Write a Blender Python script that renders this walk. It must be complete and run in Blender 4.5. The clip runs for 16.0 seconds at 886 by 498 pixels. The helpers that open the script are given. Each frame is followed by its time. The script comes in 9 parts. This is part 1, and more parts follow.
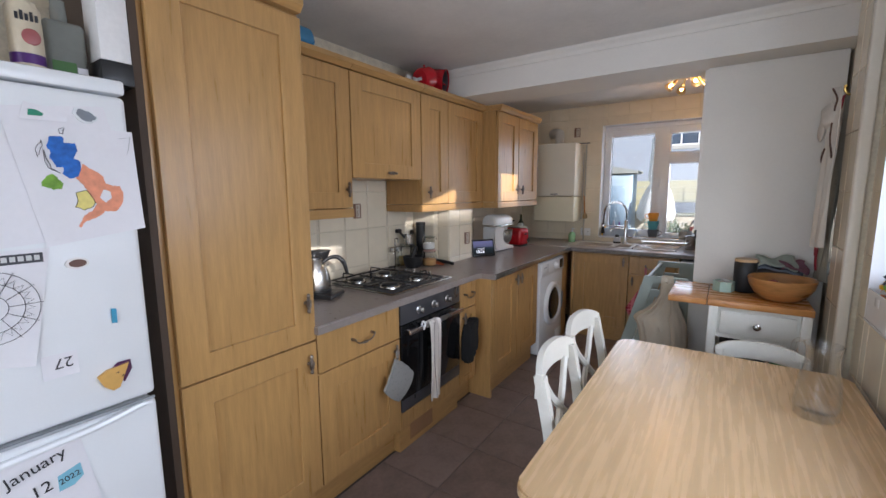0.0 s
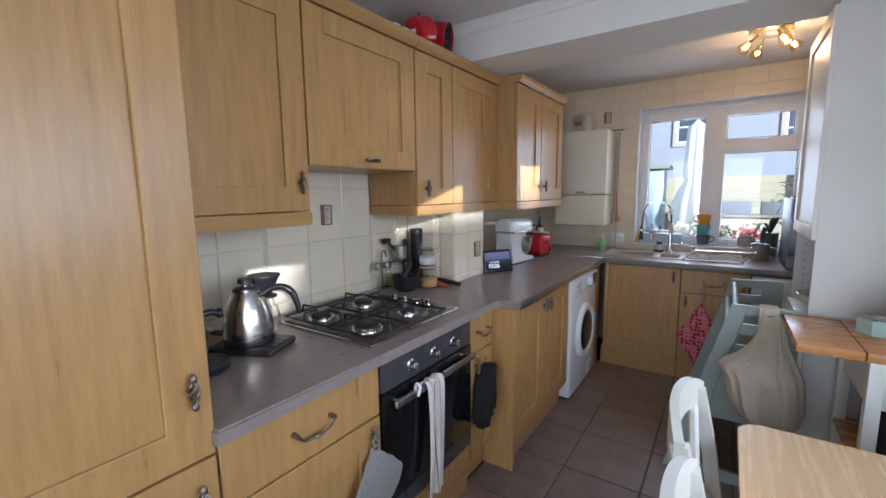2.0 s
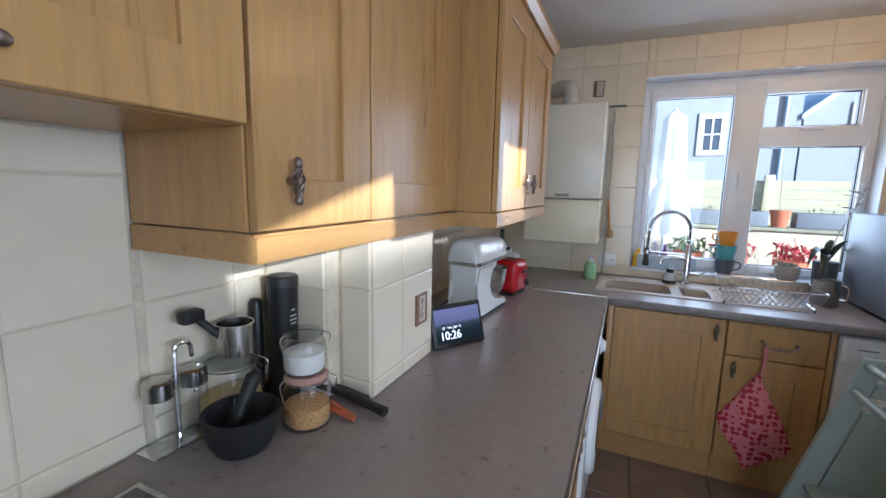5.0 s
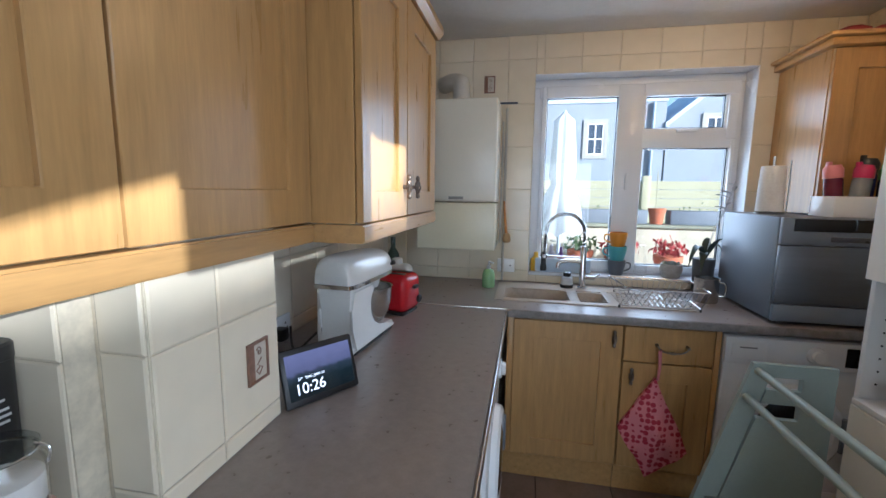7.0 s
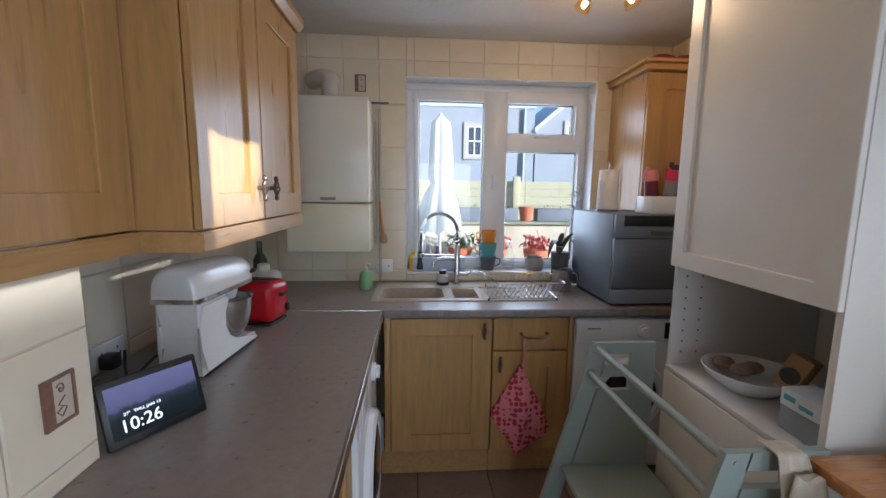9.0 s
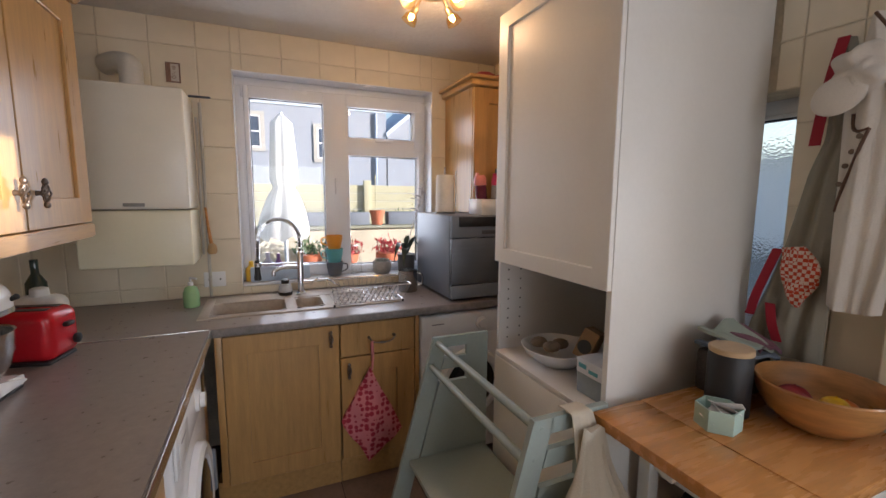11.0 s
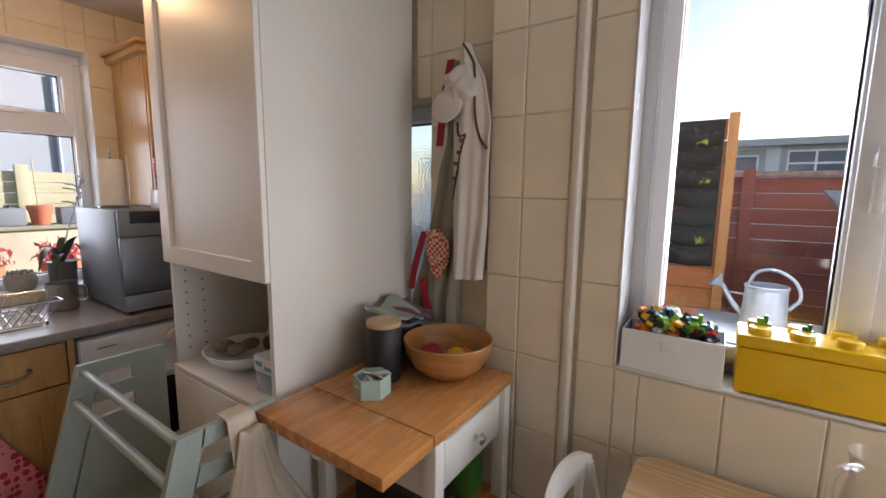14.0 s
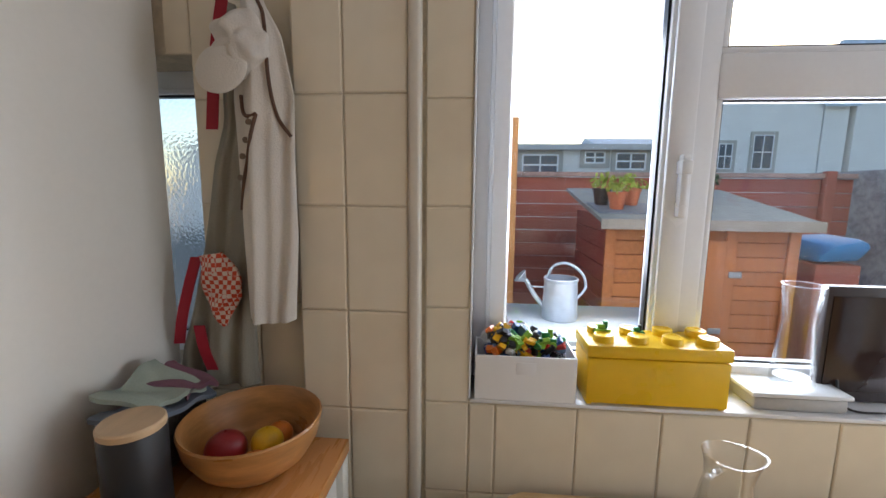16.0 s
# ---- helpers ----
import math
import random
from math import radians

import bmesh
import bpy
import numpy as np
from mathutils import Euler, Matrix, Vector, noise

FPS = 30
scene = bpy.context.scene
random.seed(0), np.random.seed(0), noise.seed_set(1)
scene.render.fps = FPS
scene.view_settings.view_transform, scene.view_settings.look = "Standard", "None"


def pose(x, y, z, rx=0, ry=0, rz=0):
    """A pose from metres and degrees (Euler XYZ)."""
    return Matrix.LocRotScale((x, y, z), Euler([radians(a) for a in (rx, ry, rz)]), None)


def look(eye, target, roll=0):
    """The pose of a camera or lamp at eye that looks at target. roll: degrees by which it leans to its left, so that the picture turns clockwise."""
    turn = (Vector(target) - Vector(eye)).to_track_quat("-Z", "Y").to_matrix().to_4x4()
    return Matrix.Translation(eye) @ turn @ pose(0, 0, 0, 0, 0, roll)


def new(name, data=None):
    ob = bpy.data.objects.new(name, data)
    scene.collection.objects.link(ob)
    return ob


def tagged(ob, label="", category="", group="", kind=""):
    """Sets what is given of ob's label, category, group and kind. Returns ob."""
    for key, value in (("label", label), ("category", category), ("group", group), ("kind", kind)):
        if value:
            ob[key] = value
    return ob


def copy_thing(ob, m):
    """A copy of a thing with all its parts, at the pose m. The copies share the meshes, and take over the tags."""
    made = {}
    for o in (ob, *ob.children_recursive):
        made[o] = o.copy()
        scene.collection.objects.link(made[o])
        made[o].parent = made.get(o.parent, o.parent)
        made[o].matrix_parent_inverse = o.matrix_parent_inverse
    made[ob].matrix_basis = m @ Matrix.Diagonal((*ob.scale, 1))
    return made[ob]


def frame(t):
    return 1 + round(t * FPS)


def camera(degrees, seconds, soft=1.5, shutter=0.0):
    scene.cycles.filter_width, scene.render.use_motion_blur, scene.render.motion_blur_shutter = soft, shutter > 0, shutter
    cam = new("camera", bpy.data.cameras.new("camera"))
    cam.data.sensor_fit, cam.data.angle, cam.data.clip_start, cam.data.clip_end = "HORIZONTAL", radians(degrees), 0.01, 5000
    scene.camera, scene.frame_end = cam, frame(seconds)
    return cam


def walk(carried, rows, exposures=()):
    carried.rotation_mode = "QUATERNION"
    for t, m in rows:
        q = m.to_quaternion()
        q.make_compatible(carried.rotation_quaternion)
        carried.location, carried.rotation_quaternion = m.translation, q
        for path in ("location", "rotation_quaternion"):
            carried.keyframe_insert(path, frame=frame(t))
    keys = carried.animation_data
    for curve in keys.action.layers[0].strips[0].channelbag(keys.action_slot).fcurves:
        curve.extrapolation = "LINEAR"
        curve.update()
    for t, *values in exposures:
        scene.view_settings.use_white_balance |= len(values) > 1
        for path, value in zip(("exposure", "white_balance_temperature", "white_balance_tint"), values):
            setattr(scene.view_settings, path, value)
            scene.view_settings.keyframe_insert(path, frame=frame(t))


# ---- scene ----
cam = camera(93.7, 16.0)
PATH = [
    (0, (0.169, 0.726, 1.473), (-0.945, 2.365, 1.201), -0.4),
    (0.5, (0.086, 0.844, 1.453), (-1.034, 2.479, 1.18), -0.4),
    (1, (-0.007, 1.057, 1.457), (-1.126, 2.692, 1.189), -0.4),
    (1.5, (-0.132, 1.23, 1.446), (-1.25, 2.867, 1.178), -0.4),
    (2, (-0.294, 1.397, 1.445), (-1.416, 3.031, 1.18), -0.7),
    (2.5, (-0.445, 1.545, 1.438), (-1.556, 3.189, 1.186), -0.9),
    (3, (-0.538, 1.72, 1.423), (-1.641, 3.369, 1.169), -1.1),
    (3.2, (-0.584, 1.808, 1.434), (-1.679, 3.462, 1.177), -1.1),
    (5.3, (-1.065, 2.662, 1.468), (-1.819, 4.492, 1.182), 1.0),
    (5.5, (-1.042, 2.709, 1.469), (-1.773, 4.549, 1.189), 0.6),
    (6, (-1.045, 2.83, 1.47), (-1.659, 4.713, 1.193), 0.6),
    (6.5, (-1.038, 2.884, 1.472), (-1.539, 4.8, 1.198), 0.6),
    (7, (-1.031, 2.909, 1.476), (-1.415, 4.852, 1.201), 0.7),
    (7.5, (-1.023, 2.919, 1.481), (-1.282, 4.883, 1.206), 0.7),
    (8, (-1.009, 2.923, 1.484), (-1.139, 4.9, 1.209), 0.7),
    (8.5, (-0.976, 2.925, 1.486), (-0.977, 4.906, 1.211), 0.7),
    (9, (-0.95, 2.93, 1.486), (-0.813, 4.906, 1.212), 0.7),
    (9.2, (-0.951, 2.932, 1.481), (-0.754, 4.904, 1.211), 0.6),
    (11.3, (-0.824, 2.898, 1.49), (0.026, 4.689, 1.228), 0.5),
    (11.5, (-0.787, 2.873, 1.491), (0.102, 4.644, 1.218), 0.6),
    (12, (-0.748, 2.854, 1.491), (0.307, 4.53, 1.216), 0.6),
    (12.5, (-0.716, 2.834, 1.488), (0.5, 4.398, 1.216), 0.6),
    (13, (-0.686, 2.804, 1.481), (0.688, 4.232, 1.212), 0.7),
    (13.5, (-0.666, 2.764, 1.478), (0.849, 4.043, 1.209), 0.7),
    (14, (-0.634, 2.752, 1.481), (1.0, 3.872, 1.209), 0.7),
    (14.5, (-0.557, 2.831, 1.475), (1.194, 3.761, 1.21), 0.8),
    (15, (-0.44, 2.912, 1.477), (1.402, 3.649, 1.224), 0.7),
    (15.5, (-0.374, 2.956, 1.492), (1.55, 3.437, 1.23), 0.6),
    (16, (-0.362, 2.983, 1.506), (1.61, 3.153, 1.222), 0.6),
]
walk(cam, [(t, look(eye, target, roll)) for t, eye, target, roll in PATH],
     exposures=[(0.0, 0.78, 6000, 16), (1.0, 0.86, 5750, 14), (2.0, 0.95, 5550, 13), (3.0, 1.18, 5400, 13), (5.5, 1.25, 5300, 10), (8.0, 0.97, 5300, 8), (9.0, 0.92, 5600, 12), (11.5, 1.0, 6600, 20), (12.5, 0.95, 6800, 22), (16.0, 1.14, 6200, 14)])

# ---- daylight ----
SUN = Vector((-1.0, 0.65, -0.275)).normalized()
world = bpy.data.worlds.new("sky")
scene.world = world
world.use_nodes = True
wn = world.node_tree.nodes
sky = wn.new("ShaderNodeTexSky")
sky.sky_type = "NISHITA"
sky.sun_disc = False
sky.sun_elevation = math.asin(-SUN.z)
sky.sun_rotation = math.atan2(-SUN.x, -SUN.y)
wn["Background"].inputs[1].default_value = 0.135
world.node_tree.links.new(sky.outputs[0], wn["Background"].inputs[0])

sun_data = bpy.data.lights.new("sun", "SUN")
sun_data.energy, sun_data.angle, sun_data.color = 5.0, radians(0.45), (1.0, 0.95, 0.87)
sun = new("sun", sun_data)
sun.matrix_world = look((6, -4, 4), Vector((6, -4, 4)) + SUN)


def window_light(name, eye, target, sx, sy, watts):
    d = bpy.data.lights.new(name, "AREA")
    d.shape, d.size, d.size_y, d.energy, d.color = "RECTANGLE", sx, sy, watts, (0.86, 0.93, 1.0)
    ob = new(name, d)
    ob.matrix_world = look(eye, target)
    return ob


window_light("skylight_back_window", (-0.41, 6.08, 1.62), (-0.41, 4.3, 0.85), 1.0, 1.05, 8)
window_light("skylight_side_window", (1.28, 1.98, 1.55), (-0.5, 2.10, 0.50), 1.9, 1.0, 29)
# added fill from behind the walker, brightening what faces south
window_light("fill_south_opening", (-0.55, -0.80, 1.15), (-0.45, 2.0, 1.25), 1.7, 1.9, 18)


# ---- materials ----
def mat(name, col, rough=0.5, metal=0.0, var=0.10, scale=6.0, bump=0.03, bscale=80.0, stretch=(1, 1, 1), coat=0.0, piece=0.0, spec=0.5):
    m = bpy.data.materials.new(name)
    m.use_nodes = True
    t = m.node_tree
    n, l = t.nodes, t.links
    b = n["Principled BSDF"]
    co = n.new("ShaderNodeTexCoord")
    mp = n.new("ShaderNodeMapping")
    mp.inputs["Scale"].default_value = stretch
    l.new(co.outputs["Object"], mp.inputs["Vector"])
    big, fine = n.new("ShaderNodeTexNoise"), n.new("ShaderNodeTexNoise")
    big.inputs["Scale"].default_value, big.inputs["Detail"].default_value = scale, 4
    fine.inputs["Scale"].default_value, fine.inputs["Detail"].default_value = bscale, 3
    for q in (big, fine):
        l.new(mp.outputs[0], q.inputs["Vector"])
    add = n.new("ShaderNodeMath")
    add.operation = "MULTIPLY_ADD"
    add.inputs[1].default_value = 0.45
    l.new(fine.outputs["Fac"], add.inputs[0])
    l.new(big.outputs["Fac"], add.inputs[2])
    last = add.outputs[0]
    if piece:
        info = n.new("ShaderNodeObjectInfo")
        pa = n.new("ShaderNodeMath")
        pa.operation = "MULTIPLY_ADD"
        pa.inputs[1].default_value = piece
        l.new(info.outputs["Random"], pa.inputs[0])
        l.new(last, pa.inputs[2])
        last = pa.outputs[0]
    ramp = n.new("ShaderNodeValToRGB")
    ramp.color_ramp.elements[0].position, ramp.color_ramp.elements[1].position = 0.45, 1.0 + piece
    ramp.color_ramp.elements[0].color = (*[max(0, c * (1 - var)) for c in col], 1)
    ramp.color_ramp.elements[1].color = (*[min(1, c * (1 + var)) for c in col], 1)
    l.new(last, ramp.inputs[0])
    l.new(ramp.outputs[0], b.inputs["Base Color"])
    rr = n.new("ShaderNodeMapRange")
    rr.inputs["To Min"].default_value, rr.inputs["To Max"].default_value = max(0.02, rough - 0.07), min(1, rough + 0.07)
    l.new(big.outputs["Fac"], rr.inputs["Value"])
    l.new(rr.outputs[0], b.inputs["Roughness"])
    b.inputs["Metallic"].default_value = metal
    b.inputs["Coat Weight"].default_value = coat
    b.inputs["Specular IOR Level"].default_value = spec
    if bump:
        bp = n.new("ShaderNodeBump")
        bp.inputs["Strength"].default_value, bp.inputs["Distance"].default_value = bump * 4, 0.003
        l.new(fine.outputs["Fac"], bp.inputs["Height"])
        l.new(bp.outputs[0], b.inputs["Normal"])
    return m


def glass_mat(name, col=(1, 1, 1), rough=0.0, thin=True, edge=0.55, sharp=3.5):
    m = bpy.data.materials.new(name)
    m.use_nodes = True
    n, l = m.node_tree.nodes, m.node_tree.links
    if thin:
        n.remove(n["Principled BSDF"])
        tr, gl, mx, fr = n.new("ShaderNodeBsdfTransparent"), n.new("ShaderNodeBsdfGlossy"), n.new("ShaderNodeMixShader"), n.new("ShaderNodeLayerWeight")
        pw = n.new("ShaderNodeMath")
        pw.operation = "POWER"
        pw.inputs[1].default_value = sharp
        ml = n.new("ShaderNodeMath")
        ml.operation = "MULTIPLY_ADD"
        ml.inputs[1].default_value, ml.inputs[2].default_value = edge, 0.035
        tr.inputs[0].default_value = (*col, 1)
        gl.inputs["Roughness"].default_value = rough
        l.new(fr.outputs["Facing"], pw.inputs[0])
        l.new(pw.outputs[0], ml.inputs[0])
        l.new(ml.outputs[0], mx.inputs[0])
        l.new(tr.outputs[0], mx.inputs[1])
        l.new(gl.outputs[0], mx.inputs[2])
        l.new(mx.outputs[0], n["Material Output"].inputs[0])
    else:
        b = n["Principled BSDF"]
        b.inputs["Base Color"].default_value = (*col, 1)
        b.inputs["Transmission Weight"].default_value = 1.0
        b.inputs["Roughness"].default_value = rough
        b.inputs["IOR"].default_value = 1.2
    return m


def glow_mat(name, col, power):
    m = bpy.data.materials.new(name)
    m.use_nodes = True
    b = m.node_tree.nodes["Principled BSDF"]
    b.inputs["Base Color"].default_value = (*col, 1)
    b.inputs["Emission Color"].default_value = (*col, 1)
    b.inputs["Emission Strength"].default_value = power
    return m


OAK = mat("maple_veneer", (0.455, 0.264, 0.097), 0.30, var=0.16, scale=5, bscale=26, bump=0.006, stretch=(9, 9, 0.8), spec=0.45)
OAK_H = mat("maple_veneer_level", (0.455, 0.264, 0.097), 0.30, var=0.16, scale=5, bscale=26, bump=0.006, stretch=(9, 0.8, 9), spec=0.45)
# near-black so that the shade of narrow gaps is in the colour
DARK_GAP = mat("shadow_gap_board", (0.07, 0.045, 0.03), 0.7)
WORKTOP = mat("grey_brown_laminate", (0.270, 0.232, 0.214), 0.30, var=0.11, scale=34, bscale=150, bump=0.0)
WORKTOP_EDGE = mat("laminate_edge", (0.22, 0.20, 0.19), 0.4, var=0.25, scale=30, bscale=120)
ALU = mat("aluminium_trim", (0.72, 0.72, 0.74), 0.25, 1.0, var=0.05)
TILE = mat("cream_glazed_tile", (0.75, 0.675, 0.53), 0.14, var=0.05, scale=3, bump=0.002, bscale=14, piece=0.12)
GROUT = mat("cream_grout", (0.64, 0.57, 0.44), 0.9, var=0.15, scale=20)
FLOOR_TILE = mat("mauve_brown_floor_tile", (0.20, 0.145, 0.125), 0.38, var=0.28, scale=7, bscale=60, bump=0.01, piece=0.2)
FLOOR_GROUT = mat("floor_grout", (0.09, 0.075, 0.068), 0.9, var=0.2)
PAINT = mat("white_wall_paint", (0.76, 0.73, 0.67), 0.75, var=0.05, scale=2, bump=0.03, bscale=150)
ARTEX = mat("textured_ceiling_paint", (0.70, 0.68, 0.65), 0.8, var=0.06, scale=5, bump=0.25, bscale=38)
UPVC = mat("white_upvc", (0.80, 0.82, 0.85), 0.25, var=0.03, bump=0.0)
WHITE_UNIT = mat("white_painted_board", (0.80, 0.775, 0.715), 0.4, var=0.03, scale=3, bump=0.004)
WHITE_MELAMINE = mat("white_melamine", (0.73, 0.72, 0.70), 0.35, var=0.03)
CHAIR_WHITE = mat("ivory_chair_paint", (0.74, 0.73, 0.67), 0.35, var=0.04)
TABLE_WOOD = mat("pale_ash_tabletop", (0.66, 0.455, 0.245), 0.27, var=0.10, scale=7, bscale=34, bump=0.008, stretch=(11, 0.5, 9))
BIRCH = mat("oiled_beech_block", (0.46, 0.205, 0.062), 0.27, var=0.24, scale=4, bscale=22, bump=0.008, stretch=(1.2, 10, 9), piece=0.3)
APPL_WHITE = mat("white_enamel", (0.80, 0.81, 0.82), 0.2, var=0.02, bump=0.0)
FRIDGE_WHITE = mat("white_fridge_enamel", (0.80, 0.82, 0.84), 0.22, var=0.02, bump=0.01, bscale=200)
BOILER_CREAM = mat("cream_boiler_enamel", (0.78, 0.76, 0.66), 0.22, var=0.03, bump=0.0)
BLACK_GLASS = mat("black_glass", (0.008, 0.008, 0.009), 0.05, bump=0.0)
BLACK_PLASTIC = mat("black_plastic", (0.015, 0.015, 0.016), 0.4, bump=0.0)
IRON = mat("black_cast_iron", (0.012, 0.012, 0.013), 0.55)
STEEL = mat("brushed_steel", (0.55, 0.54, 0.52), 0.24, 1.0, var=0.10, scale=6, bscale=90, stretch=(1, 1, 8), bump=0.004)
CHROME = mat("polished_chrome", (0.75, 0.75, 0.76), 0.08, 1.0, var=0.03, bump=0.0)
SILVER = mat("silver_painted_steel", (0.19, 0.215, 0.255), 0.45, 0.15, var=0.05)
DARK_SILVER = mat("dark_grey_oven_panel", (0.10, 0.10, 0.11), 0.3, 0.5, var=0.06)
PEWTER = mat("antique_pewter", (0.23, 0.19, 0.16), 0.38, 0.9, var=0.25, scale=40, bump=0.05)
SINK_STONE = mat("beige_composite_sink", (0.47, 0.41, 0.34), 0.4, var=0.10, scale=60, bscale=300)
SAGE = mat("sage_green_paint", (0.325, 0.38, 0.345), 0.42, var=0.07, scale=4, bump=0.006)
GLASS = glass_mat("window_glass", (0.97, 0.985, 1.0))
JAR_GLASS = glass_mat("clear_jar_glass", (0.985, 0.99, 0.99), edge=0.8, sharp=2.4)
FROSTED = glass_mat("frosted_glass", (0.95, 0.98, 1.0), 0.16, thin=False)
fn_, fl_ = FROSTED.node_tree.nodes, FROSTED.node_tree.links
fv_, fb_ = fn_.new("ShaderNodeTexVoronoi"), fn_.new("ShaderNodeBump")
fv_.inputs["Scale"].default_value, fb_.inputs["Strength"].default_value, fb_.inputs["Distance"].default_value = 70, 0.22, 0.004
fl_.new(fv_.outputs["Distance"], fb_.inputs["Height"])
fl_.new(fb_.outputs[0], fn_["Principled BSDF"].inputs["Normal"])
YELLOW = mat("yellow_plastic", (0.80, 0.50, 0.005), 0.28, var=0.03, bump=0.0)
CANVAS = mat("cream_canvas", (0.56, 0.49, 0.38), 0.9, var=0.10, bump=0.12, bscale=260)
RED = mat("red_enamel", (0.50, 0.012, 0.02), 0.2, bump=0.0)


# ---- mesh helpers ----
def box(bm, x0, x1, y0, y1, z0, z1, bevel=0.0, seg=2):
    r = bmesh.ops.create_cube(bm, size=1.0)
    vs = r["verts"]
    bmesh.ops.scale(bm, verts=vs, vec=(x1 - x0, y1 - y0, z1 - z0))
    bmesh.ops.translate(bm, verts=vs, vec=((x0 + x1) / 2, (y0 + y1) / 2, (z0 + z1) / 2))
    if bevel:
        es = list({e for v in vs for e in v.link_edges})
        bmesh.ops.bevel(bm, geom=es, offset=min(bevel, 0.45 * min(abs(x1 - x0), abs(y1 - y0), abs(z1 - z0))), segments=seg, affect="EDGES", profile=0.5)
    return bm


def lathe(bm, profile, at, seg=28, m=None):
    """Turn (radius, height) pairs about a vertical line through at."""
    rings = []
    for r, z in profile:
        ring = []
        for i in range(seg):
            a = 2 * math.pi * i / seg
            p = Vector((max(r, 1e-4) * math.cos(a), max(r, 1e-4) * math.sin(a), z))
            if m is not None:
                p = m @ p
            ring.append(bm.verts.new(p + Vector(at)))
        rings.append(ring)
    for a, b in zip(rings, rings[1:]):
        for i in range(seg):
            j = (i + 1) % seg
            bm.faces.new((a[i], a[j], b[j], b[i]))
    bm.faces.new(list(reversed(rings[0])))
    bm.faces.new(rings[-1])
    return bm


def tube(bm, pts, r, seg=8, closed=False):
    """A round bar along pts."""
    pts = [Vector(p) for p in pts]
    n = len(pts)
    rings = []
    up = None
    for i, p in enumerate(pts):
        if closed:
            d = pts[(i + 1) % n] - pts[i - 1]
        else:
            d = pts[min(i + 1, n - 1)] - pts[max(i - 1, 0)]
        d.normalize()
        if up is None:
            up = d.orthogonal().normalized()
        else:
            up = (up - d * up.dot(d))
            up = up.normalized() if up.length > 1e-6 else d.orthogonal().normalized()
        side = d.cross(up)
        rad = r[i] if isinstance(r, (list, tuple)) else r
        rings.append([bm.verts.new(p + (up * math.cos(2 * math.pi * k / seg) + side * math.sin(2 * math.pi * k / seg)) * rad) for k in range(seg)])
    pairs = list(zip(rings, rings[1:])) + ([(rings[-1], rings[0])] if closed else [])
    for a, b in pairs:
        for k in range(seg):
            j = (k + 1) % seg
            bm.faces.new((a[k], a[j], b[j], b[k]))
    if not closed:
        bm.faces.new(list(reversed(rings[0])))
        bm.faces.new(rings[-1])
    return bm


def curve_pts(pts, n=8):
    """Smooth line through pts."""
    pts = [Vector(p) for p in pts]
    ext = [2 * pts[0] - pts[1]] + pts + [2 * pts[-1] - pts[-2]]
    out = []
    for i in range(1, len(ext) - 2):
        a, b, c, d = ext[i - 1:i + 3]
        for k in range(n):
            t = k / n
            out.append(0.5 * (2 * b + (c - a) * t + (2 * a - 5 * b + 4 * c - d) * t * t + (3 * b - a - 3 * c + d) * t ** 3))
    out.append(pts[-1])
    return out


def prism(bm, poly, m, depth):
    """A flat outline (u, v) pushed out by depth along its normal; m takes (u, v, w) to the world."""
    a = [bm.verts.new(m @ Vector((u, v, 0))) for u, v in poly]
    b = [bm.verts.new(m @ Vector((u, v, depth))) for u, v in poly]
    bm.faces.new(list(reversed(a)))
    bm.faces.new(b)
    n = len(poly)
    for i in range(n):
        j = (i + 1) % n
        bm.faces.new((a[i], a[j], b[j], b[i]))
    return bm


def ring(bm, axis, u0, u1, v0, v1, a0, a1, b0, b1, w0, w1, soft=0.0):
    """A rectangle with a rectangular hole (a0, a1, b0, b1), from w0 to w1 deep across axis."""
    def at(u, v, w):
        return {"x": (w, u, v), "y": (u, w, v), "z": (u, v, w)}[axis]
    out, inn = [(u0, v0), (u1, v0), (u1, v1), (u0, v1)], [(a0, b0), (a1, b0), (a1, b1), (a0, b1)]
    lay = [[[bm.verts.new(at(*p, w)) for p in loop] for loop in (out, inn)] for w in (w0, w1)]
    for i in range(4):
        j = (i + 1) % 4
        for (o, n_) in lay:
            bm.faces.new((o[i], o[j], n_[j], n_[i]))
        bm.faces.new((lay[0][0][i], lay[0][0][j], lay[1][0][j], lay[1][0][i]))
        bm.faces.new((lay[0][1][i], lay[0][1][j], lay[1][1][j], lay[1][1][i]))
    if soft:
        bmesh.ops.recalc_face_normals(bm, faces=bm.faces)
        flat = [e for e in bm.edges if len(e.link_faces) == 2 and e.calc_face_angle(0) > 0.5]
        bmesh.ops.bevel(bm, geom=flat, offset=soft, segments=1, affect="EDGES")
    return bm


def B():
    return bmesh.new()


def finish(name, bm, material, smooth=None):
    bmesh.ops.recalc_face_normals(bm, faces=bm.faces)
    me = bpy.data.meshes.new(name)
    bm.to_mesh(me)
    bm.free()
    me.materials.append(material)
    if smooth:
        for p in me.polygons:
            p.use_smooth = True
        me.set_sharp_from_angle(angle=radians(smooth))
    return me


def part(name, bm, material, parent, label="", smooth=40):
    ob = new(name, finish(name, bm, material, smooth))
    ob.parent = parent
    if parent.type == "EMPTY":
        ob.matrix_parent_inverse = parent.matrix_basis.inverted()
    if label:
        ob["label"] = label
    return ob


def thing(name, at, label, category, group="", kind=""):
    ob = new(name)
    ob.matrix_basis = Matrix.Translation(at)
    ob.empty_display_size = 0.05
    return tagged(ob, label, category, group, kind)


def solid(name, bm, material, label, category, group="", kind="", smooth=40):
    return tagged(new(name, finish(name, bm, material, smooth)), label, category, group, kind)


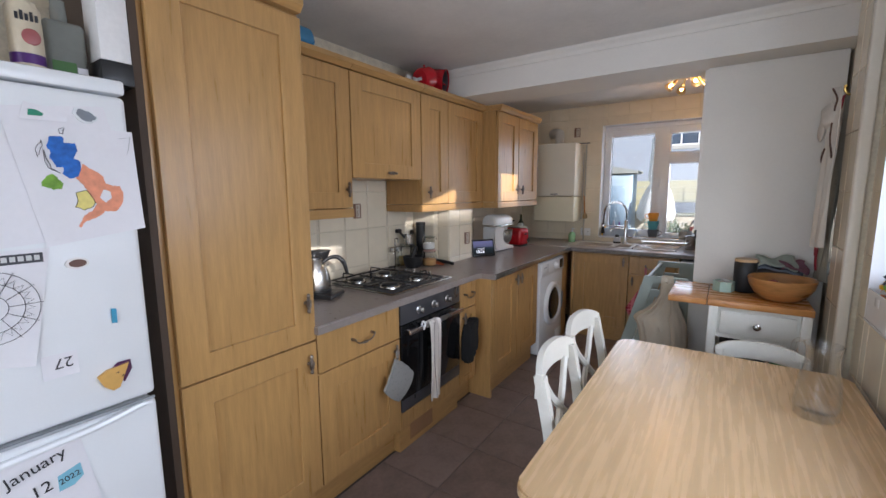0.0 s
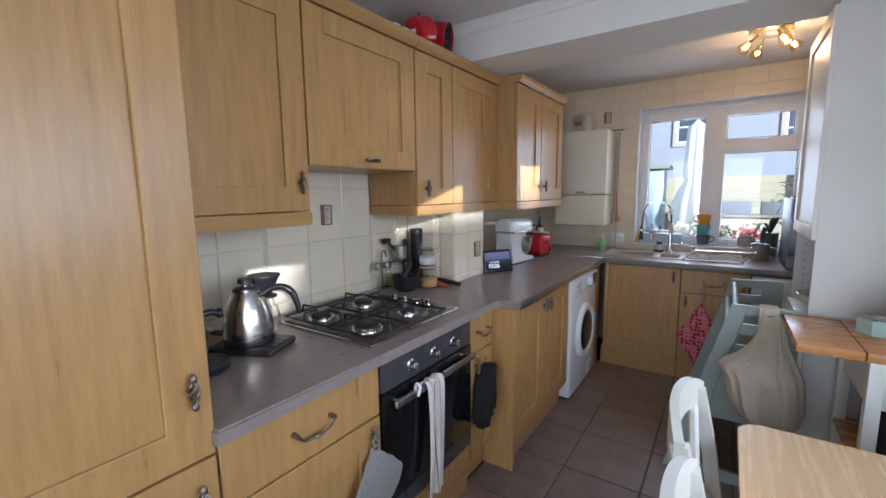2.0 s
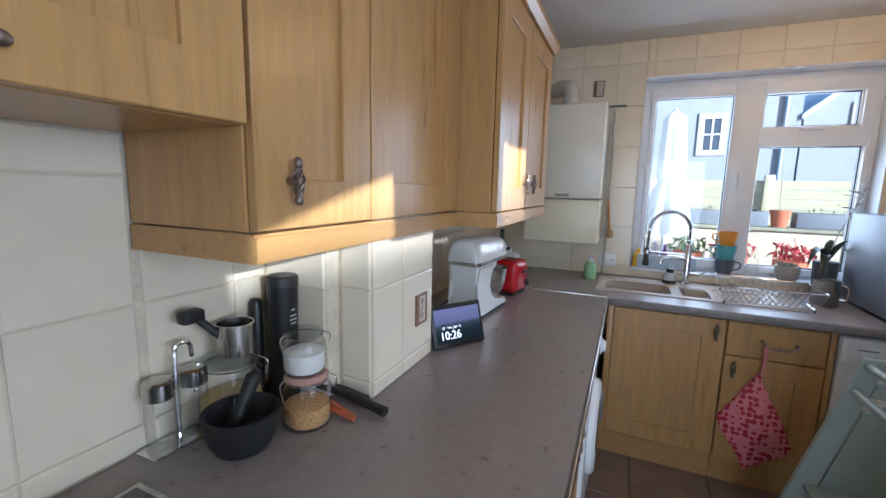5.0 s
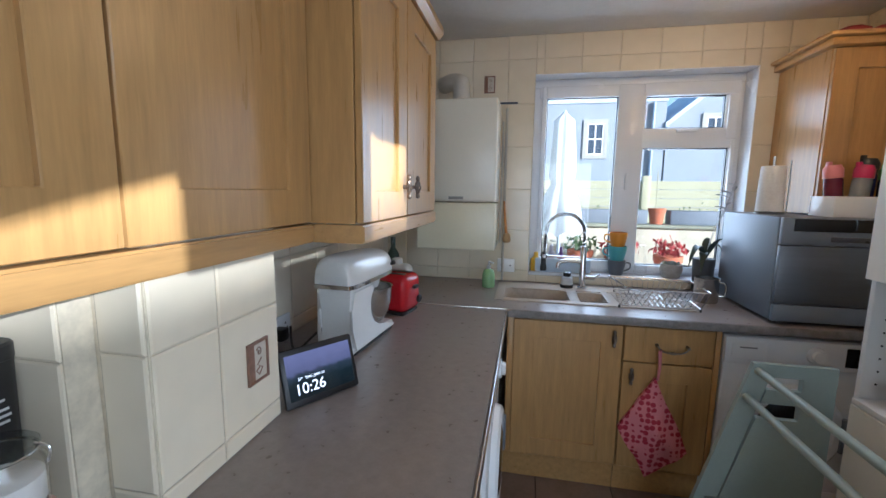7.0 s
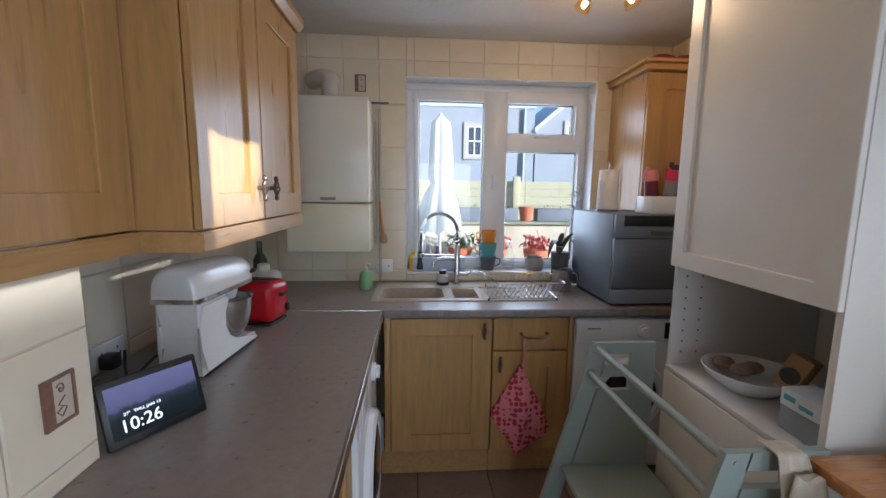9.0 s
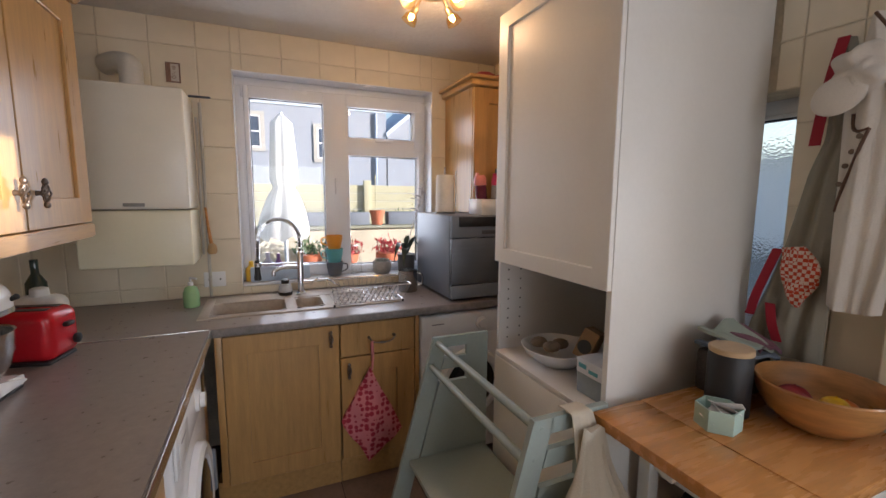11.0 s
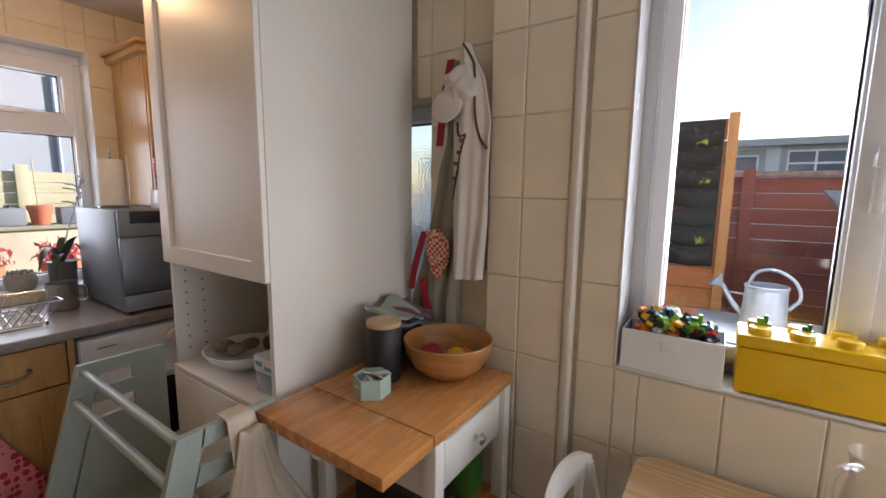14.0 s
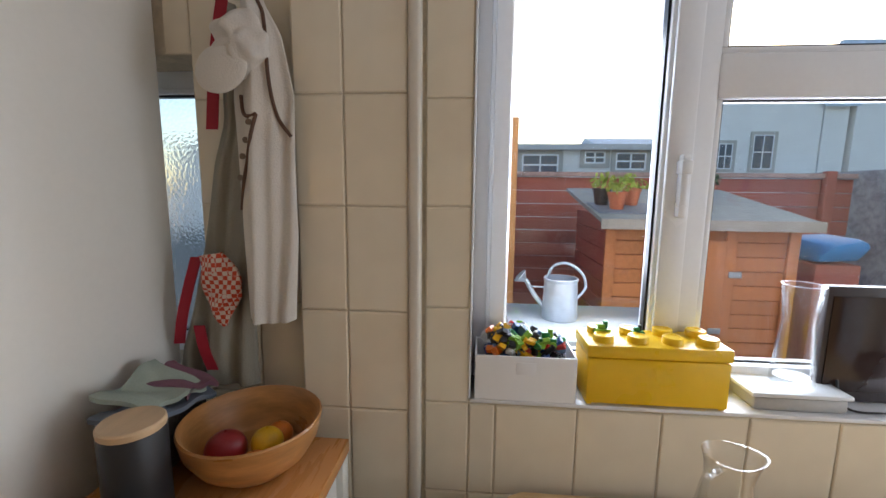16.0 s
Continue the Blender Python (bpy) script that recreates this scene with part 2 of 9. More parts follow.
def structure(name, bm, material, label="", category="", smooth=None):
    return solid(name, bm, material, label, category or name.split("_")[0], kind="structure", smooth=smooth)


# ---- rooms ----
XL, XR, YW, YB, ZC = -1.94, 0.665, 5.575, -0.75, 2.40
bm = B(); box(bm, XL - 0.3, XR + 0.3, YB - 0.3, YW + 0.3, -0.12, -0.006)
floor = structure("floor", bm, FLOOR_GROUT, "mauve brown ceramic tiled kitchen floor", "floor")
bm = B(); box(bm, XL - 0.3, XR + 0.3, YB - 0.3, YW + 0.3, ZC, ZC + 0.15)
structure("ceiling", bm, ARTEX, "off-white ceiling with swirled textured paint", "ceiling")
bm = B(); box(bm, XL - 0.2, XL, YB - 0.2, YW + 0.2, 0, ZC)
wall_left = structure("wall_west", bm, GROUT, "cream tiled wall behind the cabinets", "wall")


def wall_with_holes(axis, fixed0, fixed1, u0, u1, z0, z1, holes, bm):
    """A wall slab in plan along u, with rectangular openings (u0, u1, z0, z1)."""
    us = sorted({u0, u1, *[h[0] for h in holes], *[h[1] for h in holes]})
    zs = sorted({z0, z1, *[h[2] for h in holes], *[h[3] for h in holes]})
    for a, b in zip(us, us[1:]):
        for c, d in zip(zs, zs[1:]):
            hole = any(h[0] - 1e-6 <= a and b <= h[1] + 1e-6 and h[2] - 1e-6 <= c and d <= h[3] + 1e-6 for h in holes)
            if not hole:
                if axis == "x":
                    box(bm, a, b, fixed0, fixed1, c, d)
                else:
                    box(bm, fixed0, fixed1, a, b, c, d)
    return bm


WIN_B = (-1.003, 0.187, 0.955, 2.175)     # x0, x1, z0, z1 of the back window's opening
WIN_S = (0.47, 3.0, 0.955, 2.32)          # y0, y1, z0, z1 of the side window's opening
WIN_N = (3.70, 4.40, 1.00, 1.83)          # the small window behind the tall unit
# the south opening is assumed, cut to let the fill lamp in
structure("wall_south", wall_with_holes("x", YB - 0.2, YB, XL - 0.2, XR + 0.2, 0, ZC, [(-1.4, 0.3, 0.0, 2.1)], B()), PAINT, "plain painted wall with an added unseen opening behind the walker", "wall")
wall_back = structure("wall_north", wall_with_holes("x", YW, YW + 0.24, XL, XR + 0.2, 0, ZC, [WIN_B], B()), GROUT, "cream tiled wall round the kitchen window", "wall")
wall_side = structure("wall_east", wall_with_holes("y", XR, XR + 0.24, YB, YW, 0, ZC, [WIN_S, WIN_N], B()), GROUT, "cream tiled wall with windows to the yard", "wall")
bm = B(); box(bm, 0.61, XR, 3.150, 3.42, 0, ZC)
pier = structure("wall_pier", bm, GROUT, "cream tiled pier beside the side window", "wall")
bm = B(); box(bm, XL, -1.625, 3.45, 3.80, 0.91, 1.40)
box(bm, XL, -1.73, 3.40, 3.45, 0.91, 1.40)
boxing = structure("wall_boxing", bm, GROUT, "boxed-in tiled projection above the worktop", "wall")
bm = B(); box(bm, XL, XR, 3.57, 3.955, 2.197, ZC - 0.002)
structure("beam", bm, PAINT, "white painted ceiling beam across the kitchen", "beam")
bm = B()
prism(bm, [(0, 0), (0.05, 0), (0.042, -0.012), (0.02, -0.03), (0.012, -0.05), (0, -0.05)], Matrix(((0, 0, 1, XL), (-1, 0, 0, 3.57), (0, 1, 0, ZC - 0.002), (0, 0, 0, 1))), XR - XL)
structure("trim_coving", bm, PAINT, "white plaster coving along the beam", "trim")


# ---- windows ----
def window(name, axis, wall, u0, u1, z0, z1, bars, panes, label, glazing=None):
    """A frame in an opening: outer frame, bars (u0, u1, z0, z1) and glass panes."""
    def put(bm, a, b, c, d, w0, w1, bev):
        if axis == "x":
            box(bm, a, b, w0, w1, c, d, bev)
        else:
            box(bm, w0, w1, a, b, c, d, bev)
    root = thing(name, (wall if axis == "y" else (u0 + u1) / 2, wall if axis == "x" else (u0 + u1) / 2, z0), label, "window", kind="structure")
    f = 0.05
    for a, b, c, d in ((u0, u1, z0, z0 + f), (u0, u1, z1 - f, z1), (u0, u0 + f, z0 + f, z1 - f), (u1 - f, u1, z0 + f, z1 - f)):
        bm = B(); put(bm, a, b, c, d, wall, wall + 0.07, 0.006)
        part("window_frame", bm, UPVC, root)
    for i, (a, b, c, d) in enumerate(bars):
        bm = B(); put(bm, a, b, c, d, wall - 0.012 - 0.0015 * i, wall + 0.06 - 0.0015 * i, 0.008)
        part("window_bar", bm, UPVC, root)
    for a, b, c, d in panes:
        s = 0.016
        for e in ((a - s, b + s, c - s, c), (a - s, b + s, d, d + s), (a - s, a, c, d), (b, b + s, c, d)):
            bm = B(); put(bm, *e, wall - 0.004, wall + 0.03, 0.004)
            part("glazing_bead", bm, UPVC, root)
        bm = B()
        g = 0.005
        for e in ((a, b, c, c + g), (a, b, d - g, d), (a, a + g, c + g, d - g), (b - g, b, c + g, d - g)):
            put(bm, *e, wall + 0.006, wall + 0.0295, 0)
        part("gasket", bm, BLACK_PLASTIC, root)
        bm = B(); put(bm, a - 0.004, b + 0.004, c - 0.004, d + 0.004, wall + 0.03, wall + 0.036, 0)
        p = part("pane", bm, glazing or GLASS, root, smooth=None)
        p.visible_shadow = False
    return root


win1 = window("window_1", "x", 5.70, *WIN_B,
              [(-0.969, -0.50, 2.06, 2.13), (-0.503, -0.345, 1.0, 2.13), (-0.36, 0.155, 1.75, 1.867), (-0.96, -0.50, 0.99, 1.05), (-0.36, 0.155, 0.99, 1.03), (-0.955, -0.925, 1.0, 2.13), (0.100, 0.152, 1.80, 2.13), (0.130, 0.152, 1.0, 1.80), (-0.36, 0.155, 2.054, 2.13)],
              [(-0.925, -0.503, 1.05, 2.06), (-0.345, 0.09, 1.867, 2.054), (-0.375, 0.125, 1.03, 1.75)], "white plastic-framed kitchen window with a top light")
win2 = window("window_2", "y", 0.80, *WIN_S,
              [(2.386, 2.514, 1.0, 2.28), (2.90, 2.96, 1.0, 2.28), (1.30, 2.39, 1.74, 1.851), (1.25, 1.38, 1.0, 2.28), (2.5, 2.92, 2.265, 2.29), (2.5, 2.92, 1.0, 1.05), (0.50, 2.39, 1.0, 1.04)],
              [(2.514, 2.91, 1.05, 2.262), (1.38, 2.37, 1.04, 1.74), (1.38, 2.37, 1.867, 2.26), (0.54, 1.25, 1.04, 2.26)], "white plastic-framed side window above a tiled sill")
win3 = window("window_3", "y", 0.80, *WIN_N, [], [(3.765, 4.34, 1.065, 1.765)], "narrow frosted window half hidden by the tall cabinet", FROSTED)
bm = B(); box(bm, WIN_B[0] + 0.002, WIN_B[1] - 0.002, YW - 0.012, 5.70, 0.957, 0.972, 0.004)
part("window_sill", bm, UPVC, win1)
bm = B(); box(bm, XR - 0.012, 0.80, WIN_S[0] + 0.002, WIN_S[1] - 0.002, 0.957, 0.968, 0.004)
part("window_sill", bm, UPVC, win2)


# ---- left run of units ----
def handle_drop(bm_parent, at, out, vertical=True):
    """A cast pewter knob with a twisted drop."""
    x, y, z = at
    ox, oy = out
    bm = B()
    m = Matrix.Identity(4) if vertical else (Matrix.Rotation(radians(90), 4, "X") if abs(ox) > abs(oy) else Matrix.Rotation(radians(90), 4, "Y"))
    c = Vector((x + ox * 0.022, y + oy * 0.022, z))
    for k in range(4):
        strand = []
        for i in range(11):
            q = i / 10
            a = k * math.pi / 2 + q * math.pi * 1.3
            rad = 0.002 + 0.0085 * math.sin(math.pi * q)
            strand.append(c + m @ Vector((rad * math.cos(a), rad * math.sin(a), -0.026 + 0.052 * q)))
        tube(bm, strand, 0.0027, 6)
    for e in (-1, 1):
        lathe(bm, [(0.004, -0.010), (0.0075, -0.006), (0.0085, 0.0), (0.0065, 0.006), (0.003, 0.010)], c + m @ Vector((0, 0, e * 0.032)), 12, m)
    lathe(bm, [(0.0035, -0.026), (0.0045, 0.0), (0.0035, 0.026)], c, 8, m)
    tube(bm, [(x, y, z), tuple(c)], [0.008, 0.005], 10)
    return part("handle", bm, PEWTER, bm_parent, "antique pewter knob")


def handle_bail(parent, at, out, w=0.10):
    """A bail pull on two posts with a swollen middle."""
    x, y, z = at
    ox, oy = out
    ux, uy = (0, 1) if abs(ox) > abs(oy) else (1, 0)
    bm = B()
    path, rad = [], []
    for i in range(17):
        k = i / 16 * 2 - 1
        sag = -0.026 * (1 - k ** 4)
        path.append((x + ux * k * w / 2 + ox * 0.026, y + uy * k * w / 2 + oy * 0.026, z + sag))
        rad.append(0.0035 + 0.004 * math.exp(-(k / 0.22) ** 2))
    tube(bm, path, rad, 8)
    for s in (-1, 1):
        tube(bm, [(x + ux * s * w / 2, y + uy * s * w / 2, z), (x + ux * s * w / 2 + ox * 0.028, y + uy * s * w / 2 + oy * 0.028, z)], [0.008, 0.006], 8)
    return part("handle", bm, PEWTER, parent, "antique pewter bail handle")


def door_panel(parent, name, axis, face, u0, u1, z0, z1, out, material=None, rail=0.098, plain=False, th=0.02):
    """A framed shaker door or a plain drawer front; face is the plane of its back, out the sign of its normal."""
    material = material or OAK
    bm = B()

    def put(a, b, c, d, w0, w1, bev):
        lo, hi = sorted((face + out * w0, face + out * w1))
        if axis == "y":
            box(bm, lo, hi, a, b, c, d, bev, 1)
        else:
            box(bm, a, b, lo, hi, c, d, bev, 1)
    g = 0.0015
    u0, u1, z0, z1 = u0 + g, u1 - g, z0 + g, z1 - g
    if plain:
        put(u0, u1, z0, z1, 0, th, 0.003)
    else:
        lo, hi = sorted((face, face + out * th))
        ring(bm, "x" if axis == "y" else "y", u0, u1, z0, z1, u0 + rail, u1 - rail, z0 + rail * 0.9, z1 - rail * 0.9, lo, hi, 0.0022)
        frame_part = part(name, bm, material, parent)
        bm = B()
        put(u0 + rail - 0.004, u1 - rail + 0.004, z0 + rail * 0.9 - 0.004, z1 - rail * 0.9 + 0.004, 0.001, th - 0.011, 0)
        part("panel", bm, material, frame_part)
        return frame_part
    return part(name, bm, material, parent)


def carcass(parent, x0, x1, y0, y1, z0, z1, material=None):
    bm = B(); box(bm, x0, x1, y0, y1, z0, z1, 0.001, 1)
    return part("body", bm, material or OAK, parent)


FX, GX = -1.252, -1.137        # door fronts of the shallow and the deep base units
# strip beside the fridge, darkened in colour like the shade between the units
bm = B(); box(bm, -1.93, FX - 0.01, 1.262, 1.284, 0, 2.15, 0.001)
solid("end_panel", bm, DARK_GAP, "board coloured as the shaded gap between fridge and tall unit", "panel")

tall = thing("tall_cabinet", (-1.6, 1.54, 0), "tall light wood larder cabinet with two framed doors", "cabinet")
carcass(tall, -1.93, FX - 0.022, 1.287, 1.842, 0.15, 2.16)
d = door_panel(tall, "door", "y", FX - 0.02, 1.300, 1.841, 0.846, 2.145, 1, rail=0.098)
handle_drop(d, (FX, 1.795, 1.02), (1, 0))
d = door_panel(tall, "door", "y", FX - 0.02, 1.300, 1.841, 0.15, 0.843, 1, rail=0.098)
handle_drop(d, (FX, 1.795, 0.755), (1, 0))
bm = B(); box(bm, -1.90, FX - 0.06, 1.287, 1.842, 0, 0.15)
part("plinth", bm, OAK_H, tall)
bm = B()
prism(bm, [(0, 0), (0.03, 0), (0.05, 0.022), (0.05, 0.045), (0, 0.045)], Matrix(((1, 0, 0, FX - 0.02), (0, 0, 1, 1.265), (0, 1, 0, 2.16), (0, 0, 0, 1))), 0.57)
box(bm, -1.93, FX - 0.021, 1.265, 1.835, 2.161, 2.20)
part("cornice", bm, OAK_H, tall)

base = thing("base_cabinet", (-1.6, 2.11, 0), "light wood base cabinet with a drawer over a door", "cabinet", "base cabinets")
carcass(base, -1.93, FX - 0.022, 1.844, 2.392, 0.15, 0.868)
d = door_panel(base, "drawer_front", "y", FX - 0.02, 1.844, 2.392, 0.685, 0.862, 1, plain=True)
handle_bail(d, (FX, 2.11, 0.785), (1, 0), 0.13)
d = door_panel(base, "door", "y", FX - 0.02, 1.844, 2.392, 0.15, 0.682, 1)
handle_drop(d, (FX, 2.345, 0.625), (1, 0))
bm = B(); box(bm, -1.90, FX - 0.06, 1.844, 2.392, 0, 0.15)
part("plinth", bm, OAK_H, base)

oven = thing("built_in_oven", (-1.6, 2.70, 0), "black glass built-in oven with steel handle and knobs", "oven")
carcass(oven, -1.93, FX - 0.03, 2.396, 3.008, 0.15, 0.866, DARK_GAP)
bm = B(); box(bm, FX - 0.03, FX + 0.004, 2.400, 3.004, 0.752, 0.862, 0.004)
part("control_panel", bm, DARK_SILVER, oven)
for ky in (2.555, 2.700, 2.845):
    bm = B()
    lathe(bm, [(0.023, 0), (0.023, 0.006), (0.017, 0.010), (0.015, 0.030), (0.012, 0.032)], (FX + 0.004, ky, 0.807), 20, Matrix.Rotation(radians(90), 4, "Y"))
    box(bm, FX + 0.03, FX + 0.042, ky - 0.005, ky + 0.005, 0.790, 0.824, 0.002)
    part("knob", bm, STEEL, oven)
bm = B(); box(bm, FX - 0.03, FX + 0.006, 2.400, 3.004, 0.318, 0.748, 0.004)
door = part("oven_door", bm, BLACK_GLASS, oven, "black glass oven door")
bm = B(); box(bm, FX - 0.03, FX + 0.003, 2.400, 3.004, 0.245, 0.315, 0.003)
part("oven_trim", bm, DARK_SILVER, oven)
bm = B(); box(bm, FX + 0.036, FX + 0.052, 2.425, 2.980, 0.700, 0.726, 0.004)
for ky in (2.455, 2.95):
    box(bm, FX + 0.004, FX + 0.04, ky - 0.008, ky + 0.008, 0.705, 0.721, 0.003)
part("handle", bm, ALU, door, "brushed steel bar handle")
d = door_panel(oven, "filler_panel", "y", FX - 0.02, 2.396, 3.008, 0.15, 0.24, 1, plain=True)
bm = B(); box(bm, -1.90, FX - 0.02, 2.396, 3.008, 0, 0.148)
part("plinth", bm, OAK_H, oven)
bm = B()
for i in range(7):
    z = 0.045 + i * 0.011
    box(bm, FX - 0.018, FX - 0.012, 2.50, 2.70, z, z + 0.006, 0.001, 1)
box(bm, FX - 0.0195, FX - 0.0165, 2.49, 2.71, 0.035, 0.13)
part("vent_grille", bm, mat("brown_grille", (0.30, 0.16, 0.08), 0.5), oven, "brown slatted plinth vent")

base2 = thing("base_cabinet", (-1.6, 3.12, 0), "narrow light wood base cabinet with a drawer and door", "cabinet", "base cabinets")
carcass(base2, -1.93, FX - 0.022, 3.012, 3.225, 0.15, 0.868)
d = door_panel(base2, "drawer_front", "y", FX - 0.02, 3.012, 3.225, 0.685, 0.862, 1, plain=True)
handle_bail(d, (FX, 3.118, 0.785), (1, 0), 0.10)
d = door_panel(base2, "door", "y", FX - 0.02, 3.012, 3.225, 0.15, 0.682, 1, rail=0.055)
handle_drop(d, (FX, 3.05, 0.625), (1, 0))
bm = B(); box(bm, -1.90, FX - 0.06, 3.012, 3.225, 0, 0.15)
part("plinth", bm, OAK_H, base2)

base3 = thing("base_cabinet", (-1.6, 3.70, 0), "light wood double-door base cabinet with a plain end panel", "cabinet", "base cabinets")
carcass(base3, -1.93, GX - 0.022, 3.262, 4.10, 0.15, 0.868)
bm = B(); box(bm, -1.93, GX, 3.236, 3.259, 0.0, 0.868, 0.001, 1)
part("end_panel", bm, OAK, base3)
for a, b, h in ((3.264, 3.68, 3.645), (3.683, 4.10, 3.72)):
    d = door_panel(base3, "door", "y", GX - 0.02, a, b, 0.15, 0.862, 1)
    handle_drop(d, (GX, h, 0.80), (1, 0))
bm = B(); box(bm, -1.90, GX - 0.05, 3.262, 4.10, 0, 0.148)
part("plinth", bm, OAK_H, base3)

bm = B(); box(bm, -1.93, GX - 0.002, 4.745, 4.915, 0, 0.868, 0.001)
solid("corner_filler_panel", bm, OAK, "light wood corner filler panel beside the washing machine", "panel")


def washer(y0, label):
    w = thing("washing_machine", (0, 0.3, 0), label, "washing machine", "laundry machines")
    bm = B(); box(bm, -0.56, 0, 0.0, 0.598, 0.02, 0.852, 0.012, 3)
    part("body", bm, APPL_WHITE, w)
    for fx, fy in ((-0.52, 0.06), (-0.52, 0.54), (-0.05, 0.06), (-0.05, 0.54)):
        bm = B(); lathe(bm, [(0.02, 0), (0.018, 0.022)], (fx, fy, 0), 12)
        part("foot", bm, BLACK_PLASTIC, w)
    bm = B(); box(bm, 0.0005, 0.010, 0.004, 0.594, 0.725, 0.848, 0.004)
    panel = part("control_panel", bm, APPL_WHITE, w)
    bm = B(); lathe(bm, [(0.038, 0), (0.036, 0.012), (0.026, 0.014), (0.024, 0.028)], (0.010, 0.36, 0.787), 28, Matrix.Rotation(radians(90), 4, "Y"))
    part("dial", bm, APPL_WHITE, panel)
    bm = B(); box(bm, 0.0105, 0.012, 0.47, 0.575, 0.745, 0.83, 0.0008)
    part("display", bm, BLACK_GLASS, panel)
    bm = B(); box(bm, 0.0105, 0.013, 0.03, 0.17, 0.748, 0.83, 0.0012)
    part("detergent_drawer", bm, APPL_WHITE, panel)
    bm = B(); box(bm, 0.0132, 0.0138, 0.06, 0.13, 0.80, 0.806)
    part("mark", bm, mat("grey_print", (0.2, 0.2, 0.22), 0.5), panel)
    bm = B()
    lathe(bm, [(0.205, 0), (0.20, 0.022), (0.185, 0.032), (0.158, 0.028), (0.150, 0.012)], (0.001, 0.30, 0.44), 48, Matrix.Rotation(radians(90), 4, "Y"))
    ring = part("door_ring", bm, APPL_WHITE, w)
    bm = B()
    lathe(bm, [(0.152, 0.0135), (0.14, 0.026), (0.10, 0.034), (0.0, 0.036)], (0.001, 0.30, 0.44), 48, Matrix.Rotation(radians(90), 4, "Y"))
    part("door_glass", bm, BLACK_GLASS, ring)
    bm = B(); box(bm, 0.012, 0.042, 0.475, 0.505, 0.36, 0.52, 0.008)
    part("door_handle", bm, SILVER, ring)
    bm = B(); box(bm, 0.0005, 0.004, 0.42, 0.585, 0.05, 0.15, 0.002)
    part("filter_flap", bm, APPL_WHITE, w)
    return w


wm = washer(0, "white front-loading washing machine with a dark round door")
wm2 = copy_thing(wm, pose(-0.13, 4.925, 0, 0, 0, -90) @ pose(0, 0.3, 0))
wm.matrix_basis = pose(-1.122, 4.125, 0) @ pose(0, 0.3, 0)
wm2["label"] = "white front-loading washing machine beneath the window worktop"

# ---- worktops ----
top_l = thing("worktop", (-1.6, 3.4, 0.87), "grey-brown stone-effect laminate worktop with a stepped front", "worktop")
bm = B()
prism(bm, [(-1.938, 1.832), (-1.225, 1.832), (-1.225, 3.20), (-1.21, 3.232), (-1.105, 3.236), (-1.105, 4.896), (-1.938, 4.896)], Matrix.Translation((0, 0, 0.872)), 0.038)
bmesh.ops.bevel(bm, geom=[e for e in bm.edges if abs(e.verts[0].co.z - e.verts[1].co.z) < 1e-5 and e.verts[0].co.z > 0.9], offset=0.006, segments=2, affect="EDGES")
part("slab", bm, WORKTOP, top_l)
# added strip imitates the pale highlight along the worn laminate edge
bm = B(); box(bm, -1.1045, -1.1005, 3.238, 4.898, 0.873, 0.9122, 0.0012)
part("edge_strip", bm, ALU, top_l, "thin bright strip standing in for the worn edge highlight")
bm = B(); box(bm, -1.938, -1.105, 4.8965, 4.9035, 0.905, 0.9125, 0.001)
part("joint_strip", bm, ALU, top_l, "thin bright metal joint strip")
top_w = thing("worktop", (-0.6, 5.2, 0.87), "grey-brown laminate worktop running below the window", "worktop")
bm = B(); ring(bm, "z", -1.938, 0.60, 4.904, 5.573, -1.165, -0.215, 5.075, 5.47, 0.872, 0.910)
part("slab", bm, WORKTOP, top_w)
bm = B(); box(bm, -1.10, 0.60, 4.893, 4.9035, 0.872, 0.9095, 0.004)
part("front_edge", bm, WORKTOP_EDGE, top_w)

# ---- window run ----
sink_unit = thing("base_cabinet", (-0.81, 5.2, 0), "light wood sink cabinet with one framed door", "cabinet", "base cabinets")
carcass(sink_unit, -1.098, -0.556, 4.942, 5.05, 0.15, 0.868)
d = door_panel(sink_unit, "door", "x", 4.94, -1.068, -0.558, 0.15, 0.862, -1)
handle_drop(d, (-0.60, 4.92, 0.80), (0, -1))
bm = B(); box(bm, -1.098, -1.07, 4.922, 4.941, 0.15, 0.868, 0.001)
part("filler_panel", bm, OAK, sink_unit)
bm = B(); box(bm, -1.12, -0.556, 4.965, 5.05, 0, 0.148)
part("plinth", bm, OAK_H, sink_unit)
drawer_unit = thing("base_cabinet", (-0.34, 5.2, 0), "light wood cabinet with drawer and door below the drainer", "cabinet", "base cabinets")
carcass(drawer_unit, -0.553, -0.14, 4.942, 5.50, 0.15, 0.868)
d = door_panel(drawer_unit, "drawer_front", "x", 4.94, -0.553, -0.165, 0.69, 0.862, -1, plain=True)
handle_bail(d, (-0.345, 4.92, 0.78), (0, -1), 0.13)
d = door_panel(drawer_unit, "door", "x", 4.94, -0.553, -0.165, 0.15, 0.687, -1)
handle_drop(d, (-0.515, 4.92, 0.625), (0, -1))
bm = B(); box(bm, -0.162, -0.14, 4.922, 4.941, 0.0, 0.868, 0.001)
part("end_panel", bm, OAK, drawer_unit)
bm = B(); box(bm, -0.553, -0.165, 4.965, 5.40, 0, 0.148)
part("plinth", bm, OAK_H, drawer_unit)


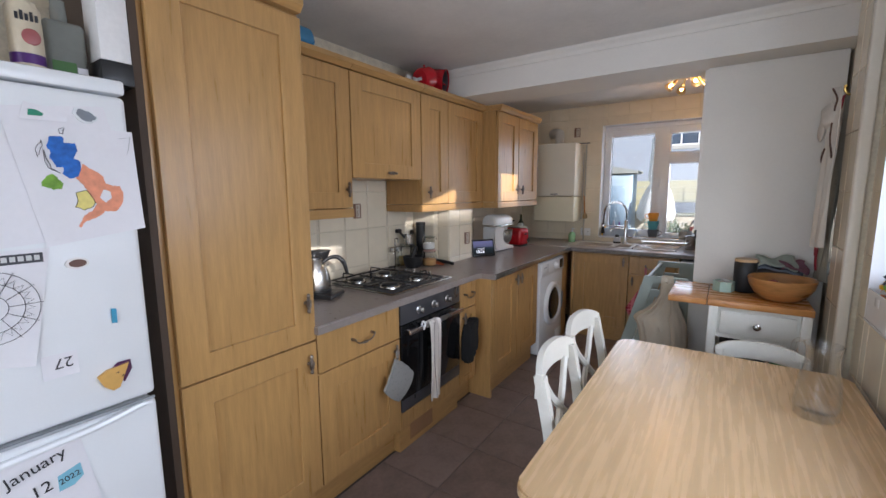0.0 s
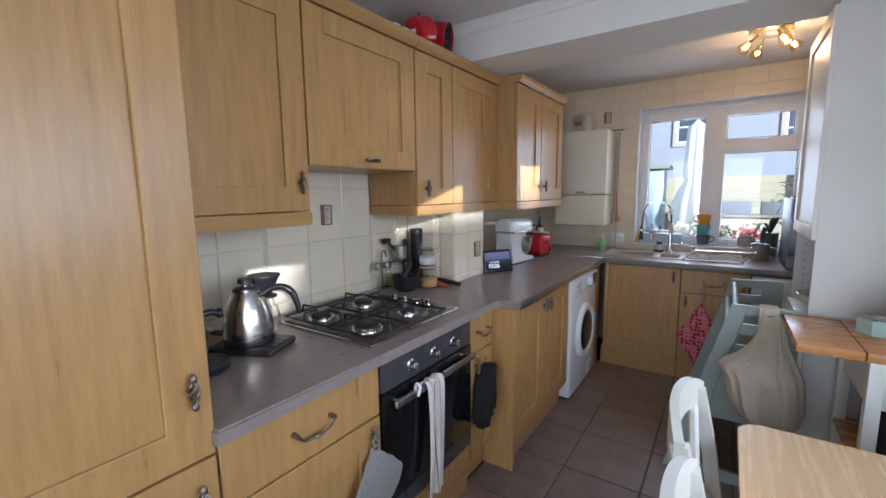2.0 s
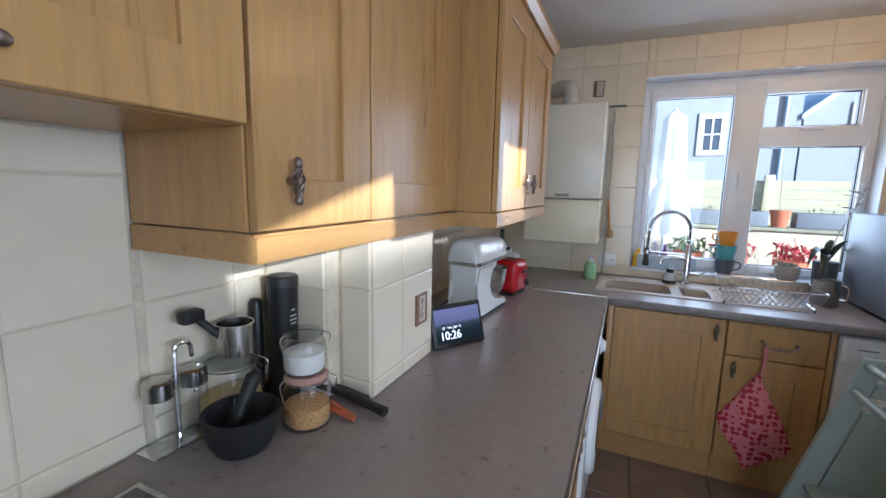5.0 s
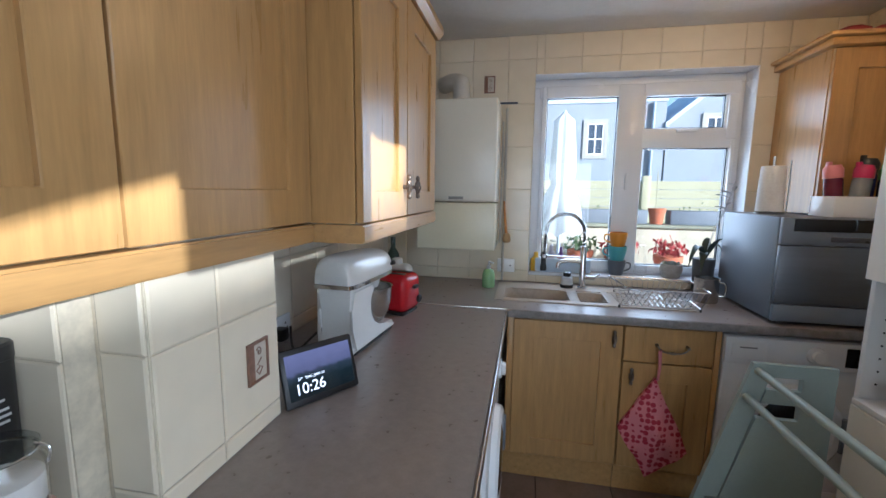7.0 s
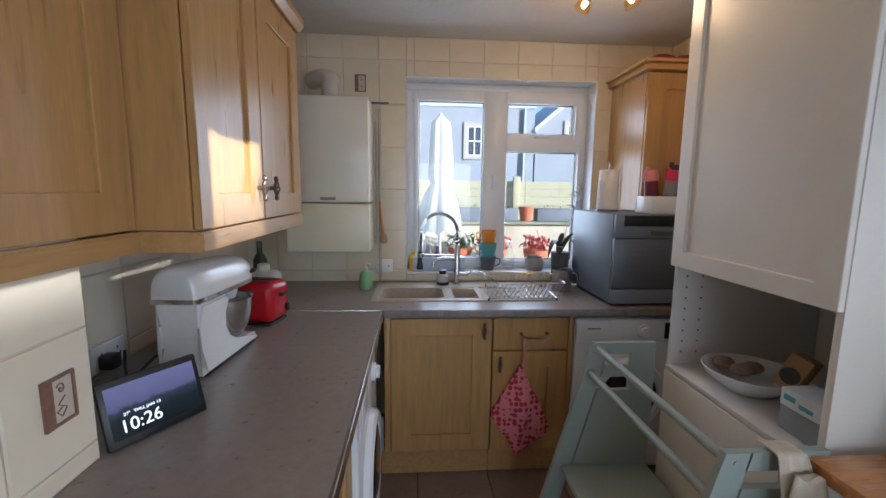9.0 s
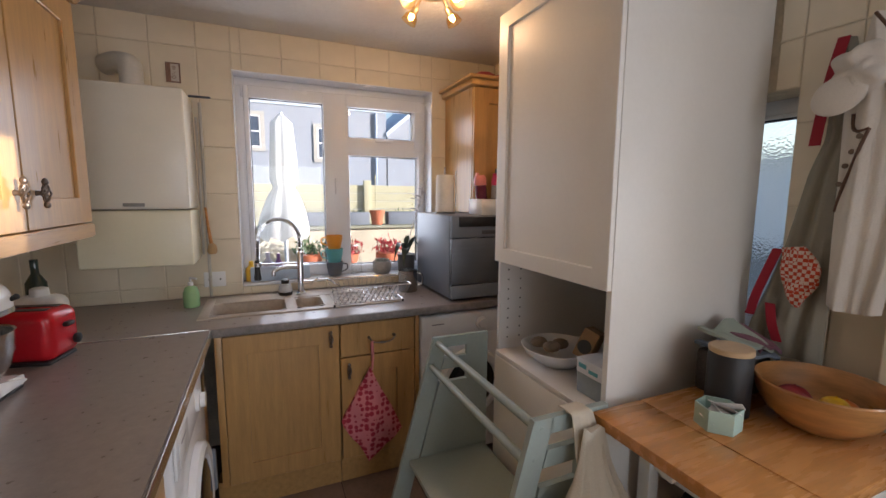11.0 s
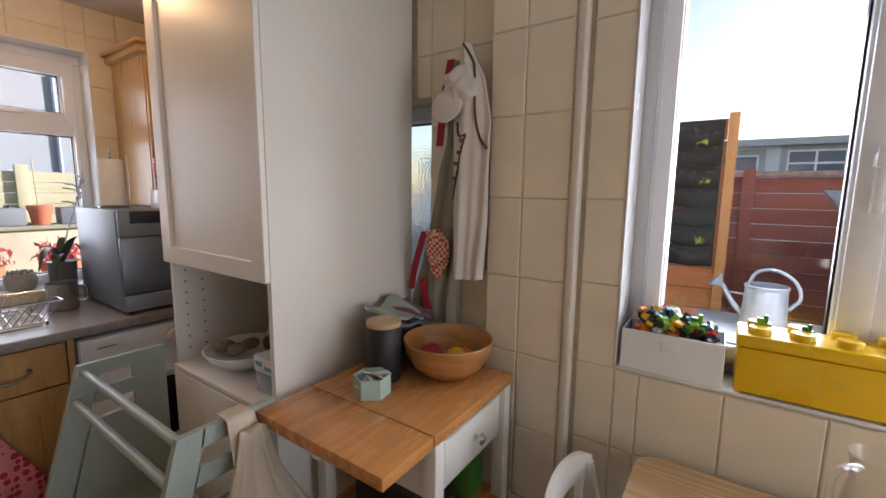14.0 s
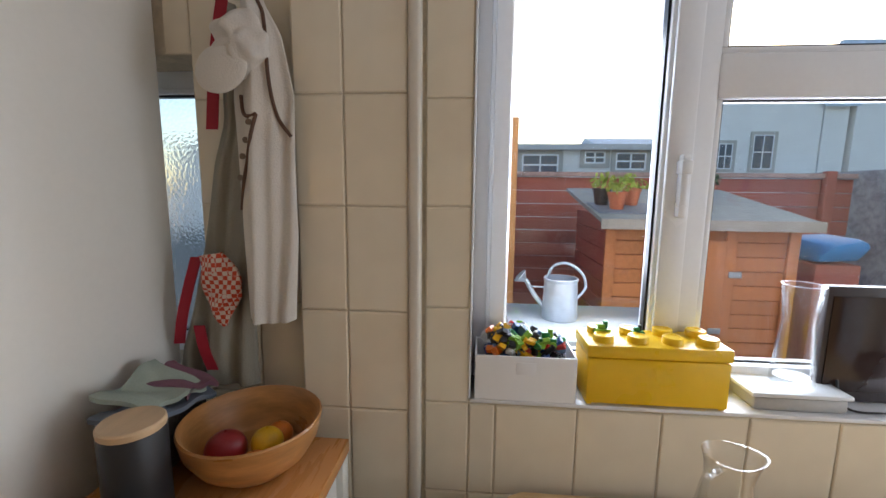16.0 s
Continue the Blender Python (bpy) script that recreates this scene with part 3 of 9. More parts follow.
# ---- wall units ----
def cornice(parent, x, y0, y1, z=2.145):
    bm = B()
    prism(bm, [(0, 0), (0.012, 0), (0.034, 0.024), (0.034, 0.048), (0, 0.048)], Matrix(((1, 0, 0, x), (0, 0, 1, y0), (0, 1, 0, z), (0, 0, 0, 1))), y1 - y0)
    box(bm, -1.93, x - 0.0005, y0, y1, z + 0.002, z + 0.046)
    part("cornice", bm, OAK_H, parent)


def pelmet(parent, x, y0, y1, z, left=False, right=False):
    bm = B()
    pts = [(x + 0.004, y0), (x + 0.004, y1)]
    pts += [(-1.93, y1), (-1.93, y1 - 0.02), (x - 0.022, y1 - 0.02)] if right else [(x - 0.022, y1)]
    pts += [(x - 0.022, y0 + 0.02), (-1.93, y0 + 0.02), (-1.93, y0)] if left else [(x - 0.022, y0)]
    prism(bm, pts, Matrix.Translation((0, 0, z)), 0.05)
    bmesh.ops.bevel(bm, geom=[e for e in bm.edges if abs(e.verts[0].co.z - e.verts[1].co.z) < 1e-6 and e.verts[0].co.x > x - 0.01 and e.verts[1].co.x > x - 0.01], offset=0.005, segments=2, affect="EDGES")
    part("pelmet", bm, OAK_H, parent)


WX, VX = -1.60, -1.455
wu1 = thing("wall_cabinet", (-1.75, 2.12, 1.385), "light wood wall cabinet with a framed door", "cabinet", "wall cabinets")
carcass(wu1, -1.93, WX - 0.022, 1.832, 2.418, 1.386, 2.145)
d = door_panel(wu1, "door", "y", WX - 0.02, 1.84, 2.418, 1.386, 2.143, 1)
handle_drop(d, (WX, 2.375, 1.49), (1, 0))
pelmet(wu1, WX, 1.832, 2.42, 1.333, right=True)
cornice(wu1, WX, 1.832, 2.42)
wu2 = thing("wall_cabinet", (-1.75, 2.745, 1.555), "light wood extractor cabinet above the hob", "cabinet", "wall cabinets")
carcass(wu2, -1.93, WX - 0.022, 2.422, 3.068, 1.556, 2.145)
d = door_panel(wu2, "door", "y", WX - 0.02, 2.422, 3.068, 1.556, 2.143, 1)
handle_drop(d, (WX, 2.745, 1.592), (1, 0), vertical=False)
cornice(wu2, WX, 2.422, 3.068)
wu3 = thing("wall_cabinet", (-1.75, 3.5, 1.385), "light wood double wall cabinet in low sun", "cabinet", "wall cabinets")
carcass(wu3, -1.93, WX - 0.022, 3.072, 3.948, 1.386, 2.145)
d = door_panel(wu3, "door", "y", WX - 0.02, 3.075, 3.408, 1.386, 2.143, 1)
handle_drop(d, (WX, 3.150, 1.472), (1, 0))
d = door_panel(wu3, "door", "y", WX - 0.02, 3.411, 3.948, 1.386, 2.143, 1)
pelmet(wu3, WX, 3.07, 3.948, 1.333, left=True)
cornice(wu3, WX, 3.072, 3.948)
wu4 = thing("wall_cabinet", (-1.7, 4.4, 1.385), "deeper light wood wall cabinet with two doors", "cabinet", "wall cabinets")
carcass(wu4, -1.93, VX - 0.022, 3.952, 4.84, 1.386, 2.145)
for a, b, h in ((3.955, 4.375, 4.325), (4.378, 4.838, 4.44)):
    d = door_panel(wu4, "door", "y", VX - 0.02, a, b, 1.386, 2.143, 1)
    handle_drop(d, (VX, h, 1.49), (1, 0))
pelmet(wu4, VX, 3.952, 4.84, 1.333, left=True, right=True)
cornice(wu4, VX, 3.952, 4.84)

wu5 = thing("wall_cabinet", (0.45, 5.36, 1.39), "light wood wall cabinet in the corner by the window", "cabinet", "wall cabinets")
carcass(wu5, 0.285, 0.655, 5.17, 5.57, 1.392, 2.13)
door_panel(wu5, "door", "x", 5.17, 0.287, 0.655, 1.392, 2.128, -1)
bm = B()
box(bm, 0.255, 0.66, 5.12, 5.572, 2.131, 2.165, 0.008)
box(bm, 0.235, 0.66, 5.10, 5.572, 2.166, 2.185, 0.006)
part("cornice", bm, OAK_H, wu5)

# ---- boiler, fridge ----
boiler = thing("boiler", (-1.43, 5.42, 1.14), "cream enamelled wall-mounted gas boiler", "boiler")
bm = B(); box(bm, -1.66, -1.20, 5.275, 5.574, 1.418, 1.99, 0.012, 3)
part("casing", bm, BOILER_CREAM, boiler)
bm = B(); box(bm, -1.66, -1.20, 5.280, 5.574, 1.14, 1.413, 0.010, 3)
part("lower_cover", bm, mat("yellowed_cream_enamel", (0.76, 0.73, 0.56), 0.24, var=0.03, bump=0.0), boiler, "yellowed cream lower cover")
bm = B(); box(bm, -1.47, -1.385, 5.2715, 5.2755, 1.432, 1.448, 0.001)
part("badge", bm, mat("grey_badge", (0.25, 0.25, 0.22), 0.4), boiler)
bm = B(); tube(bm, curve_pts([(-1.43, 5.43, 1.985), (-1.43, 5.43, 2.06), (-1.44, 5.45, 2.11), (-1.50, 5.50, 2.13), (-1.56, 5.57, 2.13)]), 0.05, 16)
part("flue_pipe", bm, mat("off_white_flue", (0.6, 0.58, 0.52), 0.5), boiler)

fridge = thing("fridge_freezer", (-1.55, 0.92, 0), "white fridge freezer covered with drawings and magnets", "fridge")
bm = B(); box(bm, -1.90, -1.262, 0.62, 1.212, 0.03, 1.735, 0.008)
part("body", bm, FRIDGE_WHITE, fridge)
bm = B(); box(bm, -1.90, -1.205, 0.615, 1.216, 1.738, 1.776, 0.008)
part("lid", bm, FRIDGE_WHITE, fridge)
bm = B(); box(bm, -1.258, -1.20, 0.62, 1.212, 0.888, 1.732, 0.014, 3)
part("fridge_door", bm, FRIDGE_WHITE, fridge)
bm = B(); box(bm, -1.258, -1.20, 0.62, 1.212, 0.05, 0.872, 0.014, 3)
part("freezer_door", bm, FRIDGE_WHITE, fridge)

# ---- tall white unit, table, trolley ----
larder = thing("tall_white_cabinet", (0.33, 4.1, 0), "tall white cabinet with an open shelf below its door", "cabinet")
bm = B(); box(bm, 0.026, 0.645, 3.78, 3.80, 0.0, 2.194, 0.001)
part("side_panel", bm, WHITE_UNIT, larder)
bm = B(); box(bm, 0.030, 0.645, 4.39, 4.408, 0.0, 2.194, 0.001)
part("side_panel", bm, WHITE_MELAMINE, larder)
bm = B(); box(bm, 0.62, 0.645, 3.801, 4.389, 0.0, 2.19)
part("back_panel", bm, WHITE_MELAMINE, larder)
bm = B(); box(bm, 0.030, 0.619, 3.801, 4.389, 1.225, 2.19)
part("upper_body", bm, WHITE_MELAMINE, larder)
door_panel(larder, "door", "y", 0.0295, 3.782, 4.408, 1.222, 2.188, -1, WHITE_UNIT, rail=0.065)
bm = B(); box(bm, 0.012, 0.619, 3.801, 4.389, 0.822, 0.842, 0.002)
part("shelf", bm, WHITE_MELAMINE, larder)
bm = B(); box(bm, 0.010, 0.619, 3.801, 4.389, 0.02, 0.82, 0.002)
part("lower_front", bm, WHITE_UNIT, larder)

table = thing("dining_table", (0.21, 2.26, 0), "pale wood dining table with rounded corners against the wall", "table")
bm = B()
outline = []
for cx, cy, a0 in ((0.575, 2.86, 0), (-0.178, 2.86, 90), (-0.178, 1.655, 180), (0.575, 1.655, 270)):
    outline += [(cx + 0.05 * math.cos(radians(a0 + 15 * k)), cy + 0.05 * math.sin(radians(a0 + 15 * k))) for k in range(7)]
prism(bm, outline, Matrix.Translation((0, 0, 0.705)), 0.030)
bmesh.ops.bevel(bm, geom=[e for e in bm.edges if abs(e.verts[0].co.z - e.verts[1].co.z) < 1e-6], offset=0.006, segments=2, affect="EDGES")
part("tabletop", bm, TABLE_WOOD, table)
for lx, ly in ((-0.15, 1.68), (-0.15, 2.80), (0.54, 1.68), (0.54, 2.80)):
    bm = B(); lathe(bm, [(0.022, 0), (0.035, 0.70)], (lx, ly, 0.0), 16)
    part("leg", bm, CHAIR_WHITE, table)
for a in ((-0.13, 0.55, 1.70, 1.72), (-0.13, 0.55, 2.76, 2.78), (-0.15, -0.13, 1.70, 2.78), (0.55, 0.57, 1.70, 2.78)):
    bm = B(); box(bm, *a, 0.63, 0.704)
    part("apron", bm, CHAIR_WHITE, table)

trolley = thing("kitchen_trolley", (0.35, 3.52, 0), "white kitchen trolley with an oiled wood top and drawer", "trolley")
for a, b in ((-0.062, 0.118), (0.122, 0.555)):
    bm = B(); box(bm, a, b, 3.287, 3.742, 0.868, 0.90, 0.002)
    part("top_board", bm, BIRCH, trolley)
bm = B(); box(bm, 0.145, 0.53, 3.312, 3.72, 0.70, 0.866)
part("body", bm, CHAIR_WHITE, trolley)
bm = B(); box(bm, 0.185, 0.495, 3.300, 3.311, 0.725, 0.845, 0.003)
dr = part("drawer_front", bm, CHAIR_WHITE, trolley)
bm = B(); lathe(bm, [(0.006, 0), (0.006, 0.014), (0.017, 0.020), (0.017, 0.026), (0.008, 0.032)], (0.34, 3.30, 0.785), 20, Matrix.Rotation(radians(90), 4, "X"))
part("knob", bm, STEEL, dr, "round steel knob")
for lx, ly in ((0.15, 3.31), (0.15, 3.72), (0.53, 3.31), (0.53, 3.72)):
    bm = B(); box(bm, lx - 0.02, lx + 0.02, ly - 0.02, ly + 0.02, 0.0, 0.867, 0.003)
    part("leg", bm, CHAIR_WHITE, trolley)
for z in (0.20, 0.46):
    bm = B(); box(bm, 0.131, 0.549, 3.30, 3.74, z, z + 0.02, 0.002)
    part("shelf", bm, BIRCH, trolley)
bm = B(); box(bm, -0.05, 0.13, 3.50, 3.53, 0.845, 0.867, 0.002)
part("leaf_bracket", bm, CHAIR_WHITE, trolley)


# ---- learning tower ----
tower = thing("learning_tower", (-0.2, 4.1, 0), "sage green wooden child's step stool tower", "step stool")
for y in (3.745, 4.435):
    bm = B()
    m = Matrix(((1, 0, 0, 0), (0, 0, 1, y), (0, 1, 0, 0), (0, 0, 0, 1)))
    # the two slanted posts, the broad top rail, the middle and bottom rails
    prism(bm, [(-0.50, 0), (-0.42, 0), (-0.185, 0.91), (-0.25, 0.91)], m, 0.02)
    prism(bm, [(-0.10, 0.91), (0.0, 0.91), (0.0, 0.0), (-0.10, 0.0)], m, 0.02)
    prism(bm, [(-0.19, 0.9098), (-0.098, 0.9098), (-0.098, 0.865), (-0.20, 0.865)], m, 0.0195)
    prism(bm, [(-0.203, 0.820), (-0.098, 0.820), (-0.098, 0.770), (-0.218, 0.770)], m, 0.0195)
    prism(bm, [(-0.225, 0.715), (-0.098, 0.715), (-0.098, 0.33), (-0.33, 0.33)], m, 0.0195)
    for u, v in ((-0.225, 0.885), (-0.245, 0.80), (-0.03, 0.62), (-0.03, 0.36), (-0.30, 0.40)):
        lathe(bm, [(0.006, -0.002), (0.006, 0.0215)], (u, y, v), 10, Matrix.Rotation(radians(-90), 4, "X"))
    prism(bm, [(-0.42, 0.06), (-0.098, 0.06), (-0.098, 0.0), (-0.43, 0.0)], m, 0.0195)
    part("side_frame", bm, SAGE, tower)
for x, z in ((-0.235, 0.885), (-0.262, 0.79)):
    bm = B(); tube(bm, [(x, 3.75, z), (x, 4.45, z)], 0.013, 14)
    part("rail", bm, SAGE, tower)
bm = B(); box(bm, -0.36, -0.01, 3.766, 4.434, 0.38, 0.40, 0.003)
part("platform", bm, SAGE, tower)
bm = B(); box(bm, -0.47, -0.30, 3.766, 4.434, 0.16, 0.18, 0.003)
part("step", bm, SAGE, tower)


# ---- chairs ----
def chair():
    """A cross-back chair; its back faces -x, its seat +x, standing at the origin."""
    c = thing("dining_chair", (0, 0, 0), "white painted wooden cross-back chair pushed under the table", "chair", "chairs round the table")
    for s in (-1, 1):
        bm = B()
        path = [(0.04, s * 0.185, 0.0), (0.015, s * 0.185, 0.25), (0.0, s * 0.185, 0.45), (-0.03, s * 0.185, 0.66), (-0.07, s * 0.178, 0.85)]
        for a, b in zip(path, path[1:]):
            m = [Vector(p) for p in (a, b)]
            w, d = 0.019, 0.016
            vs = [bm.verts.new(p + Vector((dx * w, dy * d, 0))) for p in m for dx, dy in ((-1, -1), (1, -1), (1, 1), (-1, 1))]
            for i in range(4):
                j = (i + 1) % 4
                bm.faces.new((vs[i], vs[j], vs[4 + j], vs[4 + i]))
            bm.faces.new(vs[:4][::-1])
            bm.faces.new(vs[4:])
        part("back_post", bm, CHAIR_WHITE, c)
    bm = B()
    n = 14
    rows = []
    for i in range(n + 1):
        k = i / n * 2 - 1
        y = k * 0.20
        curve = -0.068 - 0.035 * (1 - k * k)
        zt = 0.905 - 0.030 * k ** 4 - 0.012 * k * k
        zb = 0.795 + 0.018 * (1 - k * k) - 0.02 * k ** 6
        rows.append([bm.verts.new((curve + o, y, z)) for o, z in ((-0.013, zb), (0.013, zb), (0.011, zt), (-0.011, zt))])
    for a, b in zip(rows, rows[1:]):
        for i in range(4):
            j = (i + 1) % 4
            bm.faces.new((a[i], a[j], b[j], b[i]))
    bm.faces.new(rows[0][::-1])
    bm.faces.new(rows[-1])
    part("top_rail", bm, CHAIR_WHITE, c)
    for s in (-1, 1):
        bm = B()
        tube(bm, curve_pts([(-0.01, s * -0.165, 0.50), (-0.035, s * -0.07, 0.60), (-0.06, s * 0.06, 0.72), (-0.075, s * 0.13, 0.81)]), 0.014, 6)
        part("cross_slat", bm, CHAIR_WHITE, c)
    bm = B(); box(bm, -0.018, 0.018, -0.17, 0.17, 0.47, 0.51, 0.004)
    part("lower_rail", bm, CHAIR_WHITE, c)
    bm = B(); box(bm, -0.01, 0.39, -0.205, 0.205, 0.425, 0.452, 0.010)
    part("seat", bm, CHAIR_WHITE, c)
    for s in (-1, 1):
        bm = B(); box(bm, 0.345, 0.38, s * 0.18 - 0.017, s * 0.18 + 0.017, 0.0, 0.424, 0.003)
        part("front_leg", bm, CHAIR_WHITE, c)
    return c


ch = chair()
copy_thing(ch, pose(-0.275, 2.64, 0.0, 0, 0, -3))
c3 = copy_thing(ch, pose(0.345, 2.965, 0.0, 0, 0, -90))
c3.scale = (0.86, 0.86, 0.86)
c3["label"] = "low white wooden chair between table and trolley"
ch.matrix_basis = pose(-0.250, 2.20, 0.0, 0, 0, 2)


def sheet(bm, fn, nu, nv, th, normal):
    """A cloth of thickness th given by fn(u, v)."""
    nrm = Vector(normal)
    top = [[bm.verts.new(fn(i / nu, j / nv)) for j in range(nv + 1)] for i in range(nu + 1)]
    bot = [[bm.verts.new(v.co - nrm * th) for v in row] for row in top]
    for i in range(nu):
        for j in range(nv):
            bm.faces.new((top[i][j], top[i + 1][j], top[i + 1][j + 1], top[i][j + 1]))
            bm.faces.new((bot[i][j], bot[i][j + 1], bot[i + 1][j + 1], bot[i + 1][j]))
    for i in range(nu):
        bm.faces.new((top[i][0], bot[i][0], bot[i + 1][0], top[i + 1][0]))
        bm.faces.new((top[i][nv], top[i + 1][nv], bot[i + 1][nv], bot[i][nv]))
    for j in range(nv):
        bm.faces.new((top[0][j], top[0][j + 1], bot[0][j + 1], bot[0][j]))
        bm.faces.new((top[nu][j], bot[nu][j], bot[nu][j + 1], top[nu][j + 1]))
    return bm


def stripes(name, a, b, axis, freq, wide, rough=0.85):
    """Woven stripes along one axis of the object's own space."""
    m = mat(name, a, rough, bump=0.08, bscale=300)
    n, l = m.node_tree.nodes, m.node_tree.links
    bs = n["Principled BSDF"]
    sep, mul, fr, gt, mx = n.new("ShaderNodeSeparateXYZ"), n.new("ShaderNodeMath"), n.new("ShaderNodeMath"), n.new("ShaderNodeMath"), n.new("ShaderNodeMix")
    co = [q for q in n if q.type == "TEX_COORD"][0]
    l.new(co.outputs["Object"], sep.inputs[0])
    mul.operation, fr.operation, gt.operation = "MULTIPLY", "FRACT", "LESS_THAN"
    mul.inputs[1].default_value, gt.inputs[1].default_value = freq, wide
    l.new(sep.outputs[axis], mul.inputs[0])
    l.new(mul.outputs[0], fr.inputs[0])
    l.new(fr.outputs[0], gt.inputs[0])
    mx.data_type = "RGBA"
    l.new(gt.outputs[0], mx.inputs["Factor"])
    l.new(bs.inputs["Base Color"].links[0].from_socket, mx.inputs["A"])
    mx.inputs["B"].default_value = (*b, 1)
    l.new(mx.outputs["Result"], bs.inputs["Base Color"])
    return m


def gingham(name, a, b, freq):
    m = stripes(name, a, b, 2, freq, 0.5)
    n, l = m.node_tree.nodes, m.node_tree.links
    ck = n.new("ShaderNodeTexChecker")
    ck.inputs["Scale"].default_value = freq * 2
    ck.inputs["Color1"].default_value, ck.inputs["Color2"].default_value = (*a, 1), (*b, 1)
    co = [q for q in n if q.type == "TEX_COORD"][0]
    l.new(co.outputs["Object"], ck.inputs["Vector"])
    l.new(ck.outputs[0], n["Principled BSDF"].inputs["Base Color"])
    return m


def blobs(name, a, b, scale, cut, rough=0.7, loose=1.0):
    """Printed spots on a ground colour."""
    m = mat(name, a, rough, bump=0.05, bscale=200)
    n, l = m.node_tree.nodes, m.node_tree.links
    vo, lt, mx = n.new("ShaderNodeTexVoronoi"), n.new("ShaderNodeMath"), n.new("ShaderNodeMix")
    vo.inputs["Scale"].default_value, vo.inputs["Randomness"].default_value = scale, loose
    co = [q for q in n if q.type == "TEX_COORD"][0]
    l.new(co.outputs["Object"], vo.inputs["Vector"])
    lt.operation = "LESS_THAN"
    lt.inputs[1].default_value = cut
    l.new(vo.outputs["Distance"], lt.inputs[0])
    mx.data_type = "RGBA"
    l.new(lt.outputs[0], mx.inputs["Factor"])
    mx.inputs["A"].default_value, mx.inputs["B"].default_value = (*a, 1), (*b, 1)
    l.new(mx.outputs["Result"], n["Principled BSDF"].inputs["Base Color"])
    return m


def text_part(parent, words, at, rot, size, material, name="lettering", label=""):
    cu = bpy.data.curves.new(name, "FONT")
    cu.body, cu.size, cu.extrude = words, size, 0.0004
    tmp = bpy.data.objects.new(name, cu)
    scene.collection.objects.link(tmp)
    me = bpy.data.meshes.new_from_object(tmp)
    bpy.data.objects.remove(tmp)
    me.transform(pose(*at, *rot))
    me.materials.clear()
    me.materials.append(material)
    ob = new(name, me)
    ob.parent = parent
    if parent.type == "EMPTY":
        ob.matrix_parent_inverse = parent.matrix_basis.inverted()
    if label:
        ob["label"] = label
    return ob


# ---- hob and what stands by it ----
hob = thing("gas_hob", (-1.56, 2.70, 0.91), "black four-burner gas hob with iron pan supports", "hob")
bm = B(); box(bm, -1.83, -1.295, 2.402, 2.992, 0.911, 0.918, 0.003)
part("tray", bm, STEEL, hob, "bright steel hob edge")
bm = B(); box(bm, -1.815, -1.315, 2.415, 2.978, 0.9185, 0.922, 0.0015)
part("plate", bm, mat("dark_grey_hob_enamel", (0.06, 0.06, 0.065), 0.25, bump=0.0), hob)
for bx, by, r in ((-1.70, 2.52, 0.045), (-1.43, 2.52, 0.052), (-1.70, 2.77, 0.045), (-1.43, 2.77, 0.034)):
    bm = B()
    lathe(bm, [(r + 0.012, 0), (r + 0.01, 0.008), (r, 0.010), (r, 0.016)], (bx, by, 0.922), 24)
    burner = part("burner", bm, STEEL, hob)
    bm = B(); lathe(bm, [(r - 0.004, 0), (r - 0.004, 0.006), (r - 0.010, 0.009)], (bx, by, 0.938), 24)
    part("burner_cap", bm, IRON, burner)
for cx in (-1.70, -1.43):
    bm = B()
    x0, x1, y0, y1, zt = cx - 0.125, cx + 0.125, 2.43, 2.885, 0.965
    tube(bm, [(x0, y0, 0.934), (x1, y0, 0.934), (x1, y1, 0.934), (x0, y1, 0.934)], 0.0045, 6, True)
    for yy in (2.52, 2.77):
        for sx in (-1, 1):
            tube(bm, [(cx + sx * 0.125, yy, 0.934), (cx + sx * 0.118, yy, zt), (cx + sx * 0.035, yy, zt)], 0.0045, 6)
    for yy, s in ((y0, 1), (y1, -1), (2.645, 1), (2.645, -1)):
        tube(bm, [(cx, yy, 0.934), (cx, yy + s * 0.008, zt), (cx, yy + s * 0.07, zt)], 0.0045, 6)
    tube(bm, [(x0, 2.645, 0.934), (x1, 2.645, 0.934)], 0.0045, 6)
    part("pan_support", bm, IRON, hob)
for i in range(4):
    bm = B(); lathe(bm, [(0.017, 0), (0.016, 0.004), (0.013, 0.006), (0.012, 0.024), (0.010, 0.026)], (-1.655 + i * 0.07, 2.94, 0.922), 18)
    part("knob", bm, STEEL, hob)

kettle = thing("gooseneck_kettle", (-1.64, 2.18, 0.91), "brushed steel gooseneck kettle on a black base", "kettle")
KX, KY = -1.665, 2.175
bm = B(); box(bm, -0.105, 0.135, -0.085, 0.085, 0.0, 0.026, 0.024, 4)
bmesh.ops.transform(bm, matrix=Matrix.Translation((KX, KY, 0.911)) @ Matrix.Rotation(radians(25), 4, "Z"), verts=bm.verts)
kbase = part("heating_base", bm, BLACK_PLASTIC, kettle)
bm = B()
for i in range(3):
    for k in range(2):
        lathe(bm, [(0.0065, 0), (0.0065, 0.0012), (0.004, 0.0016)], (0.098 + 0.019 * k, -0.034 + 0.034 * i, 0.0262), 12)
bmesh.ops.transform(bm, matrix=Matrix.Translation((KX, KY, 0.911)) @ Matrix.Rotation(radians(25), 4, "Z"), verts=bm.verts)
part("buttons", bm, DARK_SILVER, kbase, "small round grey control buttons")
bm = B(); lathe(bm, [(0.082, 0), (0.086, 0.006), (0.086, 0.014), (0.083, 0.016)], (KX, KY, 0.938), 40)
part("foot_ring", bm, BLACK_PLASTIC, kettle)
bm = B(); lathe(bm, [(0.082, 0), (0.084, 0.004), (0.0835, 0.03), (0.080, 0.065), (0.072, 0.10), (0.060, 0.130), (0.050, 0.150), (0.044, 0.160), (0.042, 0.164)], (KX, KY, 0.9545), 40)
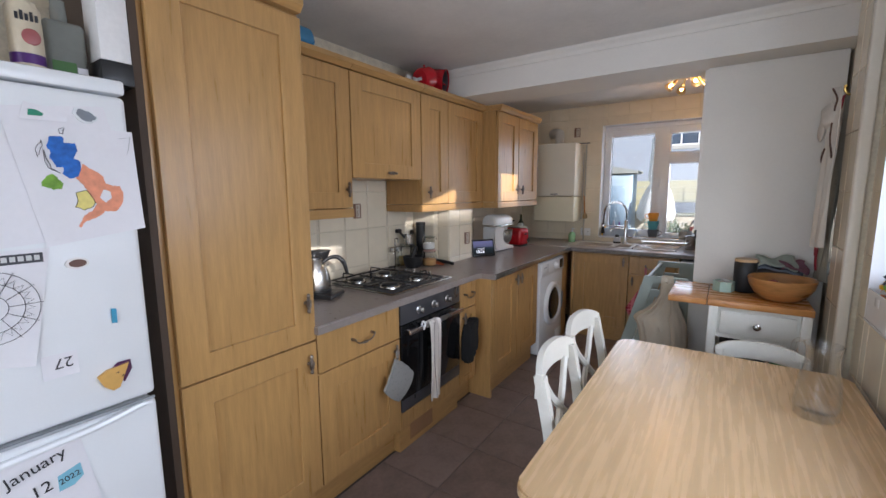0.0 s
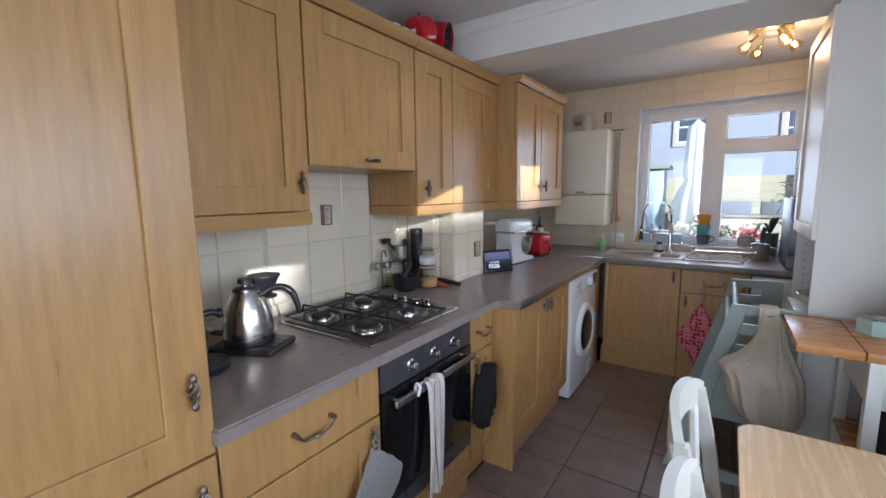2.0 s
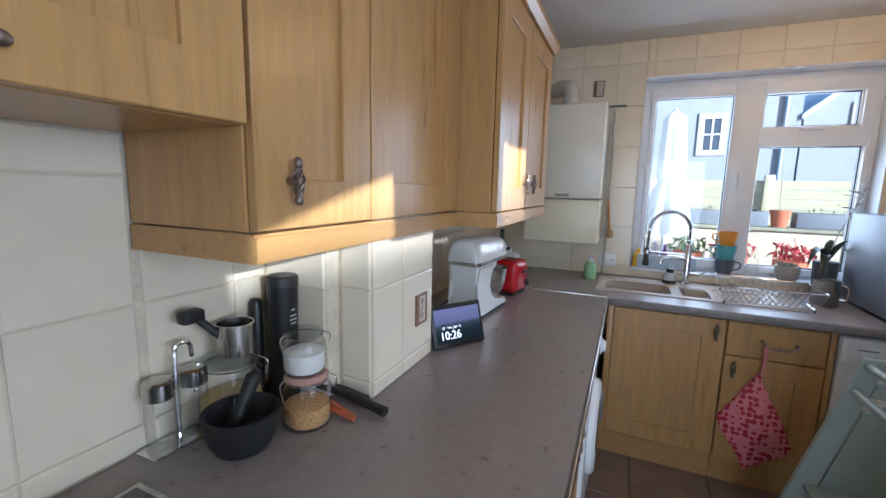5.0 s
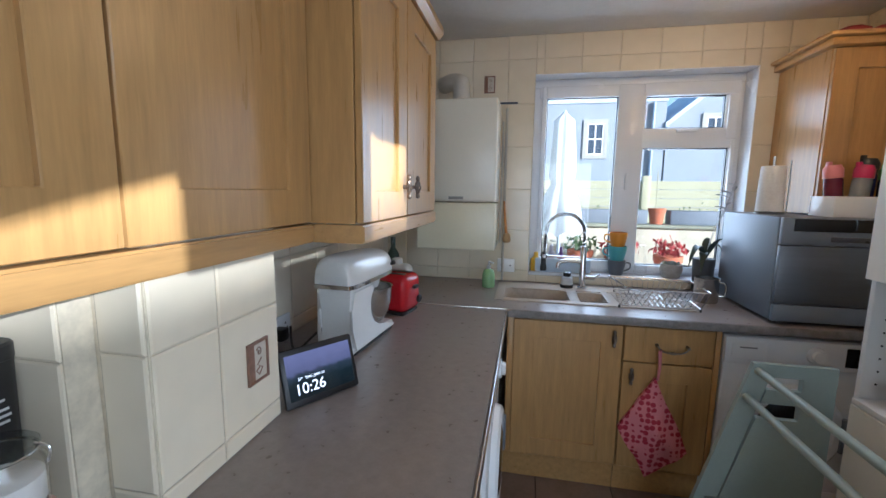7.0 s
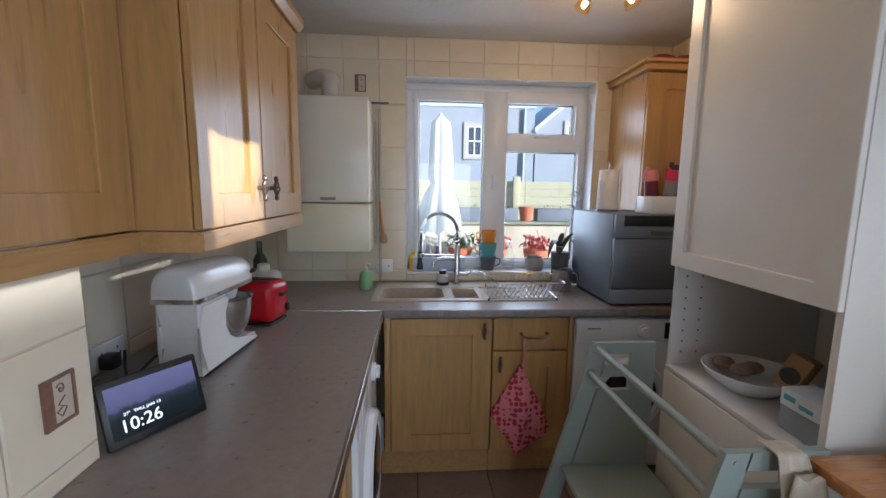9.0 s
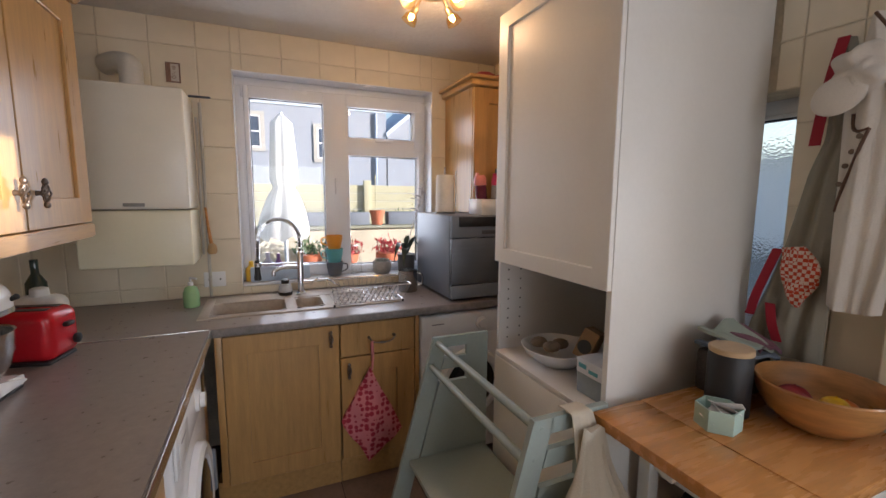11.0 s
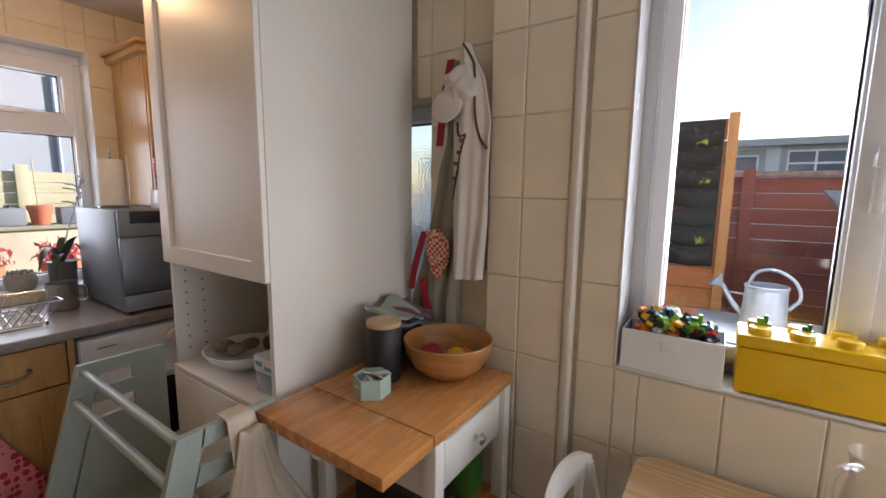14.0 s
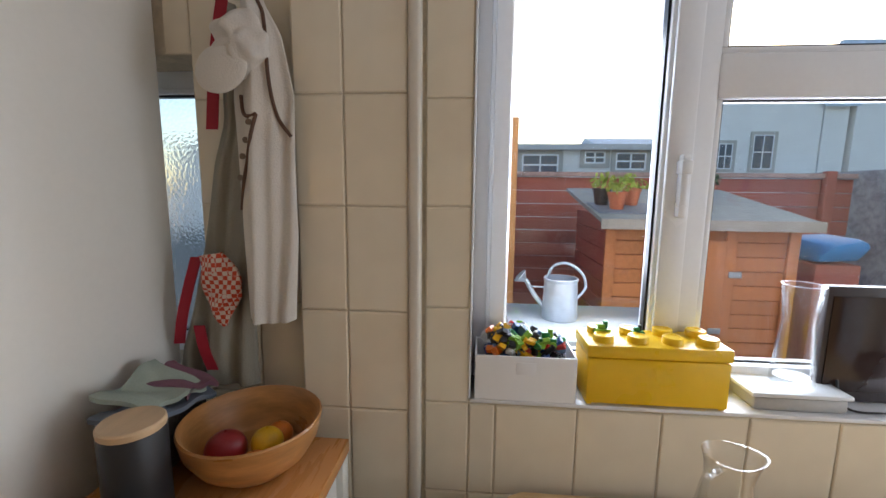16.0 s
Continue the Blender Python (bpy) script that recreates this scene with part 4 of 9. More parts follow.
part("body", bm, STEEL, kettle)
bm = B(); lathe(bm, [(0.043, 0), (0.041, 0.008), (0.030, 0.013), (0.014, 0.015), (0.013, 0.022), (0.024, 0.026), (0.025, 0.038), (0.021, 0.043), (0.004, 0.044)], (KX, KY, 1.1185), 28)
part("lid", bm, BLACK_PLASTIC, kettle)
sp_ = curve_pts([(KX - 0.050, KY - 0.062, 0.975), (KX - 0.078, KY - 0.092, 0.980), (KX - 0.094, KY - 0.108, 1.005), (KX - 0.100, KY - 0.116, 1.045), (KX - 0.112, KY - 0.130, 1.075), (KX - 0.138, KY - 0.156, 1.086)])
bm = B(); tube(bm, sp_, [0.0115 - 0.0065 * i / (len(sp_) - 1) for i in range(len(sp_))], 12)
part("spout", bm, STEEL, kettle)
hp_ = curve_pts([(KX + 0.030, KY + 0.036, 1.098), (KX + 0.052, KY + 0.066, 1.120), (KX + 0.078, KY + 0.094, 1.122), (KX + 0.100, KY + 0.116, 1.098), (KX + 0.110, KY + 0.126, 1.058), (KX + 0.114, KY + 0.130, 1.028)])
bm = B(); tube(bm, hp_, [0.013 - 0.004 * abs(2 * i / (len(hp_) - 1) - 1) for i in range(len(hp_))], 10)
part("handle", bm, BLACK_PLASTIC, kettle)
bm = B()
for i in range(7):
    box(bm, KX + 0.0815, KX + 0.0835, KY - 0.030 + i * 0.007, KY - 0.0255 + i * 0.007, 0.972, 0.978)
part("name_marks", bm, DARK_SILVER, kettle)
drip = thing("coffee_dripper", (-1.80, 2.33, 0.91), "black pour-over coffee cone on a glass server", "coffee dripper")
bm = B(); lathe(bm, [(0.045, 0), (0.052, 0.02), (0.05, 0.08), (0.03, 0.12), (0.032, 0.13)], (-1.80, 2.33, 0.911), 24)
part("server", bm, JAR_GLASS, drip)
bm = B(); lathe(bm, [(0.045, 0), (0.045, 0.006), (0.025, 0.012), (0.058, 0.085), (0.061, 0.085), (0.061, 0.09), (0.05, 0.09)], (-1.80, 2.33, 1.045), 24)
part("cone", bm, BLACK_PLASTIC, drip)
gr = thing("coffee_grinder", (-1.60, 1.96, 0.911), "tall black coffee grinder on a round tray base", "coffee grinder")
bm = B(); lathe(bm, [(0.0, 0), (0.066, 0), (0.076, 0.006), (0.078, 0.022), (0.072, 0.030), (0.0, 0.034)], (-1.60, 1.985, 0.911), 32)
part("base", bm, BLACK_PLASTIC, gr)
bm = B(); lathe(bm, [(0.048, 0.02), (0.044, 0.05), (0.038, 0.10), (0.042, 0.15), (0.046, 0.20), (0.044, 0.235), (0.036, 0.25)], (-1.635, 1.915, 0.911), 28)
gb = part("grinder_body", bm, BLACK_PLASTIC, gr)
bm = B(); lathe(bm, [(0.0475, 0.185), (0.049, 0.188), (0.049, 0.196), (0.0475, 0.199)], (-1.635, 1.915, 0.911), 28)
part("band", bm, STEEL, gb, "thin steel band")
bm = B(); lathe(bm, [(0.030, 0.25), (0.034, 0.33), (0.036, 0.40), (0.037, 0.41), (0.036, 0.425), (0.0, 0.43)], (-1.635, 1.915, 0.911), 28)
part("hopper", bm, mat("smoky_black_hopper", (0.012, 0.011, 0.010), 0.12, bump=0.0), gr)
bm = B(); tube(bm, curve_pts([(-1.60, 1.985, 1.085), (-1.595, 2.015, 1.09), (-1.592, 2.035, 1.082)]), [0.010] * len(curve_pts([(-1.60, 1.985, 1.085), (-1.595, 2.015, 1.09), (-1.592, 2.035, 1.082)])), 10)
lathe(bm, [(0.0, 0), (0.014, 0.003), (0.016, 0.014), (0.0, 0.018)], (-1.592, 2.033, 1.080), 16, Matrix.Rotation(radians(-80), 4, "X"))
part("dial", bm, BLACK_PLASTIC, gr)
bm = B(); lathe(bm, [(0.012, 0), (0.016, 0.02), (0.009, 0.05)], (-1.60, 1.99, 1.005), 14)
part("spout", bm, BLACK_PLASTIC, gr)
tn = thing("patterned_tin", (-1.79, 2.035, 0.911), "small white tin with orange and navy bands", "tin")
bm = B(); lathe(bm, [(0.0, 0), (0.042, 0), (0.043, 0.002), (0.043, 0.034), (0.040, 0.036), (0.0, 0.036)], (-1.79, 2.035, 0.911), 24)
tnb = part("tin_body", bm, mat("white_tin", (0.62, 0.60, 0.56), 0.4), tn)
bm = B(); lathe(bm, [(0.0435, 0.004), (0.0437, 0.005), (0.0437, 0.013), (0.0435, 0.014)], (-1.79, 2.035, 0.911), 24)
part("orange_band", bm, mat("orange_tin_band", (0.6, 0.19, 0.02), 0.4), tnb)
bm = B(); lathe(bm, [(0.0435, 0.025), (0.0437, 0.026), (0.0437, 0.032), (0.0435, 0.033)], (-1.79, 2.035, 0.911), 24)
part("navy_band", bm, mat("navy_tin_band", (0.02, 0.03, 0.08), 0.4), tnb)
bm = B(); lathe(bm, [(0.0, 0), (0.030, 0), (0.037, 0.012), (0.042, 0.050), (0.045, 0.055), (0.040, 0.054), (0.034, 0.015), (0.0, 0.010)], (-1.79, 2.035, 0.9475), 24)
solid("teal_pot", bm, mat("teal_ceramic", (0.20, 0.42, 0.43), 0.3), "small teal pot beside the kettle", "pot")
bm = B(); lathe(bm, [(0.015, 0), (0.015, 0.08), (0.007, 0.09), (0.007, 0.135), (0.0, 0.137)], (-1.85, 2.01, 0.911), 14)
solid("small_bottle", bm, BLACK_PLASTIC, "small dark dropper bottle on the worktop", "bottle")


def clip_jar(x, y, z, r, h, fill_h, fill_mat, lid_mat, label):
    j = thing("clip_top_jar", (x, y, z), label, "jar", "storage jars")
    bm = B(); lathe(bm, [(r * 0.9, 0), (r, 0.008), (r, h * 0.72), (r * 0.82, h * 0.84), (r * 0.82, h * 0.9)], (x, y, z), 26)
    part("jar_body", bm, JAR_GLASS, j)
    bm = B(); lathe(bm, [(r * 0.86, 0.006), (r * 0.94, 0.012), (r * 0.94, fill_h * 0.9), (r * 0.5, fill_h), (0.01, fill_h * 1.02)], (x, y, z), 22)
    part("contents", bm, fill_mat, j)
    bm = B(); lathe(bm, [(r * 0.9, h * 0.9), (r * 0.92, h * 0.905), (r * 0.92, h * 0.95), (r * 0.8, h), (0.01, h)], (x, y, z), 26)
    part("lid", bm, lid_mat, j)
    bm = B()
    tube(bm, [(x + r * 0.86 * math.cos(a), y + r * 0.86 * math.sin(a), z + h * 0.86) for a in [i * math.pi / 10 for i in range(20)]], 0.002, 6, True)
    tube(bm, curve_pts([(x + r * 0.8, y + r * 0.4, z + h * 0.98), (x + r * 1.1, y + r * 0.55, z + h * 0.9), (x + r * 1.08, y + r * 0.5, z + h * 0.7)]), 0.002, 6)
    tube(bm, curve_pts([(x - r * 0.3, y - r * 0.9, z + h * 0.98), (x - r * 0.35, y - r * 1.15, z + h * 0.88), (x - r * 0.3, y - r * 1.08, z + h * 0.6)]), 0.002, 6)
    part("wire_clip", bm, STEEL, j)
    return j


GRAIN = blobs("mixed_grain", (0.45, 0.25, 0.10), (0.60, 0.36, 0.14), 160, 0.5, 0.9)
FLOUR = mat("white_sugar", (0.75, 0.74, 0.72), 0.95, bump=0.1)
PASTA = mat("pale_yellow_pasta", (0.55, 0.42, 0.17), 0.8)
LIDGLASS = glass_mat("lid_glass", (0.85, 0.88, 0.88), 0.05)
clip_jar(-1.70, 3.29, 0.911, 0.055, 0.125, 0.055, GRAIN, mat("rose_rubber_lid", (0.45, 0.26, 0.22), 0.4), "clip-top glass jar part full of grain")
clip_jar(-1.705, 3.29, 1.037, 0.048, 0.10, 0.055, FLOUR, LIDGLASS, "clip-top glass jar of white sugar on another jar")
clip_jar(-1.87, 3.225, 0.911, 0.07, 0.16, 0.07, PASTA, LIDGLASS, "wide clip-top glass jar of pasta")
cup = thing("steel_measuring_cup", (-1.86, 3.235, 1.072), "steel cup holding a black scoop on a jar", "cup")
bm = B(); lathe(bm, [(0.036, 0), (0.04, 0.002), (0.042, 0.075), (0.039, 0.075), (0.037, 0.006)], (-1.86, 3.235, 1.072), 24)
part("cup_body", bm, STEEL, cup)
bm = B(); tube(bm, curve_pts([(-1.86, 3.22, 1.10), (-1.88, 3.18, 1.15), (-1.89, 3.155, 1.18)]), 0.009, 8)
box(bm, -1.905, -1.872, 3.125, 3.175, 1.165, 1.195, 0.008)
part("scoop", bm, BLACK_PLASTIC, cup)
cruet = thing("oil_and_vinegar_set", (-1.89, 3.11, 0.911), "steel cruet stand with two glass bottles", "cruet set")
for cy in (3.075, 3.15):
    bm = B(); lathe(bm, [(0.027, 0), (0.028, 0.004), (0.028, 0.10), (0.022, 0.115)], (-1.895, cy, 0.916), 20)
    part("bottle", bm, JAR_GLASS, cruet)
    bm = B(); lathe(bm, [(0.029, 0.112), (0.029, 0.145), (0.024, 0.15)], (-1.895, cy, 0.916), 20)
    part("cap", bm, STEEL, cruet)
bm = B(); box(bm, -1.928, -1.862, 3.04, 3.185, 0.911, 0.916, 0.002)
tube(bm, curve_pts([(-1.895, 3.112, 0.916), (-1.895, 3.112, 1.09), (-1.895, 3.118, 1.125), (-1.895, 3.145, 1.12), (-1.895, 3.15, 1.09)]), 0.005, 8)
part("stand", bm, CHROME, cruet)
mortar = thing("mortar_and_pestle", (-1.755, 3.155, 0.911), "black stone mortar with its pestle inside", "mortar")
bm = B(); lathe(bm, [(0.045, 0), (0.055, 0.006), (0.068, 0.03), (0.078, 0.085), (0.070, 0.086), (0.058, 0.04), (0.03, 0.02)], (-1.755, 3.155, 0.911), 28)
part("bowl", bm, IRON, mortar)
bm = B(); tube(bm, [(-1.765, 3.14, 0.95), (-1.76, 3.165, 1.01), (-1.755, 3.19, 1.055), (-1.753, 3.197, 1.065)], [0.018, 0.013, 0.017, 0.008], 12)
part("pestle", bm, IRON, mortar)
can = thing("coffee_canister", (-1.82, 3.37, 0.911), "tall black canister with pale lettering bars", "canister")
bm = B(); lathe(bm, [(0.036, 0), (0.037, 0.003), (0.034, 0.14), (0.037, 0.29), (0.038, 0.30)], (-1.838, 3.362, 0.911), 28)
part("canister_body", bm, BLACK_PLASTIC, can)
bm = B(); lathe(bm, [(0.039, 0), (0.039, 0.022), (0.035, 0.026)], (-1.838, 3.362, 1.212), 28)
part("lid", bm, BLACK_PLASTIC, can)
bm = B()
for i, (w, z) in enumerate(((0.012, 1.150), (0.020, 1.135), (0.024, 1.125), (0.018, 1.115))):
    box(bm, -1.8026, -1.8016, 3.359 - w / 2, 3.359 + w / 2, z, z + 0.004)
part("print", bm, mat("pale_print", (0.6, 0.6, 0.6), 0.6), can)
bm = B(); lathe(bm, [(0.016, 0), (0.016, 0.25), (0.010, 0.26), (0.0, 0.262)], (-1.910, 3.340, 0.911), 20)
solid("pepper_grinder", bm, BLACK_PLASTIC, "tall black grinder behind the canister", "grinder")
for i, (p0, p1, p2) in enumerate((((-1.80, 3.395, 0.945), (-1.66, 3.40, 0.935), (-1.545, 3.385, 0.925)), ((-1.80, 3.43, 0.93), (-1.70, 3.43, 0.925), (-1.62, 3.415, 0.922)))):
    bm = B(); tube(bm, [p0, ((Vector(p0) + Vector(p1)) / 2), p1, p2], [0.006, 0.010, 0.011, 0.013], 8)
    solid("kitchen_knife", bm, BLACK_PLASTIC, "black-handled kitchen knife lying on the worktop", "knife", "knives")
bm = B(); tube(bm, [(-1.69, 3.345, 0.924), (-1.60, 3.335, 0.920)], 0.008, 6)
tube(bm, [(-1.69, 3.352, 0.938), (-1.60, 3.337, 0.923)], 0.005, 6)
solid("bag_clip", bm, mat("orange_red_plastic", (0.5, 0.13, 0.06), 0.4), "orange-red plastic bag clip on the worktop", "clip")

# ---- cloths on the left run ----
QUILT = blobs("grey_quilting", (0.30, 0.30, 0.29), (0.25, 0.25, 0.245), 60, 0.25, 0.9)
hold = thing("pot_holder", (-1.24, 2.33, 0.55), "grey quilted square pot holder hanging from a knob", "pot holder")
bm = B()


def fold_holder(u, v):
    a, b = (u - 0.5) * 0.19, (v - 0.5) * 0.19
    c, s = math.cos(radians(47)), math.sin(radians(47))
    r = (1 - 0.10 * ((2 * u - 1) ** 2 * (2 * v - 1) ** 2))
    y, z = (a * c - b * s) * r, (a * s + b * c) * r
    return Vector((-1.222 + 0.02 * math.sin(u * 2.5 + v), 2.335 + y, 0.470 + z + 0.003 * math.sin(20 * u) * math.sin(20 * v)))


sheet(bm, fold_holder, 14, 14, 0.012, (1, 0, 0))
part("pad", bm, QUILT, hold)
bm = B(); tube(bm, curve_pts([(-1.225, 2.335, 0.60), (-1.226, 2.329, 0.625), (-1.228, 2.345, 0.632), (-1.226, 2.342, 0.60)]), 0.003, 6)
part("loop", bm, QUILT, hold)
TOWEL = stripes("striped_tea_towel", (0.68, 0.63, 0.58), (0.20, 0.15, 0.14), 1, 36.0, 0.10)
bm = B()


def fold_towel(u, v):
    y = 2.585 + u * 0.10 + 0.012 * math.sin(v * 4) + (v > 0.5) * 0.02 * (v - 0.5)
    if v < 0.12:
        k = v / 0.12 * math.pi
        x, z = FX + 0.044 - 0.016 * math.cos(math.pi - k) * -1, 0.722 + 0.014 * math.sin(k)
    else:
        x, z = FX + 0.062 + 0.008 * math.sin(u * 9 + v * 2), 0.722 - (v - 0.12) / 0.88 * 0.47
    return Vector((x + 0.006 * math.sin(u * 14), y, z))


sheet(bm, fold_towel, 20, 26, 0.004, (1, 0, 0))
solid("tea_towel", bm, TOWEL, "cream striped tea towel hung over the oven handle", "towel")
hook = B(); tube(hook, curve_pts([(FX + 0.05, 2.545, 0.70), (FX + 0.06, 2.545, 0.735), (FX + 0.045, 2.545, 0.745), (FX + 0.035, 2.545, 0.72)]), 0.006, 8)
solid("towel_hook", hook, APPL_WHITE, "small white hook on the oven handle", "hook")
BLACK_CLOTH = mat("black_quilted_cloth", (0.012, 0.012, 0.013), 0.9, var=0.2, bump=0.1, bscale=150)
bm = B()
poly = [(-0.045, 0.0), (0.05, 0.0), (0.055, 0.02), (0.058, -0.14), (0.052, -0.20), (0.035, -0.225), (0.02, -0.22), (0.012, -0.19), (0.004, -0.17), (-0.004, -0.24), (-0.02, -0.275), (-0.05, -0.285), (-0.075, -0.265), (-0.08, -0.22), (-0.062, -0.10)]
prism(bm, poly, Matrix(((0, 0, 1, FX + 0.010), (1, 0, 0, 3.085), (0, 1, 0, 0.602), (0, 0, 0, 1))), 0.066)
bmesh.ops.bevel(bm, geom=bm.edges[:], offset=0.014, segments=3, affect="EDGES")
for v in bm.verts:
    v.co += Vector((0.010, 0.008, 0.004)) * noise.noise(v.co * 22)
solid("oven_glove", bm, BLACK_CLOTH, "black quilted oven glove hanging on a knob", "oven glove")

# ---- right along the deep worktop ----
tab = thing("smart_display", (-1.56, 3.91, 0.911), "black smart display showing the time 10:26", "display")
DM = Matrix.Translation((-1.5475, 3.8975, 0.9135)) @ Matrix.Rotation(radians(57.4), 4, "Z") @ Matrix.Rotation(radians(-17), 4, "X")


def on_display(bm):
    bmesh.ops.transform(bm, matrix=DM, verts=bm.verts)
    return bm


bm = B(); box(bm, -0.110, 0.110, 0.0, 0.014, 0.0, 0.152, 0.006)
part("case", on_display(bm), BLACK_PLASTIC, tab)
bm = B(); box(bm, -0.097, 0.097, -0.0012, 0.0, 0.018, 0.136)
screen_m = bpy.data.materials.new("display_picture")
screen_m.use_nodes = True
sn, sl = screen_m.node_tree.nodes, screen_m.node_tree.links
scene_co, sxyz, sr, snz, smad = sn.new("ShaderNodeTexCoord"), sn.new("ShaderNodeSeparateXYZ"), sn.new("ShaderNodeValToRGB"), sn.new("ShaderNodeTexNoise"), sn.new("ShaderNodeMath")
sl.new(scene_co.outputs["Generated"], sxyz.inputs[0])
snz.inputs["Scale"].default_value = 6
sl.new(scene_co.outputs["Generated"], snz.inputs["Vector"])
smad.operation = "MULTIPLY_ADD"
smad.inputs[1].default_value = 0.22
sl.new(snz.outputs["Fac"], smad.inputs[0])
sl.new(sxyz.outputs["Z"], smad.inputs[2])
sl.new(smad.outputs[0], sr.inputs[0])
cr = sr.color_ramp
cr.elements[0].position, cr.elements[0].color = 0.0, (0.01, 0.015, 0.02, 1)
cr.elements[1].position, cr.elements[1].color = 1.1, (0.33, 0.34, 0.62, 1)
for pos_, c_ in ((0.45, (0.02, 0.04, 0.05, 1)), (0.62, (0.06, 0.09, 0.13, 1)), (0.70, (0.24, 0.25, 0.46, 1))):
    e_ = cr.elements.new(pos_)
    e_.color = c_
sb = sn["Principled BSDF"]
sb.inputs["Base Color"].default_value = (0.01, 0.01, 0.01, 1)
sl.new(sr.outputs[0], sb.inputs["Emission Color"])
sb.inputs["Emission Strength"].default_value = 0.22
sb.inputs["Roughness"].default_value = 0.1
part("screen", on_display(bm), screen_m, tab, "lit screen with a dusk landscape")
WHITE_GLOW = glow_mat("white_screen_digits", (0.9, 0.92, 1.0), 0.6)
for words, u, w, sz in (("10:26", -0.082, 0.030, 0.040), ("27\u00b0  THU, JAN 13", -0.070, 0.066, 0.0105)):
    ob = text_part(tab, words, (u, -0.0016, w), (90, 0, 0), sz, WHITE_GLOW, "lettering")
    ob.data.transform(DM)

mix = thing("stand_mixer", (-1.66, 4.31, 0.911), "silver stand mixer with a steel bowl", "stand mixer")
MIXM = mat("pearl_silver_enamel", (0.78, 0.78, 0.765), 0.22, 0.08, var=0.04, bump=0.0)
MX = Matrix.Translation((-1.640, 4.350, 0.911)) @ Matrix.Rotation(radians(-5), 4, "Z")


def on_mixer(bm):
    bmesh.ops.transform(bm, matrix=MX, verts=bm.verts)
    return bm


def mixer_stand(bm):
    """The foot and the waisted column in one casting."""
    side = [(-0.165, 0.006), (0.165, 0.006), (0.178, 0.016), (0.172, 0.034), (0.10, 0.044), (0.02, 0.05), (-0.022, 0.075), (-0.04, 0.12), (-0.04, 0.175), (-0.022, 0.215), (0.01, 0.236), (-0.172, 0.236), (-0.168, 0.16), (-0.158, 0.09), (-0.172, 0.03)]
    prism(bm, side, Matrix(((0, 0, 1, -0.075), (1, 0, 0, 0), (0, 1, 0, 0), (0, 0, 0, 1))), 0.15)
    bmesh.ops.bevel(bm, geom=[e for e in bm.edges if abs(e.verts[0].co.x - e.verts[1].co.x) < 1e-6], offset=0.012, segments=3, affect="EDGES")
    for v in bm.verts:
        v.co.x *= 1.0 - 0.16 * max(0, min(1, 1 - abs(v.co.z - 0.14) / 0.10))
    return bm


def mixer_head(bm, z0, high, wide, flat):
    """A long dome with rounded ends over a level edge."""
    rows = []
    for i in range(19):
        k = i / 18 * 2 - 1
        y = -0.010 + 0.178 * math.sin(k * math.pi / 2)
        end = max(0.02, 1 - abs(math.sin(k * math.pi / 2)) ** 5) ** 0.32
        row = []
        for n in range(17):
            a = math.pi * n / 16
            c, q = math.cos(a), math.sin(a)
            row.append(bm.verts.new((wide * (0.72 + 0.28 * end) * math.copysign(abs(c) ** 0.6, c), y, z0 + (high * (0.55 + 0.45 * end) - 0.010 * k) * q ** 0.75 if not flat else z0 + high * (1 if 0 < n < 16 else 0))))
        rows.append(row)
    for a, b in zip(rows, rows[1:]):
        for n in range(16):
            bm.faces.new((a[n], a[n + 1], b[n + 1], b[n]))
        bm.faces.new((a[16], a[0], b[0], b[16]))
    bm.faces.new(rows[0][::-1])
    bm.faces.new(rows[-1])
    return bm


part("stand", on_mixer(mixer_stand(B())), MIXM, mix)
bm = B(); box(bm, -0.068, 0.068, -0.155, 0.16, 0.0, 0.008, 0.003)
part("rubber_foot", on_mixer(bm), BLACK_PLASTIC, mix)
part("head", on_mixer(mixer_head(B(), 0.251, 0.094, 0.077, False)), MIXM, mix)
part("chrome_band", on_mixer(mixer_head(B(), 0.2365, 0.014, 0.0785, True)), CHROME, mix)
bm = B(); lathe(bm, [(0.045, 0), (0.055, 0.004), (0.078, 0.040), (0.090, 0.085), (0.094, 0.140), (0.097, 0.143), (0.091, 0.140), (0.085, 0.085)], (0.0, 0.082, 0.05), 36)
part("bowl", on_mixer(bm), STEEL, mix)
bm = B(); lathe(bm, [(0.040, 0.190), (0.047, 0.215), (0.047, 0.236)], (0.0, 0.082, 0.0), 24)
part("hub", on_mixer(bm), MIXM, mix)
bm = B(); lathe(bm, [(0.006, 0), (0.008, 0.012), (0.009, 0.020), (0.004, 0.024)], (0.070, 0.142, 0.272), 12, Matrix.Rotation(radians(60), 4, "Y"))
part("speed_knob", on_mixer(bm), BLACK_PLASTIC, mix)
bm = B(); tube(bm, curve_pts([(-1.72, 4.175, 0.99), (-1.775, 4.16, 0.935), (-1.82, 4.19, 0.917), (-1.872, 4.26, 0.926), (-1.900, 4.305, 0.955)]), 0.0045, 8)
solid("power_cable", bm, BLACK_PLASTIC, "black power cable from mixer to wall socket", "cable")

